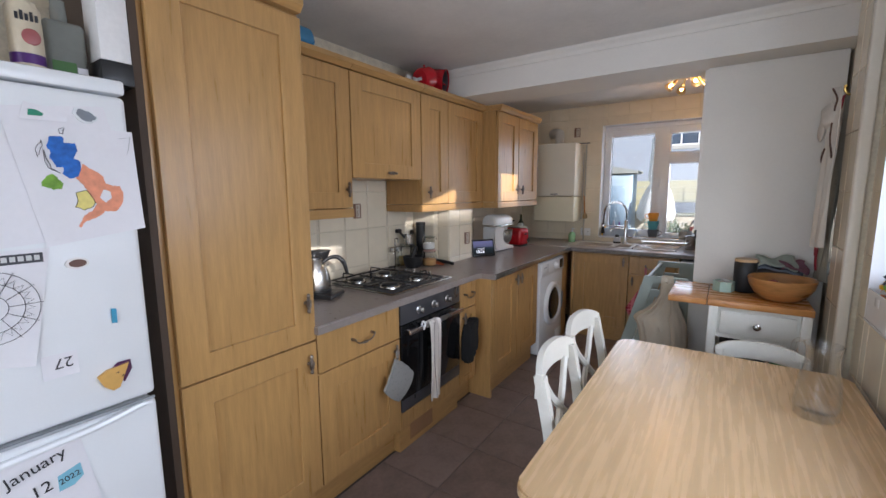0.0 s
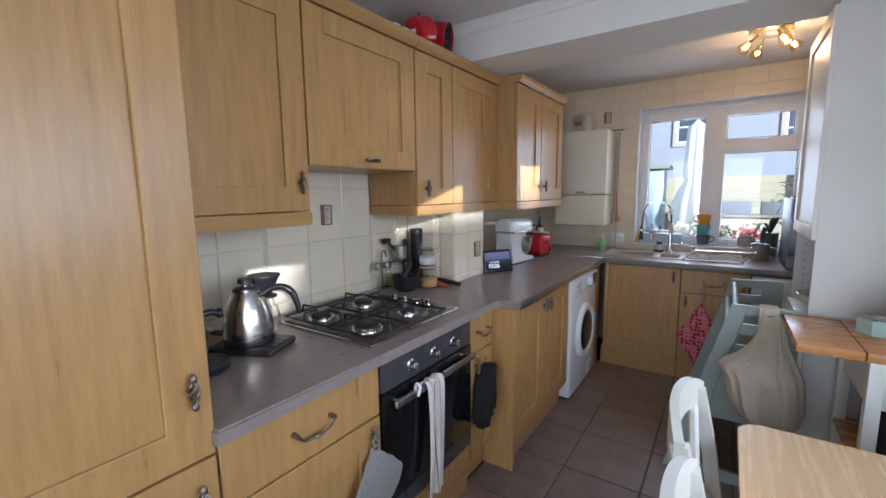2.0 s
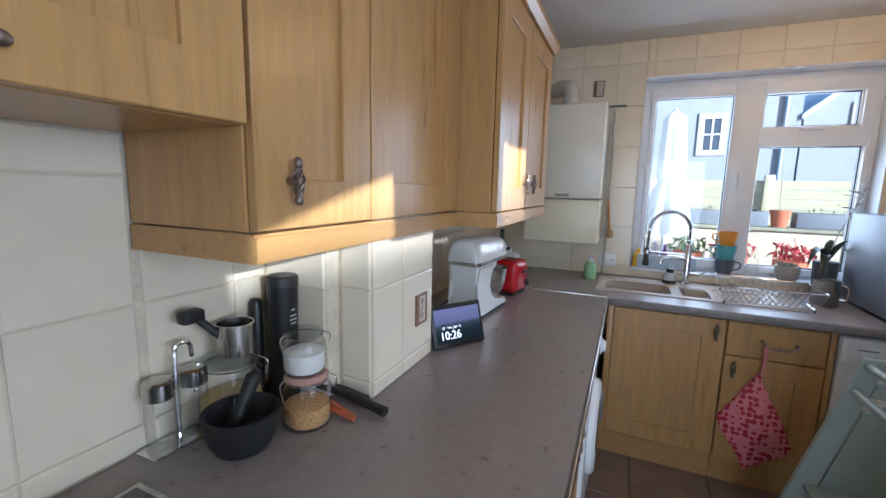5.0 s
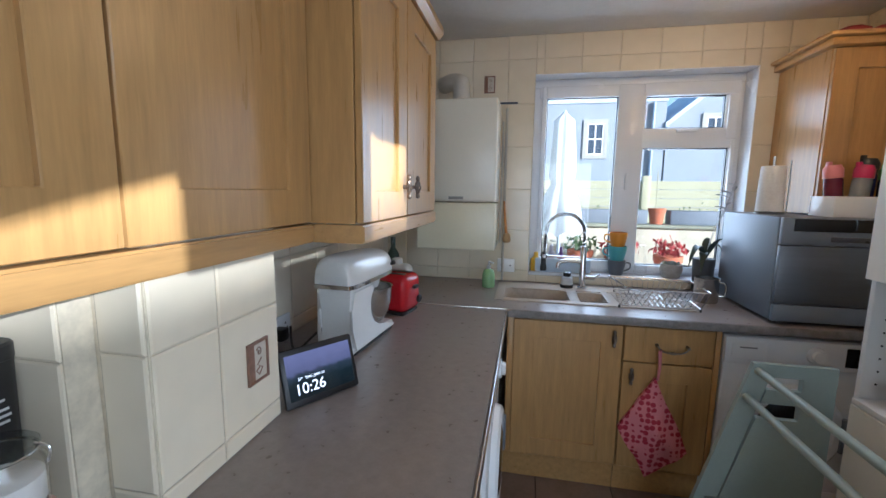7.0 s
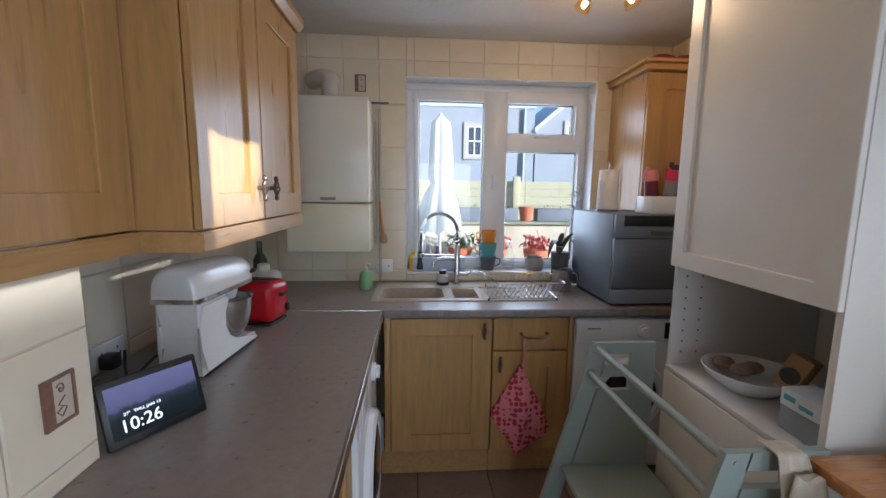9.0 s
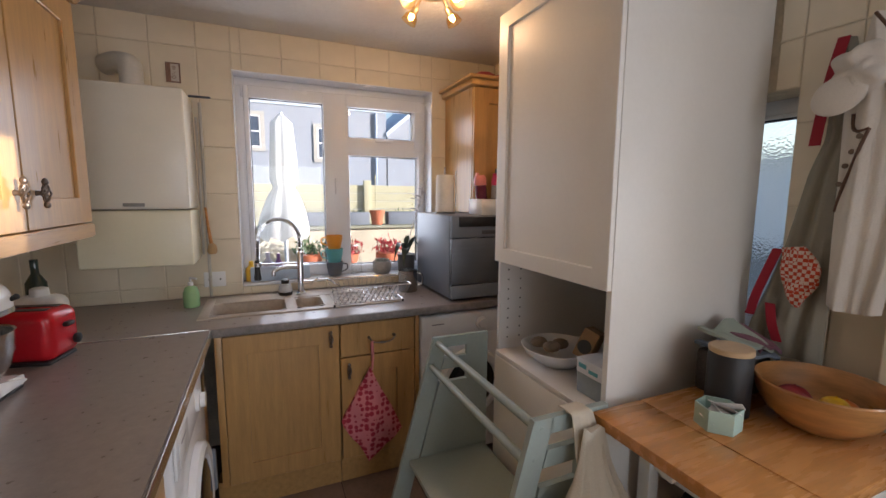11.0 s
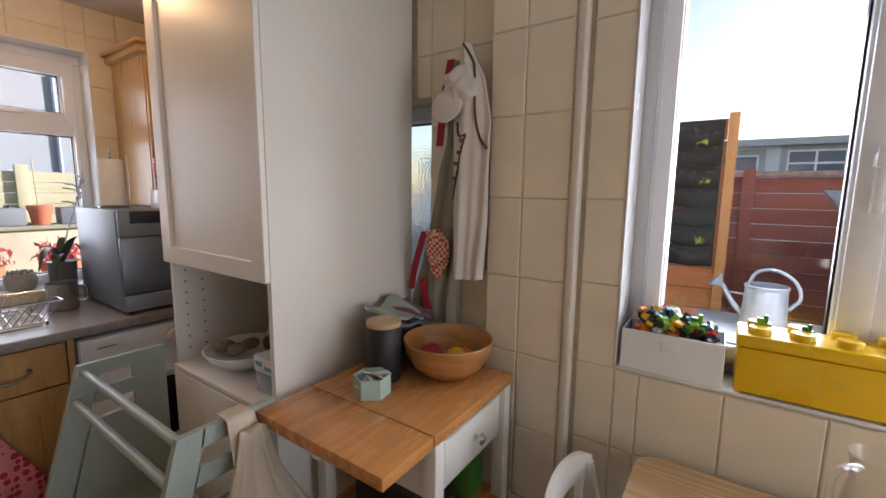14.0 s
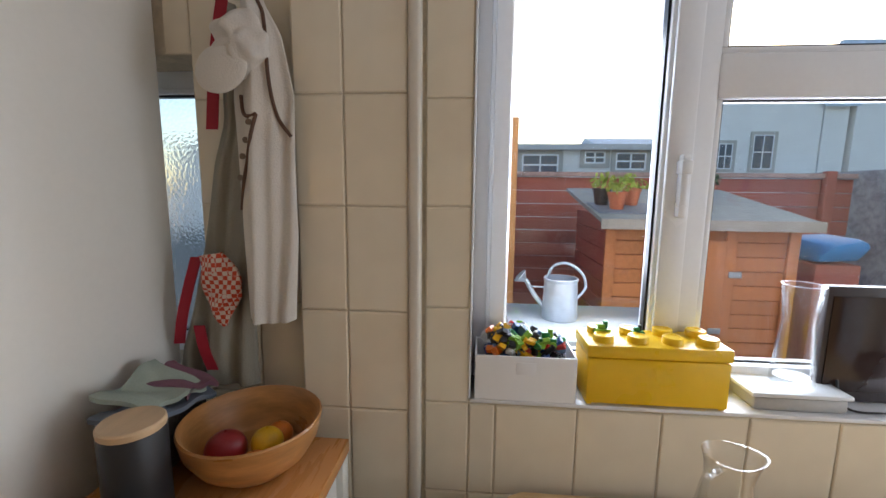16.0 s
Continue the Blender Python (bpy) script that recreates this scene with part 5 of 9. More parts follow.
toast = thing("toaster", (-1.66, 4.72, 0.911), "glossy red two-slice toaster", "toaster")
TM = Matrix.Translation((-1.655, 4.76, 0.911)) @ Matrix.Rotation(radians(-12), 4, "Z")
for nm, args, mt in (("body", (-0.13, 0.13, -0.08, 0.08, 0.012, 0.185, 0.035, 5), RED), ("slot", (-0.10, 0.10, -0.045, -0.015, 0.183, 0.187, 0.001, 1), BLACK_PLASTIC), ("slot", (-0.10, 0.10, 0.015, 0.045, 0.183, 0.187, 0.001, 1), BLACK_PLASTIC), ("foot_plate", (-0.115, 0.115, -0.07, 0.07, 0.0, 0.013, 0.003, 1), BLACK_PLASTIC), ("lever", (0.13, 0.15, -0.02, 0.02, 0.12, 0.135, 0.004, 1), BLACK_PLASTIC)):
    bm = B(); box(bm, *args)
    bmesh.ops.transform(bm, matrix=TM, verts=bm.verts)
    part(nm, bm, mt, toast)
bm = B(); lathe(bm, [(0.018, 0), (0.018, 0.012), (0.012, 0.016)], (0.128, 0.045, 0.06), 18, Matrix.Rotation(radians(90), 4, "Y"))
bmesh.ops.transform(bm, matrix=TM, verts=bm.verts)
part("dial", bm, BLACK_PLASTIC, toast)
bm = B(); box(bm, -1.76, -1.60, 4.91, 5.02, 0.911, 1.10, 0.04, 4)
lathe(bm, [(0.03, 0), (0.028, 0.03), (0.02, 0.035)], (-1.68, 4.965, 1.095), 18)
solid("milk_carton_bag", bm, mat("translucent_white_plastic", (0.66, 0.69, 0.67), 0.4), "pale translucent plastic container behind the toaster", "container")
bm = B(); lathe(bm, [(0.035, 0), (0.036, 0.005), (0.036, 0.20), (0.014, 0.24), (0.014, 0.30)], (-1.78, 5.20, 0.911), 20)
solid("glass_bottle", bm, mat("dark_green_glass", (0.03, 0.05, 0.04), 0.1), "dark green glass bottle in the corner", "bottle")


def socket(at, axis, label):
    x, y, z = at
    s = thing("wall_socket", at, label, "socket")
    bm = B()
    if axis == "x":
        box(bm, x, x + 0.012, y - 0.073, y + 0.073, z - 0.043, z + 0.043, 0.004)
    else:
        box(bm, x - 0.055, x + 0.055, y - 0.012, y, z - 0.043, z + 0.043, 0.004)
    pl = part("plate", bm, APPL_WHITE, s)
    for k in (-0.035, 0.035):
        bm = B()
        for dy, dz in ((0, 0.012), (-0.011, -0.008), (0.011, -0.008)):
            if axis == "x":
                box(bm, x + 0.0122, x + 0.013, y + k + dy - 0.003, y + k + dy + 0.003, z + dz - 0.004, z + dz + 0.004)
            else:
                box(bm, x + k * 0.8 - 0.003 + dy * 0.1, x + k * 0.8 + 0.003 + dy * 0.1, y - 0.013, y - 0.0122, z - 0.004, z + 0.004)
        part("holes", bm, BLACK_PLASTIC, pl)
    return s


socket((XL + 0.006, 4.27, 0.957), "x", "white double wall socket above the worktop")
socket((-1.143, YW - 0.008, 1.012), "y", "white cable outlet plate below the window")
bm = B(); box(bm, -1.920, -1.875, 4.212, 4.258, 0.925, 0.972, 0.008)
solid("power_plug", bm, BLACK_PLASTIC, "black adapter plugged into the wall socket", "plug")

# ---- sink ----
sink = thing("kitchen_sink", (-0.70, 5.27, 0.91), "beige composite one-and-a-half bowl sink with drainer", "sink")


def basin(x0, x1, y0, y1, ztop, depth, r=0.06):
    bm = B()
    n = 8
    loops = []
    for inset, z in ((-0.012, ztop), (0.0, ztop - 0.002), (0.008, ztop - 0.02), (0.02, ztop - depth + 0.02), (0.05, ztop - depth)):
        ring = []
        for cx, cy, a0 in ((x1 - r, y1 - r, 0), (x0 + r, y1 - r, 90), (x0 + r, y0 + r, 180), (x1 - r, y0 + r, 270)):
            for i in range(n + 1):
                a = radians(a0 + 90 * i / n)
                rr = max(r - inset, 0.01)
                ring.append(bm.verts.new((cx + rr * math.cos(a), cy + rr * math.sin(a), z)))
        loops.append(ring)
    for a, b in zip(loops, loops[1:]):
        for i in range(len(a)):
            j = (i + 1) % len(a)
            bm.faces.new((a[i], a[j], b[j], b[i]))
    bm.faces.new(loops[-1])
    return bm


part("bowl", basin(-1.145, -0.775, 5.10, 5.37, 0.917, 0.17, 0.09), SINK_STONE, sink)
part("half_bowl", basin(-0.745, -0.585, 5.13, 5.33, 0.917, 0.12, 0.06), SINK_STONE, sink)
bm = B()
for a, b, c, d in ((-1.178, -1.133, 5.062, 5.49), (-1.133, -0.20, 5.062, 5.112), (-1.133, -0.20, 5.36, 5.49), (-0.787, -0.733, 5.112, 5.36), (-0.597, -0.565, 5.112, 5.36)):
    box(bm, a, b, c, d, 0.905, 0.9165, 0.002)
part("rim", bm, SINK_STONE, sink)
bm = B(); box(bm, -0.565, -0.20, 5.112, 5.36, 0.905, 0.912)
drainer = part("drainer", bm, SINK_STONE, sink)
for i in range(9):
    x = -0.54 + i * 0.038
    bm = B(); box(bm, x, x + 0.014, 5.12, 5.35, 0.9121, 0.916, 0.001)
    part("rib", bm, SINK_STONE, drainer)
for cx, cy, zz in ((-0.96, 5.235, 0.7485), (-0.665, 5.23, 0.7985)):
    bm = B(); lathe(bm, [(0.035, 0), (0.036, 0.004), (0.02, 0.002)], (cx, cy, zz), 20)
    part("plug_hole", bm, CHROME, sink)

tap = thing("spring_tap", (-0.69, 5.43, 0.917), "chrome spring-neck kitchen tap with pull-out spray", "tap")
bm = B(); lathe(bm, [(0.027, 0), (0.027, 0.01), (0.018, 0.015), (0.018, 0.24), (0.014, 0.25)], (-0.69, 5.43, 0.917), 22)
part("column", bm, CHROME, tap)
arch = [Vector((-0.69, 5.43, 1.16))] + [Vector((-0.80 + 0.11 * math.cos(radians(a)), 5.43 - 0.02 * (a / 180), 1.24 + 0.115 * math.sin(radians(a)))) for a in range(0, 181, 12)] + [Vector((-0.912, 5.408, 1.18)), Vector((-0.915, 5.405, 1.13))]
bm = B(); tube(bm, arch, 0.007, 8)
part("hose", bm, BLACK_PLASTIC, tap)
bm = B()
coil = []
cpts = curve_pts(arch, 10)
tot = len(cpts)
for i in range(tot - 1):
    for k in range(3):
        p = cpts[i].lerp(cpts[i + 1], k / 3)
        d = (cpts[i + 1] - cpts[i]).normalized()
        u = Vector((0, 1, 0))
        w = d.cross(u).normalized()
        a = (i * 3 + k) * 2 * math.pi / 7
        coil.append(p + (u * math.cos(a) + w * math.sin(a)) * 0.0115)
tube(bm, coil, 0.0022, 5)
part("spring", bm, CHROME, tap)
bm = B(); lathe(bm, [(0.012, 0.11), (0.014, 0.10), (0.015, 0.04), (0.019, 0.02), (0.019, 0.0)], (-0.917, 5.405, 1.02), 18)
part("spray_head", bm, BLACK_PLASTIC, tap)
bm = B(); tube(bm, [(-0.69, 5.43, 1.10), (-0.90, 5.41, 1.105)], 0.006, 8)
lathe(bm, [(0.018, -0.012), (0.018, 0.012)], (-0.913, 5.406, 1.105), 16)
tube(bm, curve_pts([(-0.69, 5.43, 1.075), (-0.78, 5.42, 1.08), (-0.83, 5.41, 1.065), (-0.835, 5.408, 1.035)]), 0.011, 10)
part("support_arm", bm, CHROME, tap)
bm = B(); tube(bm, [(-0.69, 5.43, 0.985), (-0.625, 5.41, 0.985)], 0.012, 10)
tube(bm, [(-0.625, 5.41, 0.985), (-0.60, 5.395, 1.01)], 0.006, 8)
part("lever", bm, CHROME, tap)

brush = thing("dish_brush_holder", (-0.77, 5.45, 0.917), "clear soap-dispensing palm brush with a black top", "brush")
bm = B(); lathe(bm, [(0.038, 0), (0.04, 0.012), (0.036, 0.018)], (-0.775, 5.445, 0.917), 22)
part("bristles", bm, BLACK_PLASTIC, brush)
bm = B(); lathe(bm, [(0.036, 0.018), (0.038, 0.03), (0.030, 0.06), (0.018, 0.066)], (-0.775, 5.445, 0.917), 22)
part("tank", bm, mat("clear_grey_plastic", (0.55, 0.57, 0.6), 0.15), brush)
bm = B(); lathe(bm, [(0.020, 0.066), (0.022, 0.07), (0.022, 0.088), (0.012, 0.092)], (-0.775, 5.445, 0.917), 22)
part("cap", bm, BLACK_PLASTIC, brush)
soap = thing("hand_soap_bottle", (-1.235, 5.36, 0.911), "pale green hand soap pump bottle", "bottle")
GREEN_SOAP = mat("pale_green_soap", (0.28, 0.50, 0.26), 0.25)
bm = B(); lathe(bm, [(0.035, 0), (0.038, 0.006), (0.038, 0.07), (0.030, 0.10), (0.013, 0.112)], (-1.235, 5.36, 0.911), 22)
part("bottle_body", bm, GREEN_SOAP, soap)
bm = B(); lathe(bm, [(0.013, 0.112), (0.013, 0.13), (0.005, 0.132), (0.005, 0.155)], (-1.235, 5.36, 0.911), 14)
tube(bm, [(-1.235, 5.36, 1.064), (-1.205, 5.34, 1.06)], 0.006, 8)
part("pump", bm, APPL_WHITE, soap)

rack = thing("dish_rack", (-0.38, 5.22, 0.917), "chrome wire dish rack on the drainer", "dish rack")
bm = B()
x0, x1, y0, y1 = -0.545, -0.125, 5.06, 5.42
top_loop = [(x0, y1, 1.00), (x1, y1 - 0.04, 1.00), (x1 + 0.02, y0 + 0.10, 0.985), (x0 + 0.06, y0 + 0.09, 0.985)]
low_loop = [(x0 + 0.03, y1 - 0.03, 0.93), (x1 - 0.05, y1 - 0.06, 0.93), (x1 - 0.06, y0, 0.925), (x0 - 0.01, y0, 0.925)]
tube(bm, top_loop, 0.004, 6, True)
tube(bm, low_loop, 0.003, 6, True)
for i in range(15):
    k = i / 14
    a, b = Vector(low_loop[0]).lerp(Vector(low_loop[1]), k), Vector(low_loop[3]).lerp(Vector(low_loop[2]), k)
    ta, tb = Vector(top_loop[0]).lerp(Vector(top_loop[1]), k), Vector(top_loop[3]).lerp(Vector(top_loop[2]), k)
    tube(bm, [ta, a, b, tb], 0.0016, 5)
for i in range(1, 9):
    k = i / 9
    tube(bm, [Vector(low_loop[0]).lerp(Vector(low_loop[3]), k), Vector(low_loop[1]).lerp(Vector(low_loop[2]), k)], 0.0016, 5)
part("wire_frame", bm, CHROME, rack)
for lx, ly in ((low_loop[0][0], low_loop[0][1]), (low_loop[1][0], low_loop[1][1]), (low_loop[2][0], low_loop[2][1]), (low_loop[3][0], low_loop[3][1])):
    bm = B(); lathe(bm, [(0.005, 0.0), (0.005, 0.014)], (lx, ly, 0.9125), 10)
    part("foot", bm, BLACK_PLASTIC, rack)


def mug(x, y, z, r, h, m, label, side=1):
    g = thing("mug", (x, y, z), label, "mug", "stacked mugs")
    bm = B(); lathe(bm, [(r * 0.72, 0), (r * 0.76, 0.003), (r, h * 0.75), (r * 1.02, h), (r * 0.95, h), (r * 0.9, h * 0.7), (r * 0.65, 0.008)], (x, y, z), 26)
    part("mug_body", bm, m, g)
    bm = B(); tube(bm, curve_pts([(x + side * r * 0.95, y, z + h * 0.85), (x + side * (r + 0.026), y, z + h * 0.8), (x + side * (r + 0.026), y, z + h * 0.45), (x + side * r * 0.82, y, z + h * 0.25)]), 0.0045, 8)
    part("handle", bm, m, g)
    return g


mug(-0.462, 5.635, 0.973, 0.052, 0.09, mat("slate_grey_ceramic", (0.10, 0.11, 0.13), 0.3), "slate grey enamel mug under two others", 1)
mug(-0.462, 5.635, 1.063, 0.054, 0.088, mat("turquoise_ceramic", (0.10, 0.37, 0.40), 0.3), "turquoise mug in a stack on the sill", -1)
mug(-0.462, 5.635, 1.151, 0.052, 0.085, mat("orange_ceramic", (0.75, 0.30, 0.03), 0.3), "orange mug on top of the stack", -1)
bm = B(); lathe(bm, [(0.035, 0), (0.036, 0.004), (0.036, 0.09), (0.017, 0.15), (0.016, 0.185), (0.019, 0.19)], (-0.32, 5.64, 0.973), 20)
solid("milk_bottle", bm, JAR_GLASS, "empty clear glass milk bottle on the sill", "bottle")
pot = thing("potted_succulent", (-0.155, 5.61, 0.973), "small succulent in a grey stone pot", "potted plant")
STONE_POT = mat("grey_stone_pot", (0.36, 0.34, 0.31), 0.8, var=0.15, scale=40)
bm = B(); lathe(bm, [(0.045, 0), (0.055, 0.01), (0.063, 0.05), (0.060, 0.085), (0.052, 0.085), (0.05, 0.06)], (-0.155, 5.61, 0.973), 24)
part("pot", bm, STONE_POT, pot)
LEAF = mat("green_leaf", (0.055, 0.10, 0.035), 0.5, var=0.35, scale=30)
DRY_LEAF = mat("grey_green_leaf", (0.20, 0.22, 0.19), 0.6, var=0.3, scale=30)
bm = B()
for i in range(26):
    a, r = i * 2.4, 0.006 * math.sqrt(i)
    lathe(bm, [(0.001, 0), (0.007, 0.006), (0.005, 0.016), (0.001, 0.022)], (-0.155 + r * math.cos(a) * 1.6, 5.61 + r * math.sin(a) * 1.6, 1.052), 6)
part("leaves", bm, DRY_LEAF, pot)


def strap_leaf(bm, base, tip, lift, w):
    base, tip = Vector(base), Vector(tip)
    side = (tip - base).cross(Vector((0, 0, 1))).normalized()
    prev = None
    for i in range(9):
        k = i / 8
        p = base.lerp(tip, k) + Vector((0, 0, lift * 4 * k * (1 - k)))
        ww = w * math.sin(math.pi * min(0.97, 0.12 + k * 0.86))
        cur = (bm.verts.new(p - side * ww), bm.verts.new(p + Vector((0, 0, -0.006))), bm.verts.new(p + side * ww))
        if prev:
            bm.faces.new((prev[0], prev[1], cur[1], cur[0]))
            bm.faces.new((prev[1], prev[2], cur[2], cur[1]))
        prev = cur


orchid = thing("potted_orchid", (-0.02, 5.52, 0.911), "orchid with arching dark leaves in a dark pot", "potted plant")
bm = B(); lathe(bm, [(0.045, 0), (0.05, 0.005), (0.058, 0.19), (0.061, 0.20), (0.05, 0.20)], (-0.015, 5.515, 0.911), 22)
part("pot", bm, mat("dark_grey_pot", (0.09, 0.095, 0.10), 0.45), orchid)
bm = B()
for tx, ty, tz, lift in ((-0.12, 5.44, 1.08, 0.10), (-0.10, 5.50, 1.10, 0.09), (0.03, 5.42, 1.24, 0.03), (0.05, 5.46, 1.17, 0.06), (-0.07, 5.40, 1.05, 0.08), (0.01, 5.56, 1.23, 0.03)):
    strap_leaf(bm, (-0.015, 5.515, 1.10), (tx, ty, tz), lift, 0.022)
part("leaves", bm, mat("dark_orchid_leaf", (0.035, 0.055, 0.04), 0.35, var=0.3), orchid)
bm = B()
tube(bm, curve_pts([(-0.01, 5.52, 1.11), (0.02, 5.52, 1.26), (0.06, 5.50, 1.40), (0.09, 5.48, 1.55)]), 0.003, 6)
for i in range(9):
    a = i * 1.7
    strap_leaf(bm, (0.05 + 0.012 * i * 0.5, 5.50, 1.36 + i * 0.02), (0.05 + 0.05 * math.cos(a), 5.50 + 0.04 * math.sin(a), 1.37 + i * 0.022), 0.005, 0.012)
part("flower_stem", bm, mat("pale_dry_flower", (0.55, 0.55, 0.58), 0.8), orchid)
spot = thing("steel_pot", (-0.075, 5.30, 0.911), "brushed steel utensil pot beside the rack", "pot")
bm = B(); lathe(bm, [(0.055, 0), (0.058, 0.004), (0.058, 0.125), (0.061, 0.13), (0.054, 0.128), (0.053, 0.01)], (-0.075, 5.30, 0.911), 28)
part("pot_body", bm, STEEL, spot)
bm = B(); tube(bm, curve_pts([(-0.02, 5.30, 1.015), (0.012, 5.29, 1.01), (0.012, 5.29, 0.95), (-0.018, 5.30, 0.945)]), 0.005, 8)
part("handle", bm, STEEL, spot)
for nm, x, r, h, col, lab in (("sponge_cup", -0.955, 0.032, 0.12, (0.75, 0.45, 0.04), "yellow sponge standing in a cup"), ("cleaner_bottle", -0.86, 0.030, 0.17, (0.45, 0.45, 0.55), "pale washing-up bottle on the sill"), ("cleaner_bottle", -0.80, 0.024, 0.16, (0.20, 0.10, 0.30), "small purple cleaner bottle on the sill")):
    bm = B(); lathe(bm, [(r, 0), (r * 1.04, 0.005), (r, h * 0.62), (r * 0.4, h * 0.8), (r * 0.4, h)], (x, 5.645, 0.973), 18)
    solid(nm, bm, mat(nm + "_plastic", col, 0.3), lab, "bottle")
bm = B(); box(bm, -0.96, -0.62, 5.60, 5.69, 0.973, 1.06, 0.008)
solid("sill_caddy", bm, mat("pale_blue_caddy", (0.45, 0.55, 0.66), 0.4), "pale blue plastic caddy on the window sill", "caddy")

# ---- table-top dishwasher and what stands on it ----
dw = thing("tabletop_dishwasher", (0.12, 5.19, 0.911), "silver compact dishwasher standing on the worktop", "dishwasher")
bm = B(); box(bm, 0.049, 0.605, 4.962, 5.48, 0.925, 1.385, 0.008)
part("body", bm, SILVER, dw)
bm = B(); box(bm, 0.053, 0.601, 4.938, 4.961, 1.005, 1.262, 0.005)
part("door", bm, mat("brushed_grey_door", (0.17, 0.185, 0.21), 0.35, 0.7, var=0.06, stretch=(1, 1, 12), scale=5), dw)
bm = B(); box(bm, 0.053, 0.601, 4.936, 4.961, 1.265, 1.384, 0.005)
pn = part("control_panel", bm, SILVER, dw)
bm = B(); box(bm, 0.095, 0.585, 4.9335, 4.9365, 1.325, 1.378, 0.001)
part("display", bm, BLACK_GLASS, pn)
bm = B(); box(bm, 0.235, 0.435, 4.931, 4.9375, 1.282, 1.304, 0.003)
part("handle_recess", bm, DARK_SILVER, pn)
bm = B(); box(bm, 0.053, 0.601, 4.938, 4.961, 0.925, 1.000, 0.005)
part("kick_plate", bm, SILVER, dw)
for fx, fy in ((0.085, 4.99), (0.57, 4.99), (0.085, 5.44), (0.57, 5.44)):
    bm = B(); lathe(bm, [(0.015, 0), (0.015, 0.0145)], (fx, fy, 0.9105), 12)
    part("foot", bm, BLACK_PLASTIC, dw)
roll = thing("kitchen_roll", (0.12, 5.27, 1.386), "white kitchen roll on an upright holder", "paper towel")
bm = B(); lathe(bm, [(0.06, 0), (0.062, 0.01), (0.005, 0.012)], (0.125, 5.20, 1.386), 24)
tube(bm, [(0.125, 5.20, 1.39), (0.125, 5.20, 1.66)], 0.006, 8)
tube(bm, curve_pts([(0.185, 5.18, 1.39), (0.188, 5.18, 1.5), (0.186, 5.18, 1.64)]), 0.003, 6)
part("holder", bm, STEEL, roll)
bm = B(); lathe(bm, [(0.019, 0), (0.056, 0), (0.054, 0.10), (0.050, 0.21), (0.047, 0.215), (0.019, 0.215)], (0.125, 5.20, 1.40), 30)
part("paper", bm, mat("white_paper_towel", (0.78, 0.77, 0.75), 0.95, bump=0.2, bscale=90), roll)
tray = thing("plastic_tray", (0.40, 5.06, 1.386), "white plastic basket holding drinking bottles", "basket")
bm = B()
for a in ((0.260, 0.550, 4.985, 4.992, 1.388, 1.475), (0.260, 0.550, 5.138, 5.145, 1.388, 1.475), (0.260, 0.267, 4.992, 5.138, 1.388, 1.475), (0.543, 0.550, 4.992, 5.138, 1.388, 1.475), (0.260, 0.550, 4.985, 5.145, 1.386, 1.391)):
    box(bm, *a, 0.002)
part("basket_body", bm, APPL_WHITE, tray)
for bx, by, c1, c2, h, lean in ((0.305, 5.06, (0.13, 0.01, 0.03), (0.65, 0.22, 0.24), 0.22, -6), (0.395, 5.07, (0.25, 0.27, 0.28), (0.55, 0.02, 0.10), 0.22, 4), (0.49, 5.05, (0.02, 0.025, 0.03), (0.12, 0.35, 0.10), 0.21, 0), (0.44, 5.11, (0.04, 0.05, 0.20), (0.02, 0.02, 0.02), 0.25, 2)):
    bt = thing("drinking_bottle", (bx, by, 1.392), "plastic drinking bottle with a coloured lid", "bottle", "drinking bottles")
    m = Matrix.Rotation(radians(lean), 4, "Y")
    bm = B(); lathe(bm, [(0.032, 0), (0.034, 0.005), (0.034, h * 0.7), (0.03, h * 0.75)], (bx, by, 1.392), 20, m)
    part("bottle_body", bm, mat("bottle_plastic", c1, 0.25), bt)
    bm = B(); lathe(bm, [(0.036, h * 0.74), (0.036, h * 0.92), (0.026, h), (0.012, h)], (bx, by, 1.392), 20, m)
    box(bm, bx - 0.03 + lean * 0.003, bx - 0.012 + lean * 0.003, by - 0.01, by + 0.01, 1.392 + h * 0.9, 1.392 + h * 1.06, 0.004)
    part("lid", bm, mat("lid_plastic", c2, 0.3), bt)
bm = B()
for i in range(7):
    r = 0.035 + 0.012 * (i % 3)
    bmesh.ops.create_icosphere(bm, subdivisions=2, radius=r, matrix=Matrix.Translation((0.33 + i * 0.045, 5.30 + 0.03 * math.sin(i * 2), 2.187 + r * 0.55)) @ Matrix.Diagonal((1.3, 1.1, 0.6, 1)))
solid("red_cloth_bundle", bm, mat("dark_red_cloth", (0.28, 0.04, 0.04), 0.9), "crumpled dark red cloths on top of the cabinet", "cloth")

# ---- boiler side ----
bm = B()
tube(bm, [(-1.165, 5.555, 0.915), (-1.165, 5.555, 1.98)], 0.008, 8)
PIPE = mat("painted_pipe", (0.5, 0.48, 0.43), 0.5)
solid("gas_pipe", bm, PIPE, "thin painted pipe beside the boiler", "pipe", "boiler pipework")
bm = B(); tube(bm, [(-1.187, 5.54, 1.16), (-1.185, 5.54, 1.9)], 0.006, 8)
solid("gas_pipe", bm, PIPE, "thin painted pipe beside the boiler", "pipe", "boiler pipework")
bm = B(); box(bm, -1.20, -1.10, 5.43, 5.46, 1.985, 1.992, 0.002)
solid("spirit_level_strip", bm, mat("blue_black_strip", (0.04, 0.06, 0.09), 0.4), "thin dark strip lying on the boiler", "strip")
wb = thing("wooden_brush", (-1.155, 5.50, 1.18), "wooden washing-up brush hanging beside the boiler", "brush")
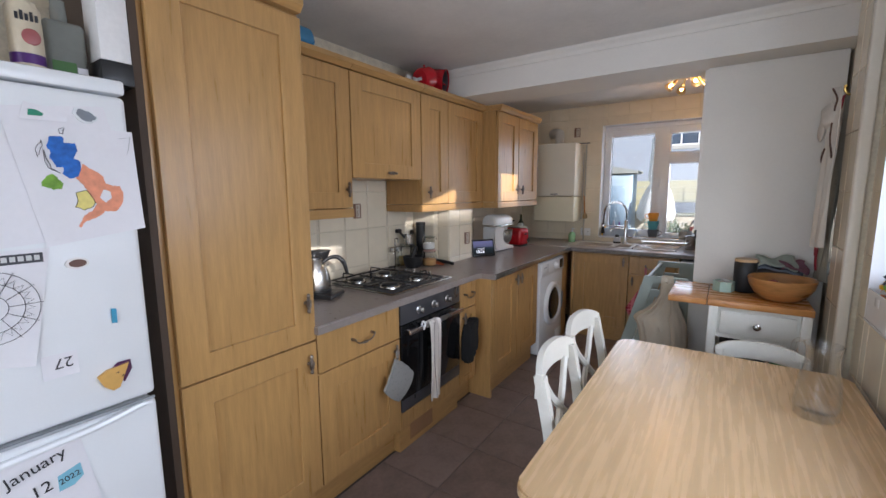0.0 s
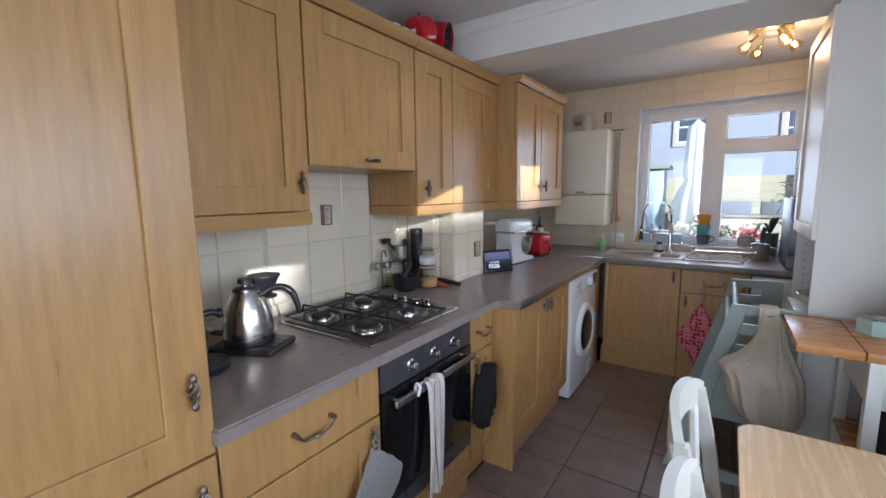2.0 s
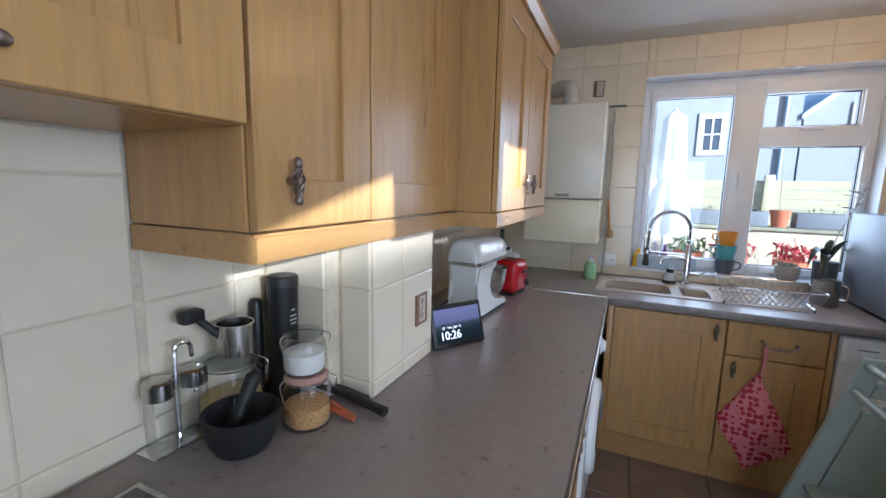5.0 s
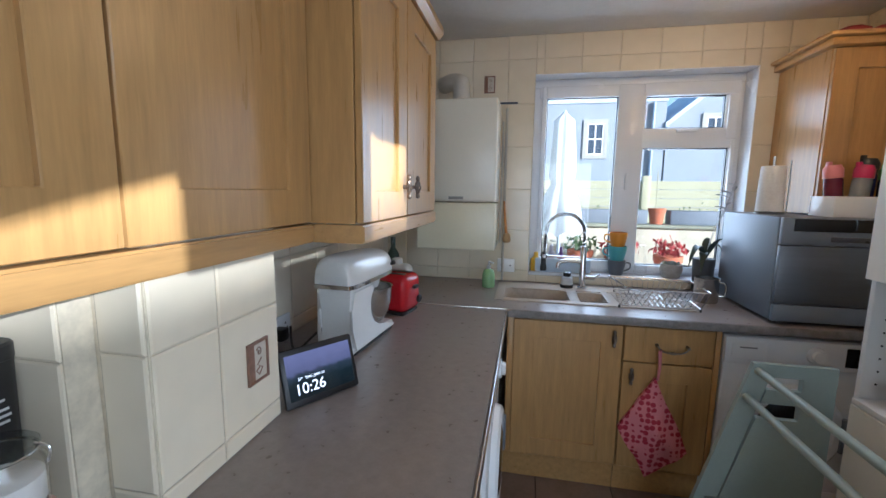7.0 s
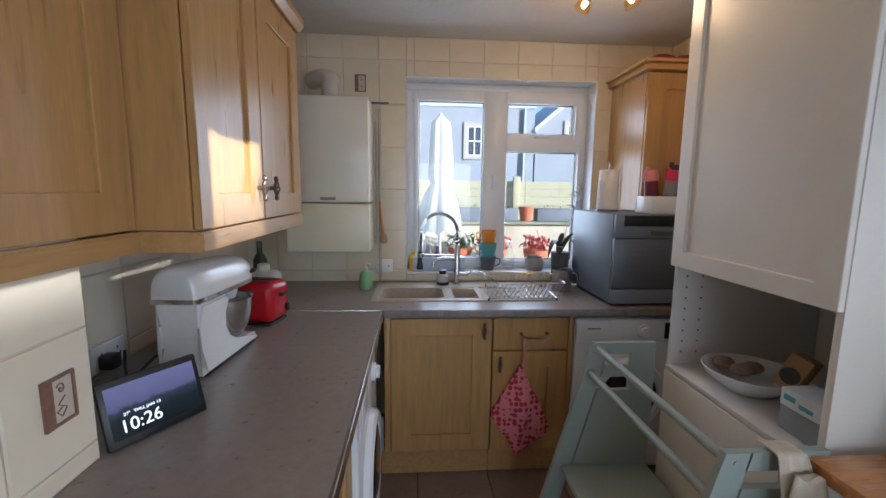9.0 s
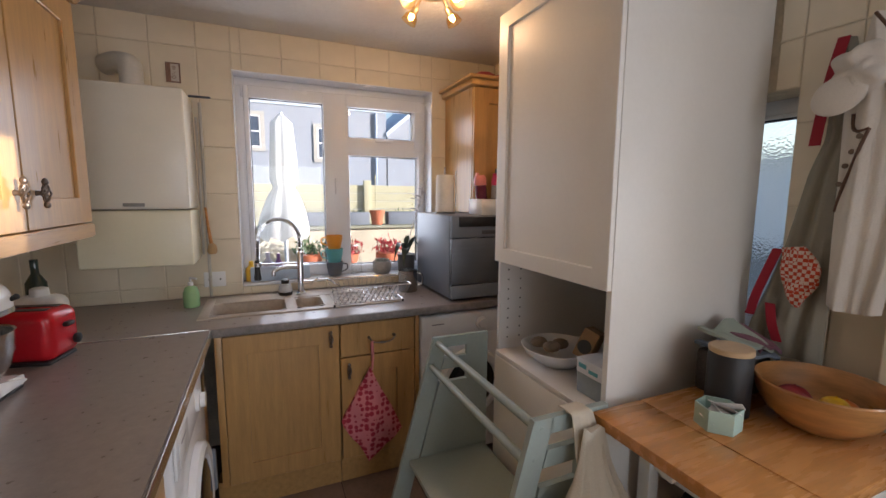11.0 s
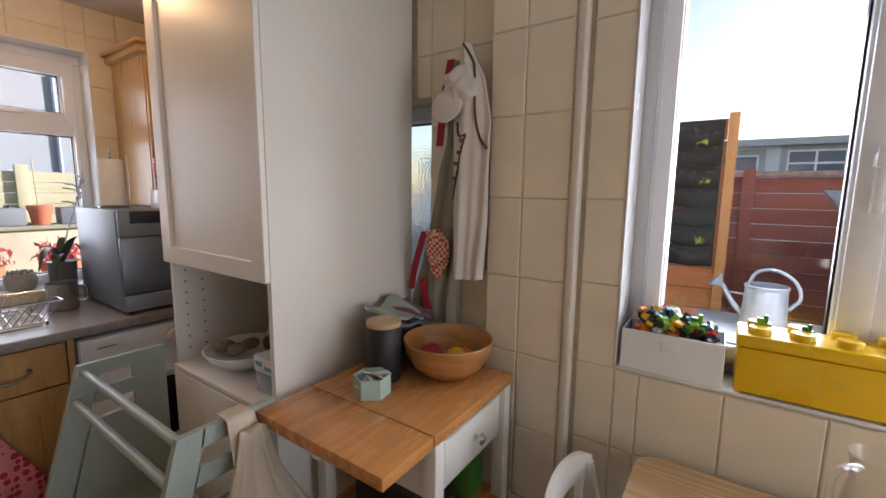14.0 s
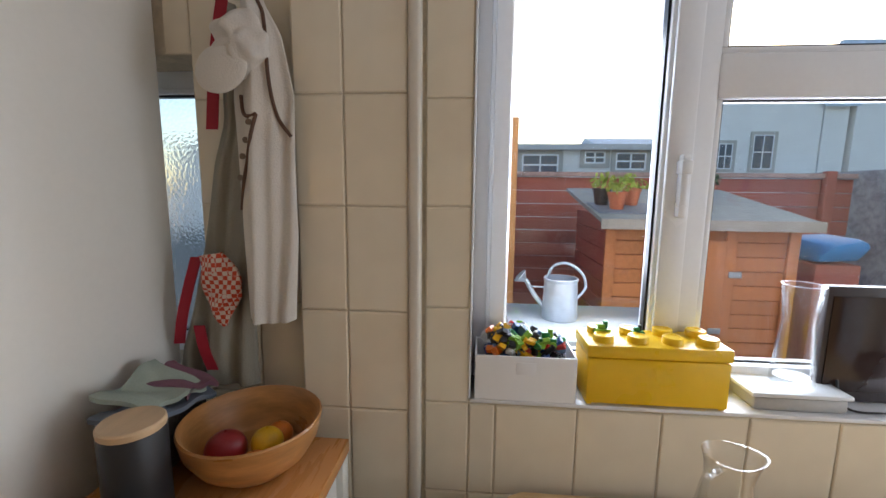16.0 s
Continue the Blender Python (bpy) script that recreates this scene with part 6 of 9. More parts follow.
bm = B(); tube(bm, [(-1.165, 5.53, 1.42), (-1.155, 5.52, 1.30), (-1.145, 5.51, 1.22)], [0.006, 0.008, 0.009], 8)
part("stick", bm, BIRCH, wb)
bm = B(); lathe(bm, [(0.018, 0), (0.026, 0.015), (0.02, 0.05), (0.008, 0.06)], (-1.142, 5.51, 1.165), 14)
part("head", bm, mat("tan_bristle", (0.42, 0.28, 0.14), 0.9, bump=0.4, bscale=200), wb)

# ---- bag hanging on the drawer handle ----
bm = B()


def wet_bag(u, v):
    y = 4.893 - 0.030 * math.sin(math.pi * u) * math.sin(math.pi * v) - 0.007 * math.sin(11 * u - 9 * v) * math.sin(math.pi * min(1, 1.2 - u)) - 0.004 * math.sin(5 * u + 13 * v)
    a = Vector((-0.41, 0, 0.63)).lerp(Vector((-0.245, 0, 0.275)), u)
    b = Vector((-0.560, 0, 0.365)).lerp(Vector((-0.425, 0, 0.130)), u)
    p = a.lerp(b, v)
    return Vector((p.x, y, p.z - 0.008 * math.sin(7 * u)))


sheet(bm, wet_bag, 30, 24, 0.020, (0, -1, 0))
wb2 = solid("wet_bag", bm, blobs("pink_heart_print", (0.66, 0.21, 0.235), (0.40, 0.018, 0.045), 36, 0.46, loose=0.45), "pink bag with a red printed pattern hanging from a drawer", "bag")
bm = B()
tube(bm, [(-0.405, 4.882, 0.625), (-0.402, 4.880, 0.69), (-0.408, 4.876, 0.765), (-0.40, 4.892, 0.768), (-0.397, 4.890, 0.69), (-0.404, 4.888, 0.62)], 0.006, 6)
part("strap", bm, mat("pink_strap", (0.60, 0.22, 0.24), 0.8), wb2)

# ---- canvas bag on the tower ----
bag = thing("canvas_tote_bag", (-0.13, 3.70, 0.35), "full cream canvas tote bag hanging from the tower", "bag")


def between(table, z):
    """Linear reading of a small table whose first column falls."""
    for (z0, *a), (z1, *b) in zip(table, table[1:]):
        if z >= z1:
            k = (z - z1) / (z0 - z1)
            return [q + (p - q) * k for p, q in zip(a, b)]
    return list(table[-1][1:])


SACK = [(0.885, -0.132, -0.060, 0.006), (0.80, -0.150, -0.042, 0.012), (0.75, -0.176, -0.030, 0.026), (0.70, -0.222, -0.008, 0.042), (0.67, -0.276, 0.008, 0.052),
        (0.645, -0.290, 0.020, 0.060), (0.60, -0.264, 0.028, 0.068), (0.50, -0.240, 0.030, 0.074), (0.44, -0.208, 0.020, 0.070), (0.40, -0.166, 0.000, 0.055), (0.375, -0.110, -0.040, 0.02)]
bm = B()
n, rows = 56, []
for zi in range(35):
    z = 0.885 - 0.51 * zi / 34
    xl, xr, dep = between(SACK, z)
    k = (z - 0.375) / 0.51
    loop = []
    for i in range(n):
        a = 2 * math.pi * i / n
        c, si = math.cos(a), math.sin(a)
        fold = (0.19 * math.sin(c * 13 + 1.5 * k + 2 * noise.noise((c * 2, 0, z * 5))) + 0.20 * math.sin(c * 25 + 2 + k)) * (0.25 + 0.75 * min(1, k * 1.3)) * min(1, 8 * (1 - k) + 0.2)
        lump = 0.10 * noise.noise((c * 2, si * 2 + 5, z * 9))
        x = (xl + xr) / 2 + (xr - xl) / 2 * (abs(c) ** 0.85 * (1 if c > 0 else -1)) * (1 + 0.4 * lump)
        y = 3.700 - dep + dep * si * (1 + (fold if si < 0 else 0) + lump)
        loop.append(bm.verts.new((x, y, z + 0.006 * math.sin(c * 5))))
    rows.append(loop)
for a, b in zip(rows, rows[1:]):
    for i in range(n):
        j = (i + 1) % n
        bm.faces.new((a[j], a[i], b[i], b[j]))
bm.faces.new(rows[0])
bm.faces.new(rows[-1][::-1])
part("sack", bm, CANVAS, bag, smooth=75)
bm = B()


def strap_shape(u, v):
    x = -0.115 + (u - 0.5) * (0.062 + 0.03 * (1 - v)) + 0.012 * (1 - v)
    if v < 0.8:
        return Vector((x, 3.722 - 0.028 * (1 - v / 0.8) + 0.003 * math.sin(u * 16), 0.80 + 0.115 * v / 0.8 + 0.004 * math.sin(u * 8)))
    return Vector((x, 3.725 + (v - 0.8) / 0.2 * 0.055, 0.917 + 0.003 * math.sin((v - 0.8) * 15)))


sheet(bm, strap_shape, 8, 20, 0.004, (0, -0.5, 0.8))
part("strap", bm, CANVAS, bag, smooth=75)

# ---- on the trolley ----
WOODBOWL = mat("warm_turned_wood", (0.42, 0.20, 0.065), 0.30, var=0.30, scale=9, bscale=30, bump=0.01, stretch=(1, 1, 5))
bm = B()
lathe(bm, [(0.06, 0), (0.075, 0.004), (0.112, 0.035), (0.136, 0.075), (0.144, 0.115), (0.141, 0.119), (0.134, 0.112), (0.124, 0.07), (0.10, 0.03), (0.03, 0.012)], (0.435, 3.46, 0.901), 48)
solid("fruit_bowl", bm, WOODBOWL, "large turned wooden fruit bowl on the trolley", "bowl")


def fruit(x, y, z, r, col, name, lab):
    bm = B()
    bmesh.ops.create_uvsphere(bm, u_segments=20, v_segments=14, radius=r, matrix=Matrix.Translation((x, y, z)) @ Matrix.Diagonal((1, 1, 0.92, 1)))
    tube(bm, [(x, y, z + r * 0.85), (x + 0.003, y, z + r * 1.0)], 0.0025, 6)
    solid(name, bm, mat(name + "_skin", col, 0.35, var=0.15, scale=20, bump=0.03, bscale=200), lab, "fruit", "fruit in the bowl")


fruit(0.435, 3.43, 0.960, 0.034, (0.72, 0.42, 0.01), "lemon", "bright yellow lemon in the bowl")
fruit(0.405, 3.505, 0.958, 0.042, (0.26, 0.012, 0.018), "red_apple", "dark red apple in the bowl")
fruit(0.49, 3.43, 0.945, 0.03, (0.60, 0.17, 0.02), "tangerine", "small orange tangerine in the bowl")
fruit(0.38, 3.43, 0.944, 0.03, (0.60, 0.17, 0.02), "tangerine", "small orange tangerine in the bowl")
cn = thing("storage_canister", (0.285, 3.60, 0.901), "black ceramic canister with a pale wooden lid", "canister")
bm = B(); lathe(bm, [(0.05, 0), (0.054, 0.005), (0.054, 0.165), (0.050, 0.172)], (0.285, 3.60, 0.901), 32)
part("canister_body", bm, mat("matt_black_ceramic", (0.018, 0.019, 0.021), 0.5), cn)
bm = B(); lathe(bm, [(0.053, 0.172), (0.054, 0.175), (0.054, 0.184), (0.051, 0.187)], (0.285, 3.60, 0.901), 32)
part("lid", bm, mat("pale_bamboo_lid", (0.55, 0.38, 0.22), 0.5, stretch=(1, 8, 1)), cn)
hx = thing("hexagonal_box", (0.20, 3.585, 0.901), "mint green hexagonal box full of paper notes", "box")
ri, ro = 0.050, 0.054
for i in range(6):
    bm = B()
    a0, a1 = radians(60 * i + 10), radians(60 * i + 70)
    o0, o1 = Vector((0.19 + ro * math.cos(a0), 3.56 + ro * math.sin(a0), 0)), Vector((0.19 + ro * math.cos(a1), 3.56 + ro * math.sin(a1), 0))
    i0, i1 = Vector((0.19 + ri * math.cos(a0), 3.56 + ri * math.sin(a0), 0)), Vector((0.19 + ri * math.cos(a1), 3.56 + ri * math.sin(a1), 0))
    vs = [bm.verts.new((p.x, p.y, z)) for z in (0.901, 0.958) for p in (o0, o1, i1, i0)]
    for f in ((0, 1, 5, 4), (2, 3, 7, 6), (4, 5, 6, 7), (0, 3, 2, 1)):
        bm.faces.new([vs[q] for q in f])
    part("box_wall", bm, mat("mint_card", (0.42, 0.58, 0.50), 0.6), hx)
bm = B(); lathe(bm, [(0.0, 0.0), (ri, 0.0), (ri, 0.003)], (0.19, 3.56, 0.9012), 6)
part("box_floor", bm, mat("mint_card", (0.42, 0.58, 0.50), 0.6), hx)
for i in range(5):
    bm = B(); box(bm, -0.034, 0.034, -0.02, 0.02, 0, 0.0012)
    bmesh.ops.transform(bm, matrix=Matrix.Translation((0.188 + 0.006 * (i - 2), 3.56 - 0.004 * i, 0.936 + 0.006 * i)) @ Euler((0.3 + 0.1 * i, 0.12 * (i - 2), 0.5 * i)).to_matrix().to_4x4(), verts=bm.verts)
    part("paper_note", bm, mat("white_note_paper", (0.75, 0.73, 0.70), 0.9), hx)


def napkin(name, at, w, d, col, tilt, lab):
    bm = B()
    x0, y0, z0 = at

    def f(u, v):
        return Vector((x0 + (u - 0.5) * w + 0.01 * math.sin(v * 6), y0 + (v - 0.5) * d, z0 + tilt * (v - 0.5) + 0.012 * math.sin(u * 5 + v * 3) + 0.006 * math.sin(u * 11)))
    sheet(bm, f, 14, 12, 0.010, (0, 0, 1))
    solid(name, bm, mat(name + "_cloth_" + str(int(col[0] * 100)), col, 0.92, var=0.12, bump=0.12, bscale=240), lab, "napkin", "folded napkins")


bm = B(); box(bm, 0.335, 0.53, 3.625, 3.735, 0.901, 1.035, 0.015)
solid("napkin_basket", bm, mat("dark_wicker", (0.06, 0.05, 0.045), 0.8, bump=0.4, bscale=120), "dark woven basket filled with folded napkins", "basket")
napkin("cloth_napkin", (0.43, 3.67, 1.045), 0.20, 0.13, (0.16, 0.19, 0.24), 0.02, "folded blue-grey cloth napkin")
napkin("cloth_napkin", (0.50, 3.67, 1.062), 0.11, 0.11, (0.20, 0.09, 0.12), 0.03, "folded dark patterned cloth napkin")
napkin("cloth_napkin", (0.425, 3.675, 1.078), 0.17, 0.12, (0.33, 0.38, 0.32), 0.04, "folded sage green cloth napkin")
bm = B(); box(bm, 0.19, 0.40, 3.40, 3.66, 0.482, 0.66, 0.04, 3)
solid("black_cooking_pot", bm, IRON, "black pot stored on the trolley shelf", "pot")
bm = B(); box(bm, 0.42, 0.52, 3.36, 3.50, 0.482, 0.60, 0.02, 2)
solid("green_box", bm, mat("green_plastic", (0.05, 0.22, 0.04), 0.4), "green plastic box on the trolley shelf", "box")

# ---- coats and aprons ----
hk = thing("coat_hook", (0.64, 3.52, 1.94), "small brass coat hook on the tiled wall", "hook")
bm = B(); tube(bm, curve_pts([(0.662, 3.52, 1.93), (0.62, 3.515, 1.92), (0.60, 3.512, 1.94), (0.60, 3.51, 1.965)]), 0.006, 8)
part("hook_arm", bm, mat("brass", (0.55, 0.36, 0.10), 0.3, 0.9), hk)
LINEN = mat("off_white_linen", (0.62, 0.58, 0.52), 0.92, var=0.08, bump=0.12, bscale=260)
APRON = mat("grey_green_apron_cloth", (0.27, 0.25, 0.20), 0.92, var=0.12, bump=0.12, bscale=260)
RIB = mat("dark_red_ribbon", (0.33, 0.01, 0.025), 0.7)
bm = B()


def apron_shape(u, v):
    z = 1.93 - 0.93 * v
    yl, yr = between([(1.93, 3.600, 3.565), (1.66, 3.605, 3.500), (1.567, 3.635, 3.515), (1.35, 3.674, 3.530), (1.21, 3.708, 3.540), (1.086, 3.744, 3.545), (0.99, 3.755, 3.545)], z)
    fold = 0.010 * math.sin(u * 15 + v * 4) * min(1, 0.3 + v) + 0.006 * math.sin(u * 27 - v * 6) * v
    return Vector((0.632 - 0.022 * v - 0.016 * math.sin(math.pi * u) + fold, yr + (yl - yr) * (1 - u), z))


sheet(bm, apron_shape, 34, 40, 0.006, (-1, 0, 0))
ap = solid("apron", bm, APRON, "grey-green cloth apron with red ties", "apron", smooth=75)
for pts in ([(0.610, 3.580, 1.93), (0.600, 3.594, 1.83), (0.596, 3.604, 1.74), (0.592, 3.612, 1.64)], [(0.590, 3.674, 1.335), (0.586, 3.700, 1.25), (0.588, 3.722, 1.18), (0.592, 3.738, 1.11)], [(0.590, 3.680, 1.16), (0.586, 3.668, 1.10), (0.588, 3.650, 1.045)]):
    bm = B()
    c = curve_pts(pts, 8)
    prev = None
    for p in c:
        cur = [bm.verts.new(p + Vector((dx, dy, 0))) for dx, dy in ((0, -0.013), (-0.004, 0.013), (-0.001, 0.013), (0.003, -0.013))]
        if prev:
            for i in range(4):
                j = (i + 1) % 4
                bm.faces.new((prev[i], prev[j], cur[j], cur[i]))
        prev = cur
    part("tie", bm, RIB, ap, "dark red ribbon tie")
bm = B()


def mitt_shape(u, v):
    z = 1.340 - 0.172 * v
    yl, yr = between([(1.34, 3.659, 3.602), (1.30, 3.657, 3.566), (1.276, 3.655, 3.553), (1.235, 3.651, 3.560), (1.20, 3.634, 3.582), (1.168, 3.613, 3.598)], z)
    return Vector((0.578 - 0.010 * math.sin(math.pi * u) + 0.005 * math.sin(v * 12 + u * 6), yl + (yr - yl) * u, z + 0.010 * u * (1 - v)))


sheet(bm, mitt_shape, 16, 18, 0.006, (-1, 0, 0))
part("patch_pocket", bm, gingham("red_gingham", (0.66, 0.54, 0.46), (0.52, 0.055, 0.02), 46), ap, "red and white gingham pocket", smooth=75)
bm = B()


COAT = [(1.955, 3.512, 3.484), (1.90, 3.520, 3.462), (1.843, 3.535, 3.430), (1.71, 3.549, 3.402), (1.54, 3.545, 3.404), (1.39, 3.542, 3.403), (1.19, 3.535, 3.418)]


def coat_shape(u, v):
    z = 1.955 - 0.763 * v
    yl, yr = between(COAT, z)
    fold = 0.008 * math.sin(u * 9 + 2.5 * v) * (0.4 + v) + 0.005 * math.sin(u * 21 + 4 * v + 1) * min(1, 2 * v)
    return Vector((0.576 - 0.034 * math.sin(math.pi * u) ** 0.8 * (0.5 + 0.5 * v) + fold, yl + (yr - yl) * u, z - 0.006 * math.sin(math.pi * u) * v))


def on_coat(y, z, lift):
    yl, yr = between(COAT, z)
    p = coat_shape(max(0.0, min(1.0, (yl - y) / (yl - yr))), (1.955 - z) / 0.763)
    return (p.x - lift, y, z)


sheet(bm, coat_shape, 34, 44, 0.006, (-1, 0, 0))
ct = solid("linen_coat", bm, LINEN, "off-white linen overall hanging from the hook", "coat", smooth=75)
BUTTON = mat("brown_button", (0.14, 0.10, 0.07), 0.4)
for by, bz in ((3.493, 1.649), (3.512, 1.612), (3.524, 1.576), (3.534, 1.528)):
    bm = B(); lathe(bm, [(0.0, 0), (0.007, 0), (0.007, 0.004), (0.0, 0.005)], on_coat(by, bz, 0.001), 12, Matrix.Rotation(radians(-90), 4, "Y"))
    part("button", bm, BUTTON, ct, "small brown button")
BROWN_TAPE = mat("brown_tape", (0.10, 0.05, 0.03), 0.7)
for pts in ([(3.498, 1.952), (3.470, 1.90), (3.459, 1.86), (3.451, 1.742), (3.437, 1.664), (3.408, 1.62)], [(3.520, 1.71), (3.517, 1.675), (3.500, 1.662), (3.478, 1.667)], [(3.478, 1.667), (3.490, 1.619), (3.512, 1.56), (3.525, 1.519), (3.540, 1.454)]):
    bm = B(); tube(bm, curve_pts([on_coat(y, z, 0.002) for y, z in pts], 8), 0.0042, 6)
    part("piping", bm, BROWN_TAPE, ct, "dark brown edging tape")
cp = thing("flat_cap", (0.56, 3.53, 1.72), "cream fabric cap hung over the coat", "cap")
bm = B()
bmesh.ops.create_uvsphere(bm, u_segments=48, v_segments=32, radius=1, matrix=Matrix.Translation((0.562, 3.512, 1.815)) @ Matrix.Rotation(radians(-28), 4, "X") @ Matrix.Diagonal((0.035, 0.062, 0.072, 1)))
for v in bm.verts:
    q = v.co - Vector((0.562, 3.512, 1.815))
    ang = math.atan2(q.z, q.y)
    v.co += Vector((-0.012, q.y * 0.22, q.z * 0.22)) * (noise.noise(v.co * 30) + 0.28 * math.sin(ang * 5 + q.length * 55))
part("crown", bm, LINEN, cp, smooth=75)
bm = B()
bmesh.ops.create_uvsphere(bm, u_segments=24, v_segments=12, radius=1, matrix=Matrix.Translation((0.536, 3.546, 1.760)) @ Matrix.Rotation(radians(-24), 4, "X") @ Matrix.Diagonal((0.013, 0.062, 0.050, 1)))
part("peak", bm, LINEN, cp, smooth=75)

# ---- side sill ----
SZ = 0.968
tb = thing("toy_brick_box", (0.72, 2.85, SZ), "white plastic box heaped with small building bricks", "toy box")
for a in ((0.655, 0.660, 2.728, 2.985, SZ, 1.088), (0.785, 0.790, 2.728, 2.985, SZ, 1.088), (0.660, 0.785, 2.728, 2.733, SZ, 1.088), (0.660, 0.785, 2.980, 2.985, SZ, 1.088), (0.660, 0.785, 2.733, 2.980, SZ, 1.03)):
    bm = B(); box(bm, *a, 0.0015, 1)
    part("box_side", bm, APPL_WHITE, tb)
bm = B(); box(bm, 0.6535, 0.6552, 2.83, 2.88, 1.04, 1.072, 0.0006)
part("catch", bm, APPL_WHITE, tb)
rng = random.Random(4)
BRICKS = [mat("toy_" + nme, c, 0.3, bump=0.0) for nme, c in (("red", (0.45, 0.02, 0.015)), ("yellow", (0.75, 0.42, 0.01)), ("green", (0.02, 0.20, 0.05)), ("blue", (0.02, 0.08, 0.28)), ("black", (0.015, 0.015, 0.017)), ("lime", (0.20, 0.42, 0.03)), ("orange", (0.7, 0.16, 0.01)), ("slate", (0.08, 0.14, 0.20)), ("white", (0.7, 0.7, 0.68)))]


def toy_brick(l, w, h, m):
    bm = B(); box(bm, -l / 2, l / 2, -w / 2, w / 2, 0, h, 0.0008, 1)
    for i in range(max(1, int(l / 0.008))):
        for j in range(max(1, int(w / 0.008))):
            lathe(bm, [(0.0025, h), (0.0025, h + 0.0017)], (-l / 2 + 0.004 + i * 0.008, -w / 2 + 0.004 + j * 0.008, 0), 6)
    me = finish("toy_brick", bm, m, 40)
    return me


kinds = [toy_brick(l * 1.15, w * 1.15, h * 1.15, m) for m in BRICKS + [BRICKS[4], BRICKS[2], BRICKS[0], BRICKS[4]] for l, w, h in ((0.032, 0.016, 0.0096), (0.024, 0.016, 0.0192), (0.056, 0.016, 0.0096))]
for i in range(140):
    y, x = rng.uniform(2.765, 2.952), rng.uniform(0.690, 0.760)
    lay = rng.random()
    hump = 0.018 * math.exp(-((y - 2.90) / 0.08) ** 2)
    z = 1.058 + lay * (0.046 + 1.6 * hump)
    ob = new("toy_brick", rng.choice(kinds))
    ob.parent = tb
    ob.matrix_parent_inverse = tb.matrix_basis.inverted()
    ob.matrix_basis = Matrix.Translation((x, y, z)) @ Euler((rng.uniform(-0.9, 0.9), rng.uniform(-0.9, 0.9), rng.uniform(0, 6.3))).to_matrix().to_4x4()
yb = thing("yellow_brick_box", (0.72, 2.53, SZ), "large yellow storage box shaped like a toy brick", "toy box")
bm = B(); box(bm, 0.653, 0.785, 2.362, 2.704, SZ + 0.006, 1.093, 0.005)
for yy in (2.372, 2.694):
    box(bm, 0.660, 0.778, yy - 0.007, yy + 0.007, SZ, SZ + 0.008, 0.002)
part("box_body", bm, YELLOW, yb)
bm = B(); box(bm, 0.651, 0.787, 2.359, 2.707, 1.0945, 1.128, 0.006)
lid = part("lid", bm, YELLOW, yb)
for i in range(4):
    for xx in (0.688, 0.752):
        bm = B(); lathe(bm, [(0.025, 0), (0.025, 0.015), (0.023, 0.0175), (0.017, 0.0175), (0.016, 0.016)], (xx, 2.405 + i * 0.085, 1.128), 24)
        part("stud", bm, YELLOW, lid)


def toy_figure(x, y, z, s, main, dark, lab):
    f = thing("toy_figure", (x, y, z), lab, "toy", "toys on the yellow box")
    bm = B(); box(bm, x - 0.012 * s, x + 0.012 * s, y - 0.02 * s, y + 0.018 * s, z + 0.006 * s, z + 0.022 * s, 0.002)
    box(bm, x - 0.008 * s, x + 0.008 * s, y - 0.006 * s, y + 0.012 * s, z + 0.022 * s, z + 0.034 * s, 0.002)
    part("toy_body", bm, main, f)
    for dx in (-0.013, 0.013):
        for dy in (-0.012, 0.012):
            bm = B(); lathe(bm, [(0.008 * s, -0.003 * s), (0.008 * s, 0.003 * s)], (x + dx * s, y + dy * s, z + 0.008 * s), 12, Matrix.Rotation(radians(90), 4, "Y"))
            part("wheel", bm, dark, f)
    bm = B(); box(bm, x - 0.007 * s, x + 0.007 * s, y - 0.012 * s, y - 0.002 * s, z + 0.022 * s, z + 0.042 * s, 0.002)
    part("cab", bm, dark, f)
    return f


toy_figure(0.72, 2.655, 1.1285, 1.0, BRICKS[5], BRICKS[2], "small green toy tractor on the yellow box")
toy_figure(0.722, 2.565, 1.1285, 0.8, BRICKS[2], BRICKS[4], "small dark green toy truck on the yellow box")
tc = toy_figure(0.715, 2.925, 1.105, 1.1, BRICKS[1], BRICKS[4], "yellow toy car on the heap of bricks")
toy_figure(0.70, 2.80, 1.10, 1.2, BRICKS[2], BRICKS[5], "green toy vehicle on the heap of bricks")
sc = thing("kitchen_scale", (0.73, 2.17, SZ), "flat pale grey kitchen scale on the sill", "scale")
bm = B(); box(bm, 0.672, 0.79, 2.07, 2.29, SZ, 1.003, 0.008)
part("scale_base", bm, mat("grey_plastic", (0.42, 0.42, 0.41), 0.4), sc)
bm = B(); box(bm, 0.668, 0.792, 2.062, 2.298, 1.0035, 1.016, 0.005)
part("platform", bm, mat("white_glass_top", (0.72, 0.74, 0.75), 0.1, bump=0.0), sc)
bm = B(); lathe(bm, [(0.046, 0), (0.048, 0.006), (0.046, 0.05), (0.040, 0.12), (0.036, 0.17), (0.044, 0.26), (0.046, 0.262), (0.043, 0.262), (0.034, 0.17), (0.038, 0.11), (0.042, 0.02), (0.0, 0.014)], (0.735, 2.165, 1.0165), 32)
solid("glass_vase", bm, JAR_GLASS, "tall clear waisted glass vase on the scale", "vase")
pf = thing("digital_picture_display", (0.745, 2.02, 1.02), "digital photo frame with a dark screen", "picture frame")
bm = B(); box(bm, 0.74, 0.765, 1.87, 2.10, SZ + 0.002, 1.275, 0.004)
part("frame", bm, mat("dark_grey_frame", (0.05, 0.04, 0.042), 0.35), pf)
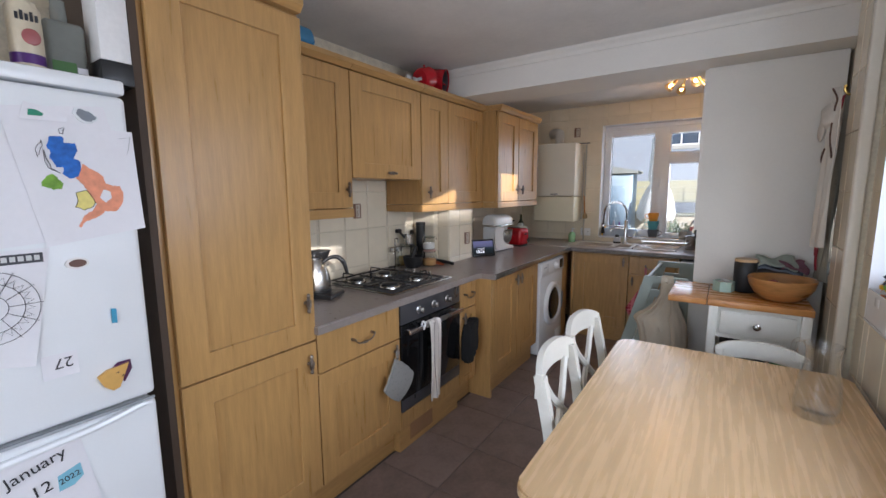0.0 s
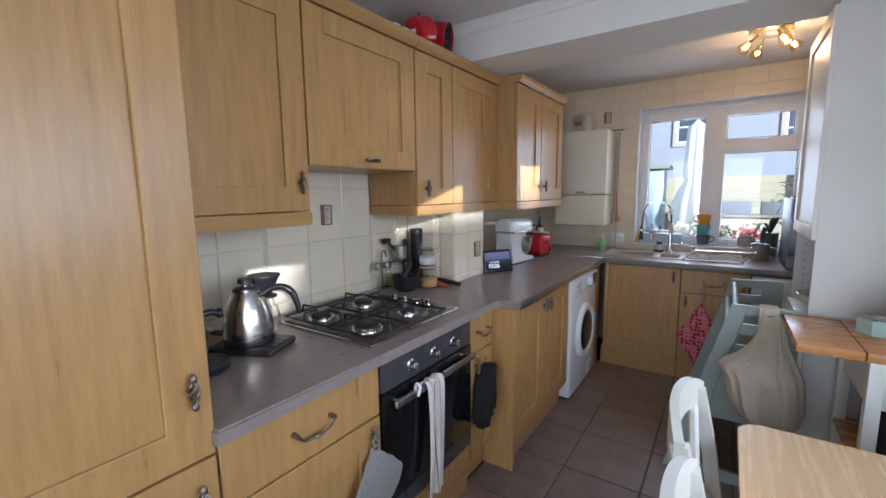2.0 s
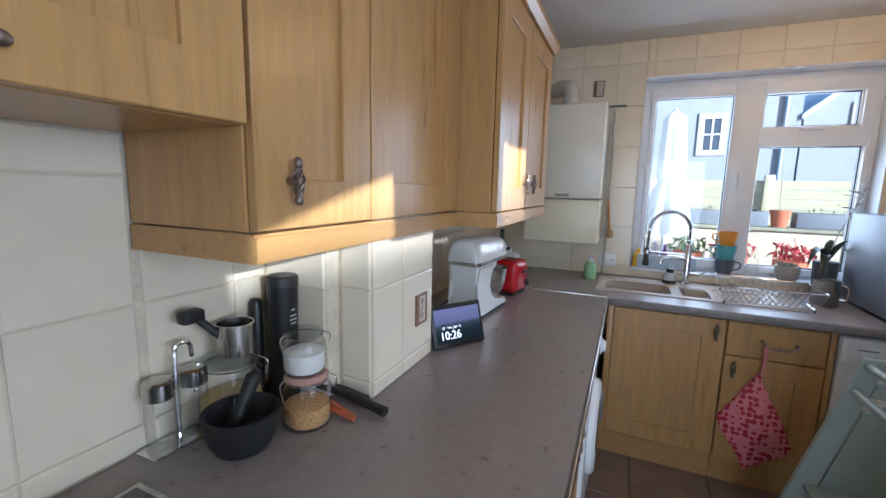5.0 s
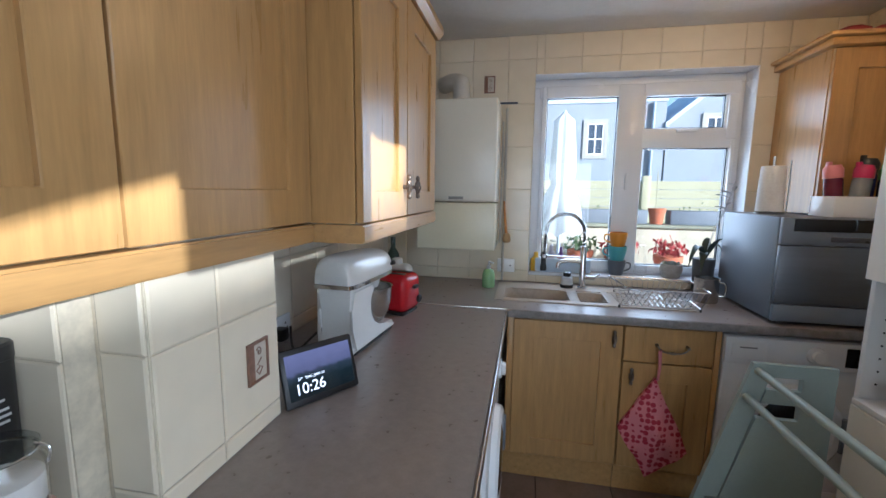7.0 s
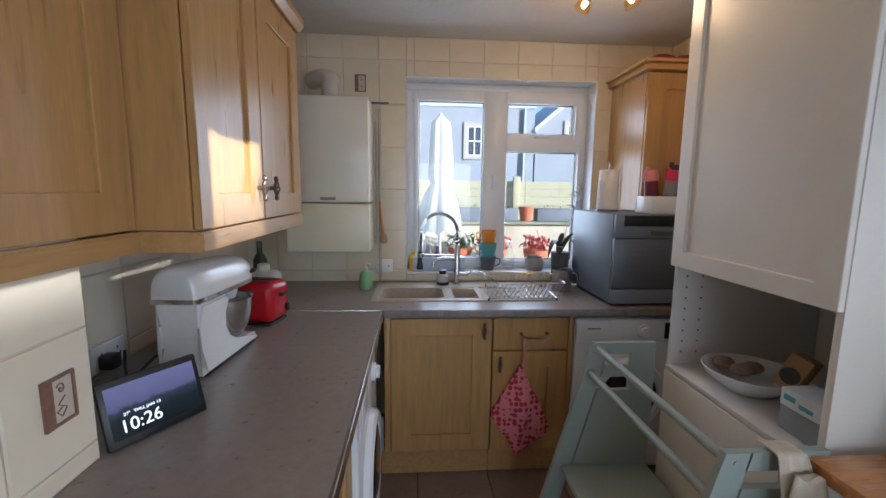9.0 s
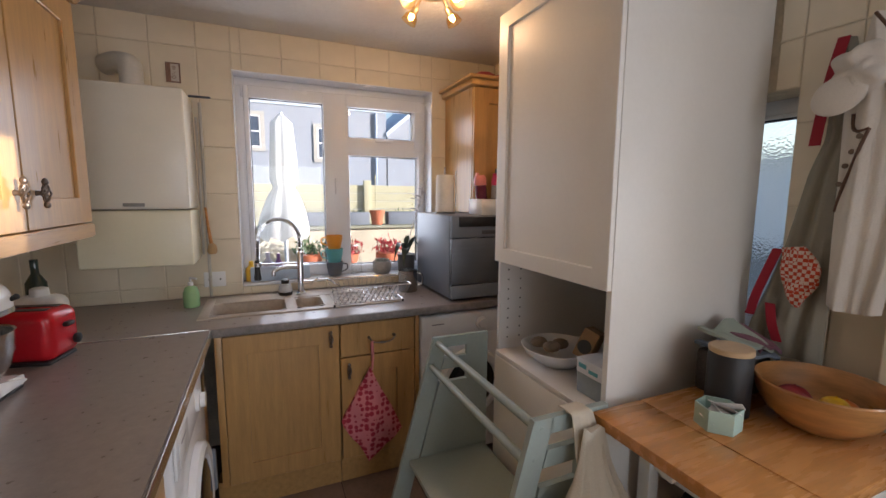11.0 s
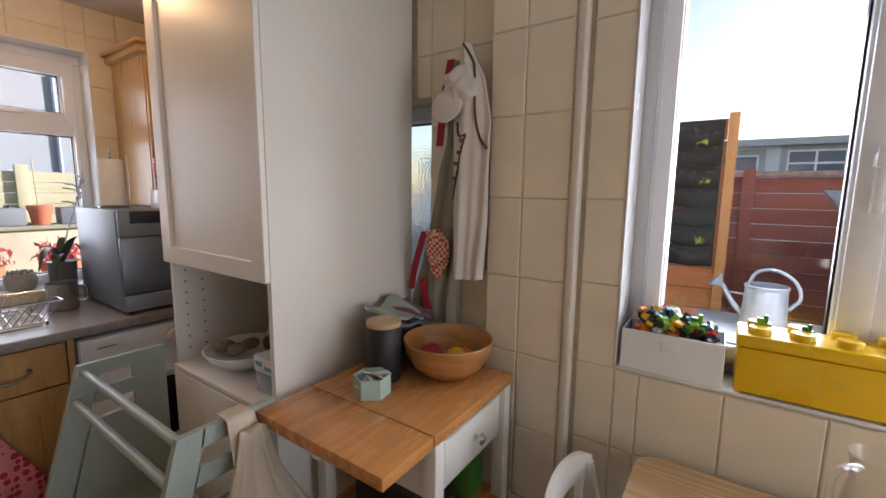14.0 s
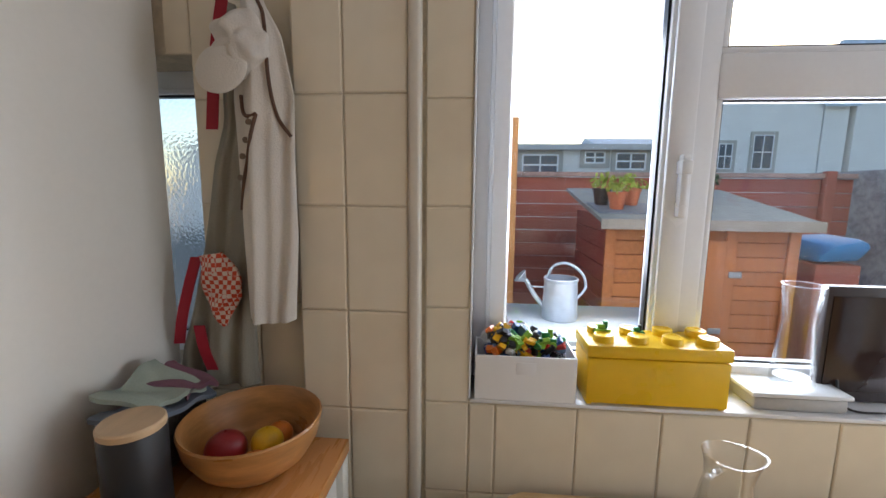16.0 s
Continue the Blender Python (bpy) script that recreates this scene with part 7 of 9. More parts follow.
bm = B(); box(bm, 0.7365, 0.7402, 1.88, 2.088, SZ + 0.03, 1.250, 0.001)
part("screen", bm, mat("dark_brown_screen", (0.03, 0.016, 0.014), 0.12, bump=0.0), pf)
bm = B(); tube(bm, curve_pts([(0.735, 2.055, 1.03), (0.70, 2.07, 0.99), (0.68, 2.05, 0.975), (0.675, 1.98, 0.975)]), 0.003, 6)
solid("sill_cable", bm, BLACK_PLASTIC, "thin black cable on the window sill", "cable")

# ---- jug on the table ----
jug = thing("glass_jug", (0.46, 2.465, 0.735), "clear glass water jug with a rounded handle", "jug")
bm = B(); lathe(bm, [(0.055, 0), (0.060, 0.006), (0.062, 0.04), (0.055, 0.12), (0.043, 0.19), (0.045, 0.225), (0.052, 0.245), (0.049, 0.245), (0.040, 0.19), (0.052, 0.11), (0.058, 0.03), (0.0, 0.016)], (0.46, 2.465, 0.7355), 32)
for v in bm.verts:
    if v.co.z > 0.94:
        d = Vector((v.co.x - 0.46, v.co.y - 2.465))
        v.co.y -= max(0, -d.y / 0.05) ** 3 * 0.018
part("jug_body", bm, JAR_GLASS, jug)
bm = B(); tube(bm, curve_pts([(0.43, 2.50, 0.965), (0.408, 2.530, 0.968), (0.396, 2.545, 0.945), (0.398, 2.545, 0.90), (0.400, 2.54, 0.885)]), 0.007, 8)
part("handle", bm, JAR_GLASS, jug)

# ---- fridge door papers ----
FD = -1.1995
PAPER = mat("white_drawing_paper", (0.76, 0.75, 0.78), 0.9, var=0.03, bump=0.01)


def paper(name, corners, x, material, label):
    """A sheet of paper between four (y, z) corners, curling a little."""
    bm = B()
    a, b, c, d = [Vector((0, p[0], p[1])) for p in corners]

    def f(u, v):
        p = a.lerp(b, u).lerp(d.lerp(c, u), v)
        return Vector((x + 0.006 * (u * v) ** 3 + 0.004 * ((1 - u) * v) ** 3, p.y, p.z))
    sheet(bm, f, 8, 8, 0.0006, (1, 0, 0))
    return solid(name, bm, material, label, "paper", "papers on the fridge", smooth=60)


def blot(parent, pts, x, material, name="painted_shape", label=""):
    bm = B()
    prism(bm, pts, Matrix(((0, 0, 1, x), (1, 0, 0, 0), (0, 1, 0, 0), (0, 0, 0, 1))), 0.0004)
    return part(name, bm, material, parent, label, smooth=None)


def ragged(y, z, ry, rz, n=26, amp=0.22, seed=0, rot=0.0):
    out = []
    for i in range(n):
        a = 2 * math.pi * i / n
        k = 1 + amp * noise.noise((math.cos(a) * 2.2 + seed, math.sin(a) * 2.2, seed * 1.7))+ 0.5 * amp * noise.noise((math.cos(a) * 6 + seed, math.sin(a) * 6, 3.1))
        u, w = ry * k * math.cos(a), rz * k * math.sin(a)
        out.append((y + u * math.cos(rot) - w * math.sin(rot), z + u * math.sin(rot) + w * math.cos(rot)))
    return out


paper("paper_sheet", [(0.86, 1.66), (1.16, 1.70), (1.18, 1.60), (0.88, 1.45)], FD + 0.001, PAPER, "white paper tucked under a drawing")
paper("paper_sheet", [(0.82, 1.55), (1.02, 1.53), (1.04, 1.36), (0.80, 1.34)], FD + 0.0025, PAPER, "white drawing with a printed border")
mapd = paper("map_drawing", [(0.966, 1.642), (1.217, 1.641), (1.224, 1.379), (1.014, 1.346)], FD + 0.005, PAPER, "child's painted map drawing on white paper")
MX_ = FD + 0.0058
def crayon(pts, amp, seed):
    """An outline with a wavering hand-drawn edge."""
    out = []
    for a, b in zip(pts, pts[1:] + pts[:1]):
        for k in range(4):
            q = k / 4
            y, z = a[0] + (b[0] - a[0]) * q, a[1] + (b[1] - a[1]) * q
            out.append((y + amp * noise.noise((y * 160, z * 160, seed)), z + amp * noise.noise((y * 160, z * 160, seed + 9))))
    return out


BLUE_LAND = [(1.045, 1.615), (1.07, 1.614), (1.07, 1.599), (1.092, 1.6), (1.095, 1.582), (1.086, 1.562), (1.096, 1.56), (1.099, 1.539), (1.09, 1.518), (1.074, 1.512), (1.061, 1.524), (1.065, 1.54), (1.051, 1.539), (1.046, 1.555), (1.039, 1.56), (1.043, 1.578), (1.037, 1.59)]
GREEN_LAND = [(1.021, 1.502), (1.032, 1.52), (1.044, 1.523), (1.05, 1.514), (1.061, 1.501), (1.055, 1.488), (1.041, 1.485), (1.029, 1.49), (1.018, 1.493)]
PEACH_LAND = [(1.102, 1.55), (1.12, 1.537), (1.142, 1.519), (1.145, 1.501), (1.161, 1.495), (1.176, 1.495), (1.183, 1.472), (1.178, 1.442), (1.162, 1.428), (1.138, 1.429), (1.125, 1.415), (1.106, 1.41), (1.091, 1.4), (1.084, 1.388), (1.079, 1.392), (1.093, 1.419), (1.115, 1.435), (1.121, 1.449), (1.106, 1.478), (1.101, 1.495), (1.085, 1.514)]
YELLOW_LAND = [(1.082, 1.478), (1.104, 1.484), (1.112, 1.469), (1.119, 1.452), (1.113, 1.441), (1.095, 1.434), (1.078, 1.442), (1.084, 1.456)]
PALE_LAND = [(1.139, 1.486), (1.152, 1.481), (1.155, 1.463), (1.14, 1.452), (1.13, 1.466)]
PEACH = mat("peach_crayon", (0.75, 0.30, 0.18), 0.8, var=0.15, scale=60)
blot(mapd, crayon(BLUE_LAND, 0.003, 1), MX_ + 0.0003, mat("blue_crayon", (0.025, 0.13, 0.46), 0.8, var=0.3, scale=60))
blot(mapd, crayon(GREEN_LAND, 0.003, 2), MX_, mat("green_crayon", (0.18, 0.36, 0.05), 0.8, var=0.3, scale=60))
blot(mapd, crayon(PEACH_LAND, 0.003, 3), MX_, PEACH)
blot(mapd, crayon(PALE_LAND, 0.002, 4), MX_ + 0.0006, PAPER)
blot(mapd, crayon(YELLOW_LAND, 0.003, 5), MX_ + 0.0003, mat("yellow_crayon", (0.72, 0.62, 0.20), 0.8, var=0.15, scale=60))
INK = mat("black_ink", (0.03, 0.03, 0.035), 0.7)
for line in (YELLOW_LAND, [(1.064, 1.632), (1.074, 1.636), (1.071, 1.621), (1.064, 1.621)], [(1.017, 1.581), (1.029, 1.602), (1.03, 1.592), (1.024, 1.577), (1.019, 1.563)], [(1.031, 1.582), (1.036, 1.557), (1.042, 1.536), (1.057, 1.526), (1.038, 1.536), (1.03, 1.554)]):
    bm = B(); tube(bm, [(MX_ + 0.001, y, z) for y, z in crayon(line, 0.002, 6)], 0.0007, 4, True)
    part("ink_outline", bm, INK, mapd)
bm = B(); tube(bm, [(MX_ + 0.001, y, z) for y, z in [(1.185, 1.62), (1.202, 1.624), (1.211, 1.627), (1.205, 1.596), (1.2, 1.581)]], 0.0006, 4)
part("pencil_mark", bm, mat("pencil_grey", (0.35, 0.35, 0.37), 0.8), mapd)
tab_ = paper("paper_sheet", [(1.008, 1.689), (1.086, 1.676), (1.08, 1.65), (0.996, 1.649)], FD + 0.0035, PAPER, "rounded white card peeping out above a drawing")
blot(tab_, [(1.014, 1.673), (1.027, 1.673), (1.041, 1.665), (1.037, 1.659), (1.012, 1.658)], FD + 0.0042, mat("teal_print_ink", (0.03, 0.25, 0.15), 0.7), "printed_mark")
wheel = paper("wheel_drawing", [(0.80, 1.345), (1.02, 1.345), (0.965, 1.06), (0.80, 1.10)], FD + 0.0015, PAPER, "printed wheel chart on white paper")
bm = B()
for r in (0.085, 0.058, 0.030):
    tube(bm, [(FD + 0.0035, 0.905 + r * math.cos(a), 1.215 + r * math.sin(a)) for a in [i * math.pi / 24 for i in range(48)]], 0.0008, 4, True)
for i in range(12):
    a = i * math.pi / 6
    tube(bm, [(FD + 0.0035, 0.905 + 0.03 * math.cos(a), 1.215 + 0.03 * math.sin(a)), (FD + 0.0035, 0.905 + 0.09 * math.cos(a), 1.215 + 0.09 * math.sin(a))], 0.0007, 4)
tube(bm, [(FD + 0.0035, 0.905 + (0.075 if i % 2 else 0.058) * math.cos(i * math.pi / 24), 1.215 + (0.075 if i % 2 else 0.058) * math.sin(i * math.pi / 24)) for i in range(48)], 0.0006, 4, True)
part("printed_lines", bm, INK, wheel)
bm = B(); box(bm, FD + 0.003, FD + 0.0038, 0.90, 1.005, 1.312, 1.335)
bar = part("title_bar", bm, mat("dark_title_bar", (0.06, 0.06, 0.07), 0.7), wheel)
bm = B()
for i in range(7):
    box(bm, FD + 0.0038, FD + 0.0042, 0.905 + i * 0.014, 0.915 + i * 0.014, 1.318, 1.330)
part("title_marks", bm, mat("pale_title_ink", (0.55, 0.55, 0.55), 0.7), bar)


def magnet(name, pts, col, label, th=0.006):
    bm = B()
    prism(bm, pts, Matrix(((0, 0, 1, FD + 0.0004), (1, 0, 0, 0), (0, 1, 0, 0), (0, 0, 0, 1))), th)
    return solid(name, bm, mat(name + "_colour", col, 0.4), label, "magnet", "fridge magnets")


m0 = magnet("oval_magnet", ragged(1.067, 1.299, 0.024, 0.014, amp=0.0), (0.72, 0.70, 0.68), "white oval magnet with a brown middle")
blot(m0, ragged(1.068, 1.299, 0.018, 0.010, amp=0.0), FD + 0.0066, mat("brown_seed", (0.12, 0.06, 0.045), 0.6))
m0 = magnet("cloud_magnet", ragged(1.118, 1.672, 0.026, 0.016, seed=8, rot=-0.4), (0.68, 0.70, 0.72), "grey cloud-shaped magnet with a white edge")
blot(m0, ragged(1.120, 1.672, 0.021, 0.012, seed=8, rot=-0.4), FD + 0.0066, mat("cloud_grey", (0.16, 0.18, 0.21), 0.5))
magnet("bar_magnet", [(1.125, 1.125), (1.136, 1.123), (1.137, 1.163), (1.126, 1.165)], (0.04, 0.28, 0.45), "small bright blue bar magnet")
m0 = magnet("pie_magnet", [(1.078, 0.985), (1.09, 0.955), (1.108, 0.938), (1.124, 0.942), (1.150, 1.005), (1.10, 0.998)], (0.62, 0.36, 0.10), "magnet shaped like a slice of berry pie", 0.010)
blot(m0, [(1.112, 0.999), (1.15, 1.006), (1.133, 0.955), (1.138, 0.952), (1.158, 0.985), (1.156, 1.012), (1.125, 1.012)], FD + 0.004, mat("berry_purple", (0.08, 0.015, 0.07), 0.4), "berry_filling")
blot(m0, [(1.118, 0.985), (1.126, 0.988), (1.125, 0.983)], FD + 0.0108, INK, "steam_slit")
blot(m0, [(1.130, 0.972), (1.136, 0.978), (1.134, 0.970)], FD + 0.0108, INK, "steam_slit")
nt = paper("day_card", [(0.975, 1.075), (1.045, 1.075), (1.045, 1.015), (0.975, 1.015)], FD + 0.0008, PAPER, "small white card with the number 27 upside down")
text_part(nt, "27", (FD + 0.0018, 1.036, 1.062), (-90, 0, -90), 0.038, INK)
jp = paper("calendar_sheet", [(0.82, 0.835), (1.03, 0.835), (1.06, 0.62), (0.82, 0.62)], FD + 0.0008, PAPER, "white sheet with the month and date in handwriting")
text_part(jp, "January", (FD + 0.0025, 0.885, 0.778), (90, -14, 90), 0.040, INK)
text_part(jp, "12", (FD + 0.0025, 0.925, 0.725), (90, -10, 90), 0.042, INK)
yr = blot(jp, [(0.975, 0.758), (1.022, 0.772), (1.026, 0.735), (1.005, 0.718), (0.975, 0.716)], FD + 0.0022, mat("blue_wash", (0.22, 0.50, 0.62), 0.8), "blue_patch")
text_part(jp, "2022", (FD + 0.0030, 0.978, 0.732), (90, -12, 90), 0.022, INK)
bm = B(); box(bm, FD - 0.0005, FD + 0.010, 0.655, 1.205, 0.876, 0.884, 0.003)
part("door_gap_trim", bm, mat("grey_gasket", (0.32, 0.34, 0.36), 0.6), fridge)
bm = B(); tube(bm, curve_pts([(-1.202, 0.70, 0.835), (-1.194, 0.86, 0.842), (-1.190, 1.05, 0.852), (-1.196, 1.18, 0.868)]), [0.010] * 25, 8)
part("handle_lip", bm, FRIDGE_WHITE, fridge)
# on top of the fridge
for yy in (0.965, 1.05):
    cn2 = thing("drinks_can", (-1.30, yy, 1.777), "cream and purple tall drinks can on the fridge", "can", "drinks cans")
    bm = B(); lathe(bm, [(0.028, 0), (0.033, 0.010), (0.033, 0.150), (0.026, 0.160), (0.026, 0.164)], (-1.30, yy, 1.777), 28)
    part("can_body", bm, mat("cream_label", (0.62, 0.54, 0.40), 0.35), cn2)
    bm = B(); lathe(bm, [(0.0334, 0.016), (0.0334, 0.040)], (-1.30, yy, 1.777), 28)
    part("purple_band", bm, mat("purple_label", (0.08, 0.02, 0.16), 0.35), cn2)
    bm = B()
    bmesh.ops.create_uvsphere(bm, u_segments=14, v_segments=8, radius=1, matrix=Matrix.Translation((-1.2680, yy + 0.004, 1.856)) @ Matrix.Diagonal((0.003, 0.018, 0.020, 1)))
    part("emblem", bm, mat("orange_purple_emblem", (0.35, 0.10, 0.10), 0.4), cn2)
    bm = B()
    for i in range(5):
        box(bm, -1.2670, -1.2662, yy - 0.022 + i * 0.009, yy - 0.016 + i * 0.009, 1.892, 1.908 + 0.006 * (i % 2))
    part("name_bars", bm, INK, cn2)
bot = thing("square_bottle", (-1.36, 1.14, 1.777), "clear square spirits bottle with a green label", "bottle")
bm = B(); box(bm, -1.40, -1.32, 1.092, 1.178, 1.777, 1.93, 0.012, 3)
lathe(bm, [(0.018, 0), (0.016, 0.06)], (-1.36, 1.135, 1.928), 16)
part("bottle_body", bm, mat("smoky_glass", (0.20, 0.21, 0.19), 0.08, bump=0.0), bot)
bm = B(); box(bm, -1.3195, -1.3185, 1.100, 1.150, 1.79, 1.825)
part("label_panel", bm, mat("green_label", (0.06, 0.16, 0.04), 0.6), bot)
bm = B(); box(bm, -1.3195, -1.3185, 1.152, 1.174, 1.79, 1.815)
part("barcode", bm, PAPER, bot)
wbx = thing("packaging_box", (-1.31, 1.225, 1.777), "white packaging box with a black lower part", "box")
bm = B(); box(bm, -1.36, -1.26, 1.186, 1.262, 1.777, 1.838, 0.002)
part("black_tray", bm, BLACK_PLASTIC, wbx)
bm = B(); box(bm, -1.358, -1.262, 1.188, 1.260, 1.8385, 2.06, 0.002)
part("sleeve", bm, mat("white_card", (0.74, 0.73, 0.72), 0.6), wbx)

# ---- on top of the wall units ----
CT = 2.193
for y, x, lean, r, lab in ((3.20, -1.665, 74, 0.072, "red enamel casserole lying on the wall cabinets"), (3.40, -1.68, 84, 0.090, "red enamel casserole on its side above the cabinets")):
    m = Matrix.Rotation(radians(-lean), 4, "X") if lean < 80 else Matrix.Rotation(radians(18), 4, "Z") @ Matrix.Rotation(radians(98), 4, "Y")
    zc = CT + r * 1.02 + 0.004
    cs = thing("red_casserole", (x, y, CT), lab, "pot", "red pots")
    bm = B(); lathe(bm, [(r * 0.45, -0.060), (r * 0.85, -0.055), (r * 0.97, -0.040), (r, -0.02), (r, 0.05), (r * 1.03, 0.052), (r * 1.03, 0.057), (r * 0.95, 0.057), (r * 0.94, -0.03), (r * 0.85, -0.045)], (x, y, zc), 36, m)
    part("pot_body", bm, RED, cs)
    bm = B(); lathe(bm, [(r * 0.30, -0.040), (r * 0.84, -0.041), (r * 0.925, -0.028), (r * 0.935, 0.050), (r * 0.90, 0.050), (r * 0.89, -0.025), (r * 0.80, -0.036), (r * 0.30, -0.036)], (x, y, zc), 36, m)
    part("lining", bm, DARK_SILVER, cs, "dark grey enamel lining")
    if lean < 80:
        bm = B(); box(bm, -0.024, 0.024, -0.010, 0.010, -0.0625, -0.0602, 0.0006)
        bmesh.ops.transform(bm, matrix=Matrix.Translation((x, y, zc)) @ m, verts=bm.verts)
        part("badge", bm, PAPER, cs, "small white badge")
    bm = B(); box(bm, -0.004, 0.004, -r * 1.25, r * 1.25, 0.02, 0.035, 0.003)
    bmesh.ops.transform(bm, matrix=Matrix.Translation((x, y, zc)) @ m, verts=bm.verts)
    part("handle", bm, RED, cs)
bt = B(); box(bt, -1.74, -1.60, 1.98, 2.20, CT, CT + 0.10, 0.03, 3)
for v in bt.verts:
    v.co += Vector((0.02, 0.02, 0.02)) * noise.noise(v.co * 9)
solid("blue_plastic_bag", bt, mat("blue_plastic_film", (0.05, 0.20, 0.36), 0.3), "crumpled blue plastic bag on the wall cabinets", "bag")
bm = B(); lathe(bm, [(0.03, 0), (0.045, 0.07), (0.047, 0.075), (0.03, 0.07)], (-1.66, 1.90, CT), 20)
solid("white_plastic_pot", bm, APPL_WHITE, "small white plastic pot on the wall cabinets", "pot")
for i, yy in enumerate((2.98, 3.05)):
    bm = B(); box(bm, -1.65, -1.645, yy, yy + 0.05, CT, CT + 0.055, 0.001)
    solid("photo_card", bm, mat("pale_photo_card", (0.6, 0.58, 0.55), 0.7), "small pale card propped on the cabinets", "card", "cards")
bm = B(); tube(bm, [(-1.62, 2.30, CT + 0.008), (-1.66, 2.95, CT + 0.008)], 0.008, 8)
solid("white_cable_trunking", bm, UPVC, "white cable trunking along the cabinet tops", "trunking")

# ---- shelf of the white tall unit ----
SH = 0.8425
sb_ = thing("salad_bowl", (0.17, 4.15, SH), "shallow white bowl holding food packets", "bowl")
bm = B(); lathe(bm, [(0.06, 0), (0.075, 0.004), (0.125, 0.045), (0.142, 0.072), (0.138, 0.073), (0.118, 0.045), (0.05, 0.014)], (0.165, 4.17, SH), 40)
part("bowl_body", bm, APPL_WHITE, sb_)
bm = B()
for i in range(9):
    a = i * 2.1
    bmesh.ops.create_icosphere(bm, subdivisions=2, radius=0.03, matrix=Matrix.Translation((0.15 + 0.05 * math.cos(a), 4.20 + 0.045 * math.sin(a), SH + 0.062 + 0.006 * (i % 3))) @ Matrix.Diagonal((1.2, 1, 0.7, 1)))
solid("bread_rolls", bm, mat("brown_paper_bags", (0.26, 0.19, 0.13), 0.7, var=0.3, scale=30), "packets of dried food in the bowl", "food")
cbx = thing("cardboard_box", (0.20, 4.06, SH + 0.05), "brown cardboard pasta box with a round window", "box")
bm = B(); box(bm, -0.045, 0.045, -0.03, 0.03, 0, 0.11, 0.002)
CM = Matrix.Translation((0.205, 4.075, SH + 0.055)) @ Euler((0.35, 0.2, 0.5)).to_matrix().to_4x4()
bmesh.ops.transform(bm, matrix=CM, verts=bm.verts)
part("carton", bm, mat("brown_card", (0.36, 0.22, 0.11), 0.8), cbx)
bm = B(); lathe(bm, [(0.026, 0), (0.026, 0.001)], (-0.0455, 0, 0.045), 20, Matrix.Rotation(radians(-90), 4, "Y"))
bmesh.ops.transform(bm, matrix=CM, verts=bm.verts)
part("window", bm, BLACK_PLASTIC, cbx)
bm = B(); box(bm, 0.07, 0.19, 3.835, 3.955, SH, SH + 0.075, 0.006)
solid("clear_tub", bm, mat("grey_clear_tub", (0.28, 0.32, 0.33), 0.2), "clear grey plastic tub on the shelf", "tub")
bx2 = thing("small_carton", (0.12, 3.89, SH + 0.076), "small white printed carton on a tub", "box", "small cartons")
bm = B(); box(bm, 0.06, 0.16, 3.835, 3.945, SH + 0.076, SH + 0.125, 0.002)
part("carton", bm, mat("white_carton", (0.70, 0.71, 0.73), 0.6), bx2)
bm = B(); box(bm, 0.0590, 0.0598, 3.85, 3.89, SH + 0.088, SH + 0.100)
box(bm, 0.0590, 0.0598, 3.90, 3.935, SH + 0.095, SH + 0.110)
part("print", bm, mat("teal_print", (0.10, 0.35, 0.38), 0.6), bx2)
bm = B(); box(bm, 0.20, 0.30, 3.83, 3.93, SH, SH + 0.155, 0.003)
solid("small_carton", bm, mat("white_carton_red", (0.68, 0.66, 0.66), 0.6), "white carton with a red stripe on the shelf", "box", "small cartons")
bm = B(); box(bm, 0.24, 0.36, 3.82, 3.93, SH + 0.156, SH + 0.24, 0.03, 3)
for v in bm.verts:
    v.co += Vector((0.02, 0.02, 0.012)) * noise.noise(v.co * 14)
solid("snack_bag", bm, blobs("blue_yellow_wrapper", (0.03, 0.12, 0.32), (0.65, 0.50, 0.05), 14, 0.28), "blue and yellow snack bag on the shelf", "packet")
bm = B()
for zz in range(8):
    for yy in (4.372,):
        for xx in (0.07, 0.13):
            lathe(bm, [(0.0035, 0), (0.0035, 0.001)], (xx, 4.3895, 0.89 + zz * 0.042), 8, Matrix.Rotation(radians(90), 4, "X"))
part("shelf_pin_holes", bm, BLACK_PLASTIC, larder)

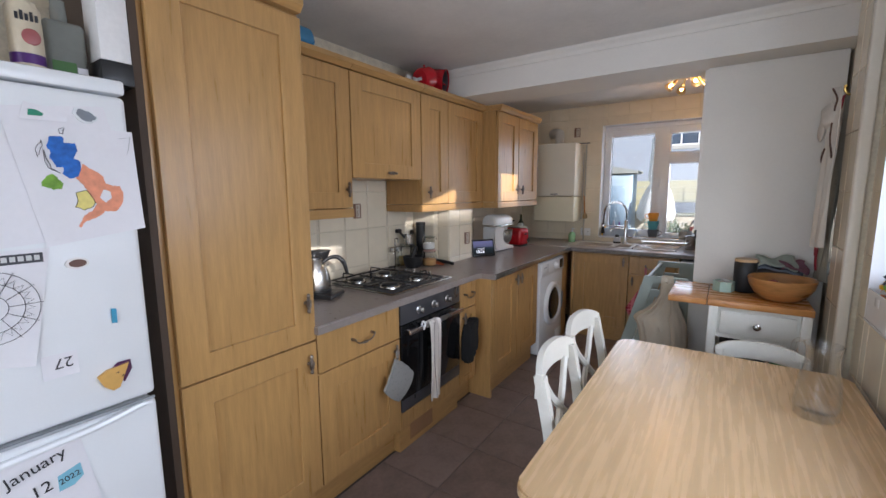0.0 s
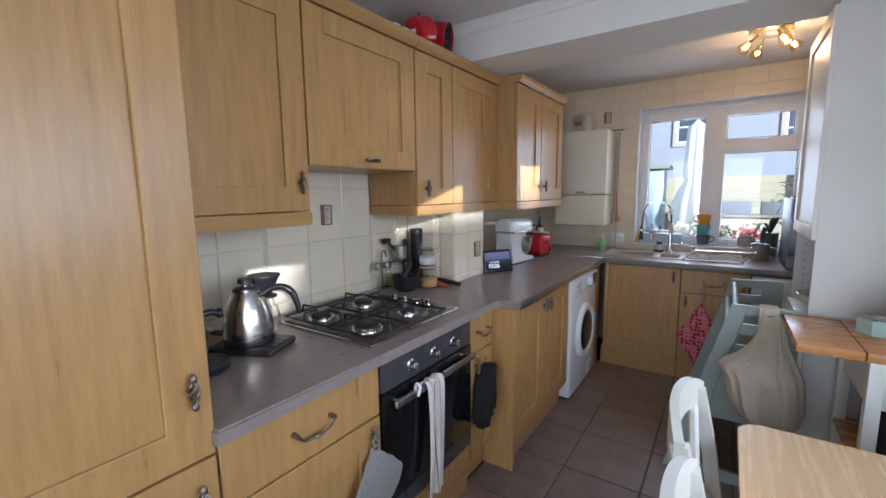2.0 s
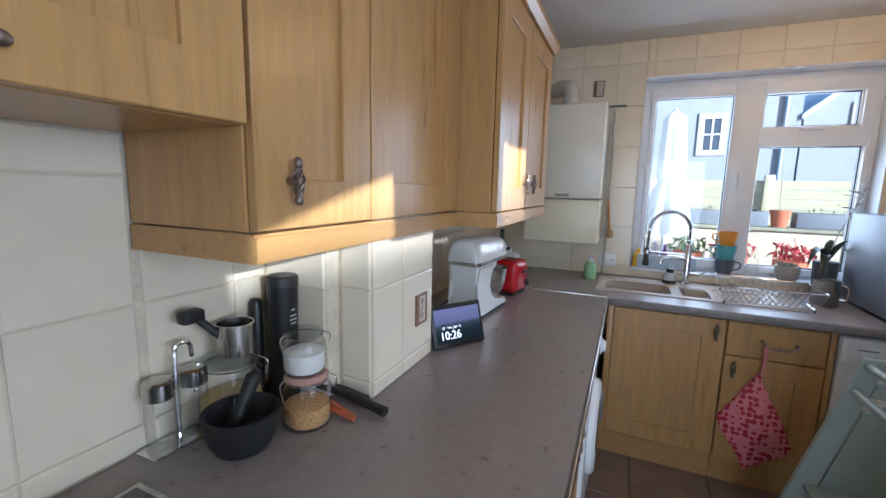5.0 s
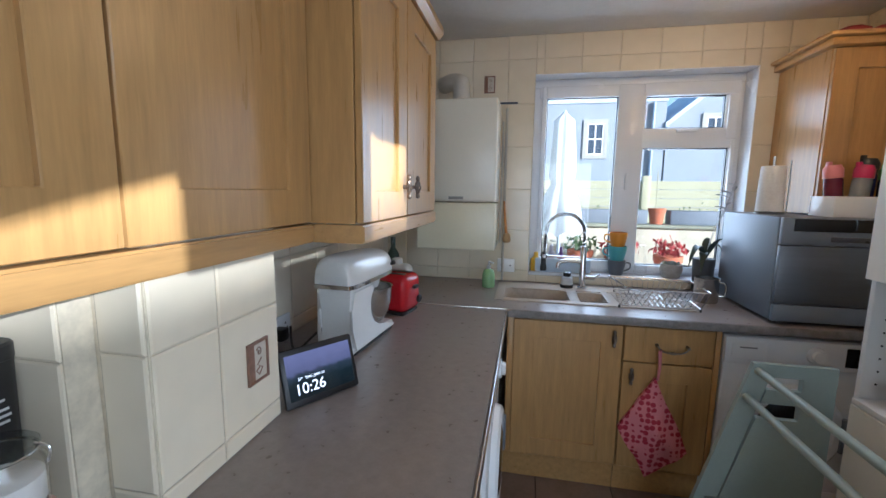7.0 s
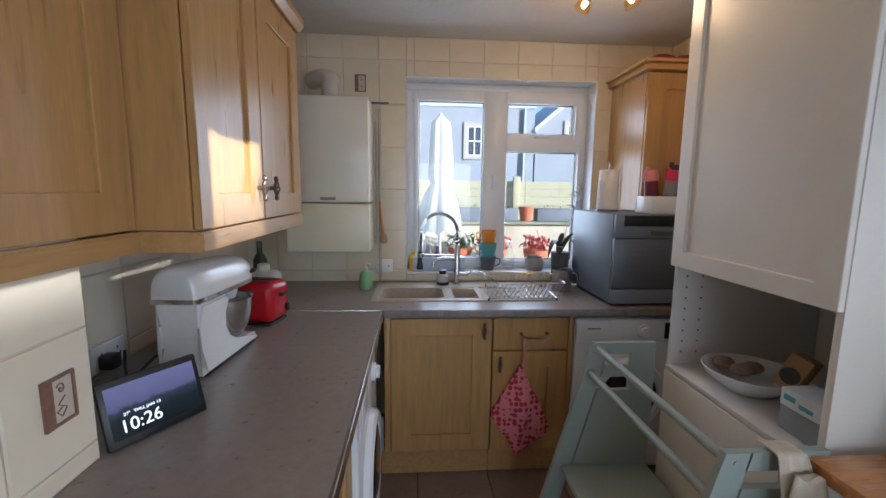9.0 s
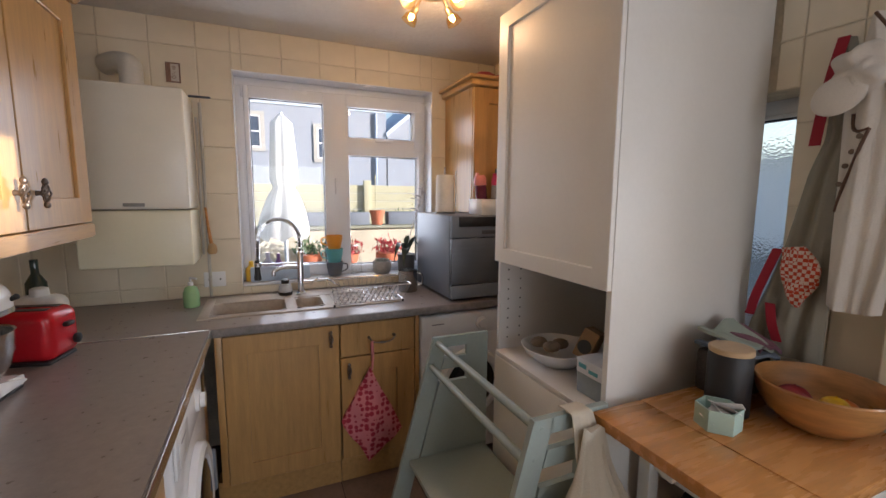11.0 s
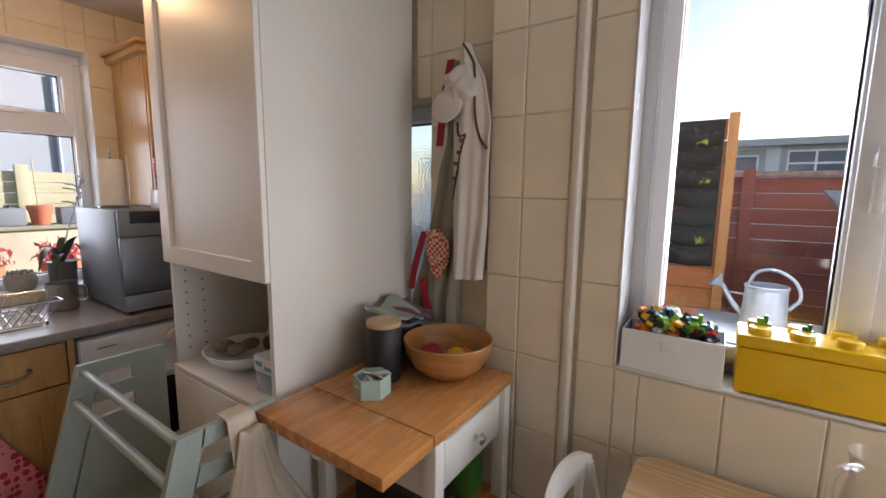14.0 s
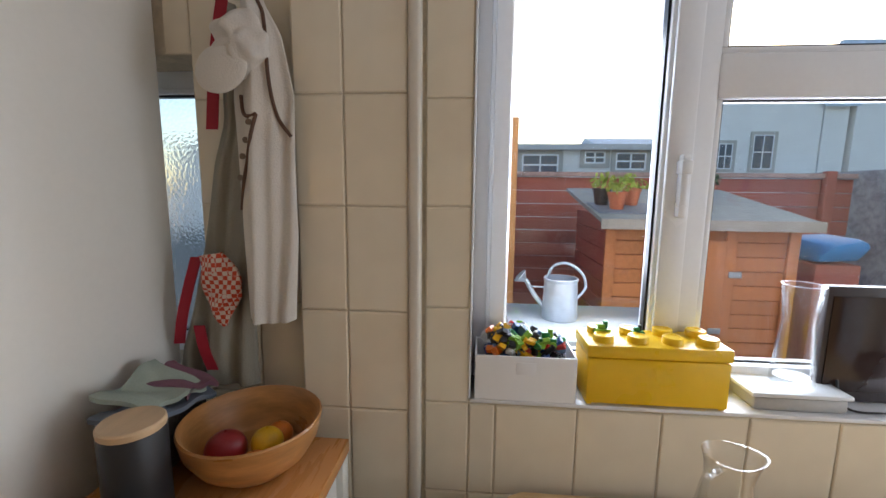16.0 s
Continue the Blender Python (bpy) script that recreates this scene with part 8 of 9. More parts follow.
# ---- ceiling lamp ----
lamp = thing("ceiling_spotlight", (-0.15, 4.72, ZC), "brass ceiling light with four glass-shaded spots", "ceiling light")
BRASS = mat("satin_brass", (0.55, 0.42, 0.22), 0.3, 0.9)
bm = B(); lathe(bm, [(0.11, 0), (0.11, -0.012), (0.095, -0.022), (0.02, -0.026)], (-0.15, 4.72, ZC - 0.001), 36)
part("ceiling_plate", bm, BRASS, lamp)
BULB = glow_mat("warm_bulb", (1.0, 0.62, 0.25), 35)
SHADE = glass_mat("amber_glass_shade", (1.0, 0.86, 0.62), 0.2)
for i in range(4):
    a = radians(90 * i + 25)
    p0 = Vector((-0.15 + 0.07 * math.cos(a), 4.72 + 0.07 * math.sin(a), ZC - 0.025))
    p1 = p0 + Vector((0.035 * math.cos(a), 0.035 * math.sin(a), -0.04))
    aim = Vector((math.cos(a) * 0.75, math.sin(a) * 0.75, -0.66)).normalized()
    m = aim.to_track_quat("Z", "Y").to_matrix().to_4x4()
    bm = B(); tube(bm, [p0, p1], 0.007, 8)
    lathe(bm, [(0.012, -0.012), (0.016, 0.0), (0.016, 0.022)], p1, 16, m)
    arm = part("spot_arm", bm, BRASS, lamp)
    bm = B(); lathe(bm, [(0.018, 0.018), (0.030, 0.035), (0.037, 0.065), (0.035, 0.065), (0.028, 0.036)], p1, 20, m)
    part("shade", bm, SHADE, arm)
    bm = B(); lathe(bm, [(0.009, 0.022), (0.012, 0.032), (0.010, 0.048), (0.002, 0.055)], p1, 14, m)
    part("bulb", bm, BULB, arm)
ld = bpy.data.lights.new("ceiling_bulbs", "POINT")
ld.energy, ld.color, ld.shadow_soft_size = 2.4, (1.0, 0.66, 0.36), 0.03
lo = new("ceiling_bulbs", ld)
lo.location = (-0.15, 4.66, ZC - 0.17)

# ---- pipe and white trims by the side window ----
bm = B(); box(bm, 0.598, 0.640, 3.120, 3.149, 0.0, ZC, 0.008, 3)
structure("trim_pipe_cover", bm, mat("cream_gloss_paint", (0.66, 0.61, 0.52), 0.3, var=0.04), "cream vertical pipe cover beside the tiled pier", "trim", smooth=40)
for y0, y1, z0, z1 in ((2.440, 2.506, 1.01, 2.27), (2.905, 2.950, 1.01, 2.27), (2.506, 2.905, 2.245, 2.272), (2.506, 2.905, 1.012, 1.056)):
    hd = B(); box(hd, 0.772, 0.787, y0, y1, z0, z1, 0.006)
    part("sash", hd, UPVC, win2)
hd = B(); box(hd, 0.748, 0.773, 2.456, 2.478, 1.44, 1.60, 0.006)
box(hd, 0.738, 0.773, 2.454, 2.482, 1.55, 1.585, 0.005)
part("window_handle", hd, UPVC, win2)
hd = B(); box(hd, -0.44, -0.425, 5.665, 5.688, 1.50, 1.60, 0.004)
part("window_handle", hd, UPVC, win1)
hd = B(); box(hd, -0.17, -0.06, 5.665, 5.688, 1.842, 1.856, 0.004)
part("window_handle", hd, UPVC, win1)
hd = B(); box(hd, -0.25, 0.0, 5.678, 5.69, 2.085, 2.092, 0.002)
part("trickle_vent", hd, UPVC, win1)


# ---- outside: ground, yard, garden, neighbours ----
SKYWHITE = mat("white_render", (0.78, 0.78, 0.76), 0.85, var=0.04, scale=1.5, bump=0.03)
# white walls with their bluish haze and dimness put into the base colour
HAZED_RENDER = mat("hazed_white_render", (0.30, 0.335, 0.39), 0.85, var=0.06, scale=1.5, bump=0.03)
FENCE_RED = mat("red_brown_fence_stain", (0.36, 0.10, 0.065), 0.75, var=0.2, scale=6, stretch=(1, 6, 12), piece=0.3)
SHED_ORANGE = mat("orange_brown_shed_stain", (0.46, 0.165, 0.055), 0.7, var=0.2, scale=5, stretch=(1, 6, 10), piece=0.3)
PALE_FENCE = mat("weathered_pale_fence", (0.38, 0.36, 0.24), 0.85, var=0.2, scale=4, stretch=(1, 4, 8), piece=0.3)
FELT = mat("grey_green_roof_felt", (0.30, 0.31, 0.28), 0.9, var=0.12, scale=8, bump=0.1)
TERRACOTTA = mat("terracotta", (0.45, 0.13, 0.06), 0.8, var=0.12)
SLATE_TUB = mat("slate_grey_trough", (0.16, 0.18, 0.21), 0.7, var=0.1)
ZINC = mat("galvanised_zinc", (0.50, 0.54, 0.60), 0.35, 0.7, var=0.12, scale=18)
GROUND = mat("paving_and_soil", (0.20, 0.19, 0.165), 0.95, var=0.3, scale=1.2, bscale=30)
bm = B(); box(bm, -220, 220, -220, 220, -0.35, -0.15)
structure("ground", bm, GROUND, "grey paving and soil outside the house", "ground")


def boards(parent, axis, fixed, u0, u1, z0, z1, step, material, th=0.018, sign=1):
    """Overlapping horizontal boards, each one a piece."""
    n = max(1, round((z1 - z0) / step))
    h = (z1 - z0) / n
    bm = B()
    if axis == "x":
        box(bm, u0, u1, 0, th, 0.002, h - 0.004, 0.003, 1)
    else:
        box(bm, 0, th, u0, u1, 0.002, h - 0.004, 0.003, 1)
    me = finish("board", bm, material)
    for i in range(n):
        ob = new("board", me)
        ob.parent = parent
        ob.matrix_parent_inverse = parent.matrix_basis.inverted()
        tilt = 0.04 * sign
        ob.matrix_basis = Matrix.Translation((0, fixed, z0 + i * h) if axis == "x" else (fixed, 0, z0 + i * h)) @ (Matrix.Rotation(tilt, 4, "X") if axis == "x" else Matrix.Rotation(tilt, 4, "Y"))


yard = thing("yard_fence", (4.5, 1.0, -0.15), "red-brown stained timber yard fence with posts", "fence")
boards(yard, "y", 4.5, -1.0, 2.95, -0.15, 1.66, 0.15, FENCE_RED)
for y in (2.62, 0.9, -0.72):
    bm = B(); box(bm, 4.42, 4.50, y - 0.05, y + 0.05, -0.15, 1.74, 0.008)
    part("post", bm, FENCE_RED, yard)
bm = B(); box(bm, 4.45, 4.56, -1.0, 2.95, 1.665, 1.715, 0.006)
part("capping", bm, mat("pinkish_capping", (0.45, 0.30, 0.25), 0.85, var=0.3, scale=14), yard)
fence2 = thing("side_fence", (3.3, 2.98, -0.15), "red-brown timber fence along the yard side", "fence")
boards(fence2, "x", 2.98, 2.56, 4.48, -0.15, 1.62, 0.15, FENCE_RED, sign=-1)

vp = thing("planter_board", (2.43, 3.2, -0.15), "orange timber board carrying a black pocket planter", "planter")
boards(vp, "y", 2.43, 2.80, 3.75, -0.15, 1.94, 0.13, SHED_ORANGE, sign=0)
bm = B(); box(bm, 2.395, 2.465, 2.745, 2.798, -0.15, 1.965, 0.004)
part("post", bm, mat("bright_pine_post", (0.52, 0.24, 0.08), 0.7, stretch=(8, 8, 1)), vp)
BLACKFELT = mat("black_felt_pockets", (0.018, 0.02, 0.022), 0.95, var=0.2, bump=0.3, bscale=60)
bm = B(); box(bm, 2.414, 2.426, 2.815, 3.70, 1.04, 1.93, 0.003)
pl = part("planter_back", bm, BLACKFELT, vp)
for i in range(7):
    bm = B()
    z0 = 1.05 + i * 0.122

    def pocket(u, v, z0=z0):
        return Vector((2.410 - 0.035 * math.sin(math.pi * v) ** 0.7 * (0.5 + 0.5 * abs(math.sin(u * math.pi * 4))), 2.825 + u * 0.86, z0 + v * 0.095 - 0.016 * abs(math.sin(u * math.pi * 4))))
    sheet(bm, pocket, 28, 6, 0.004, (-1, 0, 0))
    part("pocket", bm, BLACKFELT, pl, smooth=70)


def leaf_clump(bm, at, r, count, size, seed, squash=0.8):
    rg = random.Random(seed)
    for _ in range(count):
        d = Vector((rg.gauss(0, 1), rg.gauss(0, 1), abs(rg.gauss(0, 1)) * squash))
        d = d.normalized() * r * rg.uniform(0.35, 1.0)
        p = Vector(at) + d
        e = Euler((rg.uniform(0, 3), rg.uniform(0, 3), rg.uniform(0, 6))).to_matrix()
        s = size * rg.uniform(0.6, 1.3)
        vs = [bm.verts.new(p + e @ Vector(q)) for q in ((-s, 0, 0), (-0.2 * s, -0.4 * s, 0.1 * s), (s, 0, 0), (-0.2 * s, 0.4 * s, 0.1 * s))]
        bm.faces.new(vs)


LIME = mat("lime_leaf", (0.30, 0.38, 0.05), 0.6, var=0.3, scale=30)
REDLEAF = mat("red_leaf", (0.40, 0.05, 0.05), 0.6, var=0.3, scale=30)
bm = B()
for i, (x, z) in enumerate(((2.92, 1.79), (2.89, 1.56), (2.90, 1.19), (3.1, 1.42))):
    leaf_clump(bm, (2.375, x, z), 0.035, 14, 0.018, i)
part("leaves", bm, LIME, vp)

shed = thing("garden_shed", (3.1, 1.48, -0.15), "low orange-brown timber garden store with a felt roof", "shed")
boards(shed, "y", 2.62, 0.86, 2.08, -0.15, 1.27, 0.105, SHED_ORANGE)
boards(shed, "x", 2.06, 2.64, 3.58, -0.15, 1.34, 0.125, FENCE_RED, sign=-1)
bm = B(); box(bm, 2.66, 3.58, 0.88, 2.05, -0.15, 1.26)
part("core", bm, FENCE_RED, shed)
for y in (0.87, 2.07, 1.27, 1.76):
    bm = B(); box(bm, 2.590, 2.615, y - 0.035, y + 0.035, -0.15, 1.275, 0.003)
    part("batten", bm, SHED_ORANGE, shed)
bm = B(); box(bm, 2.575, 2.60, 1.31, 1.725, -0.10, 1.18, 0.004)
sd = part("door", bm, SHED_ORANGE, shed)
for yy in (1.45, 1.59):
    bm = B(); box(bm, 2.572, 2.576, yy, yy + 0.006, -0.09, 1.17)
    part("board_gap", bm, mat("dark_gap", (0.05, 0.02, 0.01), 0.9), sd)
for yy, zz in ((1.80, 0.98), (1.24, 0.95), (1.34, 0.55)):
    bm = B(); box(bm, 2.566, 2.578, yy - 0.04, yy + 0.04, zz - 0.02, zz + 0.02, 0.002)
    part("hinge", bm, ZINC, shed)
bm = B()
prism(bm, [(2.50, 1.290), (3.72, 1.50), (3.72, 1.53), (2.50, 1.32)], Matrix(((1, 0, 0, 0), (0, 0, 1, 0.78), (0, 1, 0, 0), (0, 0, 0, 1))), 1.38)
part("roof", bm, FELT, shed)
bm = B(); box(bm, 2.48, 2.50, 0.77, 2.17, 1.255, 1.325, 0.003)
part("fascia", bm, mat("grey_fascia", (0.33, 0.29, 0.25), 0.8), shed)
for i, (x, y, c) in enumerate(((2.80, 1.98, LIME), (2.95, 1.83, LIME), (2.95, 2.05, LIME), (3.05, 1.30, LIME), (3.1, 1.22, LEAF))):
    p = thing("roof_plant_pot", (x, y, 1.35), "small plant in a terracotta pot on the store roof", "potted plant", "roof plants")
    zz = 1.32 + (x - 2.5) * 0.172
    bm = B(); lathe(bm, [(0.045, 0), (0.065, 0.11), (0.070, 0.11), (0.07, 0.13), (0.055, 0.13)], (x, y, zz), 16)
    part("pot", bm, TERRACOTTA if i != 2 else BLACK_PLASTIC, p)
    bm = B(); leaf_clump(bm, (x, y, zz + 0.14), 0.11, 46, 0.032, 20 + i)
    part("foliage", bm, c, p)
bm = B(); box(bm, 2.66, 3.02, 1.70, 2.14, 1.352, 1.366, 0.003)
bmesh.ops.rotate(bm, verts=bm.verts, cent=(2.84, 1.9, 1.36), matrix=Matrix.Rotation(-0.17, 3, "Y"))
bmesh.ops.translate(bm, verts=bm.verts, vec=(0, 0, 0.022))
solid("seed_tray", bm, SLATE_TUB, "dark plastic seed tray on the store roof", "tray")

bench = thing("potting_bench", (1.55, 2.52, -0.15), "grey timber potting bench below the side window", "bench")
bm = B(); box(bm, 1.30, 1.85, 2.05, 2.84, 0.87, 0.90, 0.004)
part("bench_top", bm, mat("grey_timber", (0.28, 0.30, 0.31), 0.8), bench)
for lx, ly in ((1.35, 2.1), (1.35, 2.8), (1.8, 2.1), (1.8, 2.8)):
    bm = B(); box(bm, lx - 0.03, lx + 0.03, ly - 0.03, ly + 0.03, -0.15, 0.869, 0.004)
    part("leg", bm, PALE_FENCE, bench)
wc = thing("watering_can", (1.66, 2.52, 0.90), "galvanised metal watering can with a round rose", "watering can")
CX, CY, CZ = 1.60, 2.53, 0.901
bm = B(); lathe(bm, [(0.105, 0), (0.108, 0.005), (0.100, 0.235), (0.104, 0.24), (0.104, 0.255), (0.095, 0.255), (0.095, 0.02)], (CX, CY, CZ), 28)
part("can_body", bm, ZINC, wc)
bm = B(); tube(bm, curve_pts([(CX + 0.02, CY + 0.09, CZ + 0.06), (CX + 0.03, CY + 0.15, CZ + 0.13), (CX + 0.04, CY + 0.21, CZ + 0.23)]), 0.014, 10)
tube(bm, [(CX, CY + 0.08, CZ + 0.19), (CX + 0.03, CY + 0.18, CZ + 0.19)], 0.006, 6)
part("spout", bm, ZINC, wc)
bm = B(); lathe(bm, [(0.014, 0), (0.048, 0.04), (0.048, 0.046)], (CX + 0.04, CY + 0.215, CZ + 0.225), 22, Matrix.Rotation(radians(-48), 4, "X"))
part("rose", bm, ZINC, wc)
bm = B(); tube(bm, curve_pts([(CX, CY + 0.085, CZ + 0.25), (CX, CY + 0.05, CZ + 0.325), (CX, CY - 0.03, CZ + 0.345), (CX, CY - 0.12, CZ + 0.29), (CX, CY - 0.15, CZ + 0.20), (CX, CY - 0.105, CZ + 0.13)]), 0.009, 8)
part("handle", bm, ZINC, wc)
smaller = Matrix.Translation((CX + 0.04, CY + 0.26, CZ)) @ Matrix.Diagonal((0.77, 0.77, 0.77, 1)) @ Matrix.Translation((-CX - 0.04, -CY - 0.26, -CZ))
for ob in wc.children:
    ob.data.transform(smaller)
bm = B(); box(bm, 2.75, 3.08, 0.30, 0.60, -0.15, 1.005, 0.01)
solid("compost_bin", bm, FENCE_RED, "dark timber compost bin in the yard", "compost bin")
bm = B(); box(bm, 2.72, 3.10, 0.28, 0.62, 1.02, 1.19, 0.05, 2)
for v in bm.verts:
    v.co += Vector((0.06, 0.08, 0.05)) * noise.noise(v.co * 6)
solid("blue_tarpaulin", bm, mat("blue_tarp", (0.04, 0.24, 0.55), 0.5), "crumpled blue tarpaulin over a garden heap", "tarpaulin")
bm = B(); box(bm, 3.2, 5.6, -1.30, -1.05, -0.15, 1.75, 0.01)
structure("wall_yard", bm, mat("grey_rubble_stone", (0.33, 0.33, 0.34), 0.9, var=0.35, scale=9, bump=0.3, bscale=18), "grey rubble stone yard wall", "wall")


def house(name, label, x0, x1, y0, y1, eave, ridge, along, material, windows, face, roofing=None, over=0.3):
    """A plain house with a pitched roof; windows (u0, u1, z0, z1) on one face."""
    h = thing(name, ((x0 + x1) / 2, (y0 + y1) / 2, -0.15), label, "house")
    bm = B(); box(bm, x0, x1, y0, y1, -0.15, eave)
    if along == "y":
        prism(bm, [(x0, eave), (x1, eave), ((x0 + x1) / 2, ridge)], Matrix(((1, 0, 0, 0), (0, 0, 1, y0), (0, 1, 0, 0), (0, 0, 0, 1))), y1 - y0)
    else:
        prism(bm, [(y0, eave), (y1, eave), ((y0 + y1) / 2, ridge)], Matrix(((0, 0, 1, x0), (1, 0, 0, 0), (0, 1, 0, 0), (0, 0, 0, 1))), x1 - x0)
    part("wall", bm, material, h)
    slate = roofing or mat("blue_grey_slate", (0.50, 0.60, 0.70), 0.7, var=0.2, scale=4)
    for s in (0, 1):
        bm = B()
        if along == "y":
            e0, e1, mid = (x0 - over, x1 + over, (x0 + x1) / 2)
        else:
            e0, e1, mid = (y0 - over, y1 + over, (y0 + y1) / 2)
        e = e0 if s == 0 else e1
        drop = eave - over * (ridge - eave) / abs(mid - (e0 + over))
        pts = [(e, drop), (mid, ridge + 0.02), (mid, ridge + 0.20), (e, drop + 0.18)]
        if along == "y":
            prism(bm, pts, Matrix(((1, 0, 0, 0), (0, 0, 1, y0 - over * 0.8), (0, 1, 0, 0), (0, 0, 0, 1))), y1 - y0 + over * 1.6)
        else:
            prism(bm, pts, Matrix(((0, 0, 1, x0 - over * 0.8), (1, 0, 0, 0), (0, 1, 0, 0), (0, 0, 0, 1))), x1 - x0 + over * 1.6)
        part("roof", bm, slate, h)
    for u0, u1, z0, z1 in windows:
        def slab(bm, a, b, c, d, o0, o1):
            if face == "y":
                box(bm, a, b, y0 - o1, y0 - o0, c, d)
            else:
                box(bm, x0 - o1, x0 - o0, a, b, c, d)
        t = 0.14
        bm = B()
        for e in ((u0 - t, u1 + t, z0 - t, z0), (u0 - t, u1 + t, z1, z1 + t), (u0 - t, u0, z0, z1), (u1, u1 + t, z0, z1)):
            slab(bm, *e, 0.0, 0.05)
        w = part("window", bm, mat("grey_stone_surround", (0.42, 0.41, 0.38), 0.9), h)
        bm = B(); slab(bm, u0, u1, z0, z1, 0.005, 0.015)
        part("pane", bm, mat("dark_window_pane", (0.05, 0.07, 0.11), 0.1, bump=0.0), w)
        bm = B()
        um, zm, f = (u0 + u1) / 2, (z0 + z1) / 2, 0.05
        for e in ((u0, u1, z0, z0 + f), (u0, u1, z1 - f, z1), (u0, u0 + f, z0 + f, z1 - f), (u1 - f, u1, z0 + f, z1 - f), (um - f / 2, um + f / 2, z0 + f, z1 - f), (u0 + f, um - f / 2, zm - f / 2, zm + f / 2), (um + f / 2, u1 - f, zm - f / 2, zm + f / 2)):
            slab(bm, *e, 0.02, 0.04)
        part("frame", bm, UPVC, w)
    return h


hs = house("neighbour_house", "white rendered house with slate roof behind the garden", -14, 3.9, 20, 28, 4.85, 5.40, "x", HAZED_RENDER, [(1.15, 1.75, 2.93, 4.1), (-2.1, -0.85, 3.25, 4.4), (-9, -7.8, 3.0, 4.3)], "y", over=0.04)
house("neighbour_house", "white rendered cottage with a slate roof and small windows", 3.95, 11.9, 19.97, 29, 3.95, 7.30, "y", HAZED_RENDER, [(5.25, 5.85, 3.35, 4.25), (9.0, 10.1, 3.5, 4.6)], "y", over=0.06)
bm = B(); tube(bm, [(3.45, 19.93, -0.15), (3.45, 19.93, 4.8)], 0.06, 8)
part("downpipe", bm, mat("blue_grey_pipe", (0.22, 0.30, 0.42), 0.5), hs)
# ridge height set to cut off the low sun
th1 = house("terraced_house", "white rendered terraced house across the yard", 20.9, 23.1, -12.68, -7.9, 6.3, 7.64, "y", SKYWHITE, [(-10.7, -9.78, 2.60, 4.2), (-8.9, -8.25, 2.6, 3.8)], "x")
# two more blocks, out of view, added only to bound the sun patches
house("terraced_house", "added lower house block that trims the sun across the yard", 20.9, 23.1, -13.8, -12.75, 5.8, 7.20, "y", SKYWHITE, [], "x")
house("terraced_house", "added taller house block that stops the sun across the yard", 20.9, 23.1, -30, -14.1, 7.2, 8.5, "y", SKYWHITE, [(-17.8, -16.2, 2.3, 4.8)], "x")
hh = house("neighbour_house", "white rendered low house beyond the yard fence", 18, 25, -6.3, -2.4, 3.1, 3.9, "y", SKYWHITE, [(-4.3, -3.3, 1.9, 2.9)], "x")
low = house("garden_room", "low white building with a flat roof beyond the fence", 14, 17, -2.7, 14, 2.85, 2.98, "y", SKYWHITE, [(-1.1, -0.43, 2.4, 2.8), (-2.4, -1.43, 2.2, 2.76), (0.4, 1.6, 2.0, 2.7), (2.2, 3.6, 1.7, 2.6)], "x", mat("pale_flat_roofing", (0.55, 0.55, 0.54), 0.8, var=0.1))
# unseen slope and two boards above the side window, added to shape the sun
vg = B()
prism(vg, [(-1.5, 2.02), (0.55, 2.02), (4.2, 2.945), (4.2, 3.2), (-1.5, 3.2)], Matrix(((0, 0, 1, 0.905), (1, 0, 0, 0), (0, 1, 0, 0), (0, 0, 0, 1))), 0.395)
box(vg, 0.93, 0.965, 1.865, 2.315, 2.035, 2.60, 0.004)
box(vg, 0.93, 0.965, 0.75, 1.40, 1.70, 2.40, 0.004)
structure("trim_verge", vg, UPVC, "added unseen sun blocker, sloping above the side window", "trim")

# ---- back garden ----
bm = B(); box(bm, -4.5, 5.5, 8.0, 8.75, -0.15, 1.09, 0.02)
structure("wall_garden", bm, mat("cream_rendered_wall", (0.52, 0.47, 0.36), 0.9, var=0.25, scale=3, bump=0.1), "cream rendered retaining wall in the garden", "wall")
bm = B(); box(bm, -4.5, 5.5, 7.95, 8.3, 1.091, 1.13, 0.01)
structure("trim_coping", bm, mat("mossy_coping", (0.26, 0.26, 0.19), 0.9, var=0.3, scale=5), "mossy stone coping on the garden wall", "trim")
gf = thing("garden_fence", (0.5, 8.7, 1.09), "weathered pale timber fence on the garden wall", "fence")
boards(gf, "x", 8.66, -4.5, 5.5, 1.09, 1.64, 0.11, PALE_FENCE)
for x in (-3.0, -1.2, 0.45, 2.0, 3.8):
    bm = B(); box(bm, x - 0.05, x + 0.05, 8.60, 8.66, 1.09, 1.70, 0.006)
    part("post", bm, PALE_FENCE, gf)
for x0, x1 in ((-0.55, -0.05), (0.05, 0.34), (0.58, 1.08), (1.12, 1.5)):
    tr = thing("planter_trough", ((x0 + x1) / 2, 8.12, 1.13), "slate grey planting trough on the garden wall", "planter", "planter troughs")
    bm = B(); box(bm, x0, x1, 8.03, 8.22, 1.131, 1.29, 0.01)
    part("trough", bm, SLATE_TUB, tr)
    bm = B(); leaf_clump(bm, ((x0 + x1) / 2, 8.12, 1.29), (x1 - x0) * 0.36, 9, 0.022, int(x0 * 100) + 500, 0.25)
    part("foliage", bm, LEAF, tr)
tp = thing("terracotta_pot", (0.45, 8.1, 1.13), "orange terracotta pot on the garden wall", "pot")
bm = B(); lathe(bm, [(0.065, 0), (0.085, 0.14), (0.095, 0.14), (0.095, 0.18), (0.08, 0.18)], (0.45, 8.10, 1.131), 20)
part("pot", bm, TERRACOTTA, tp)
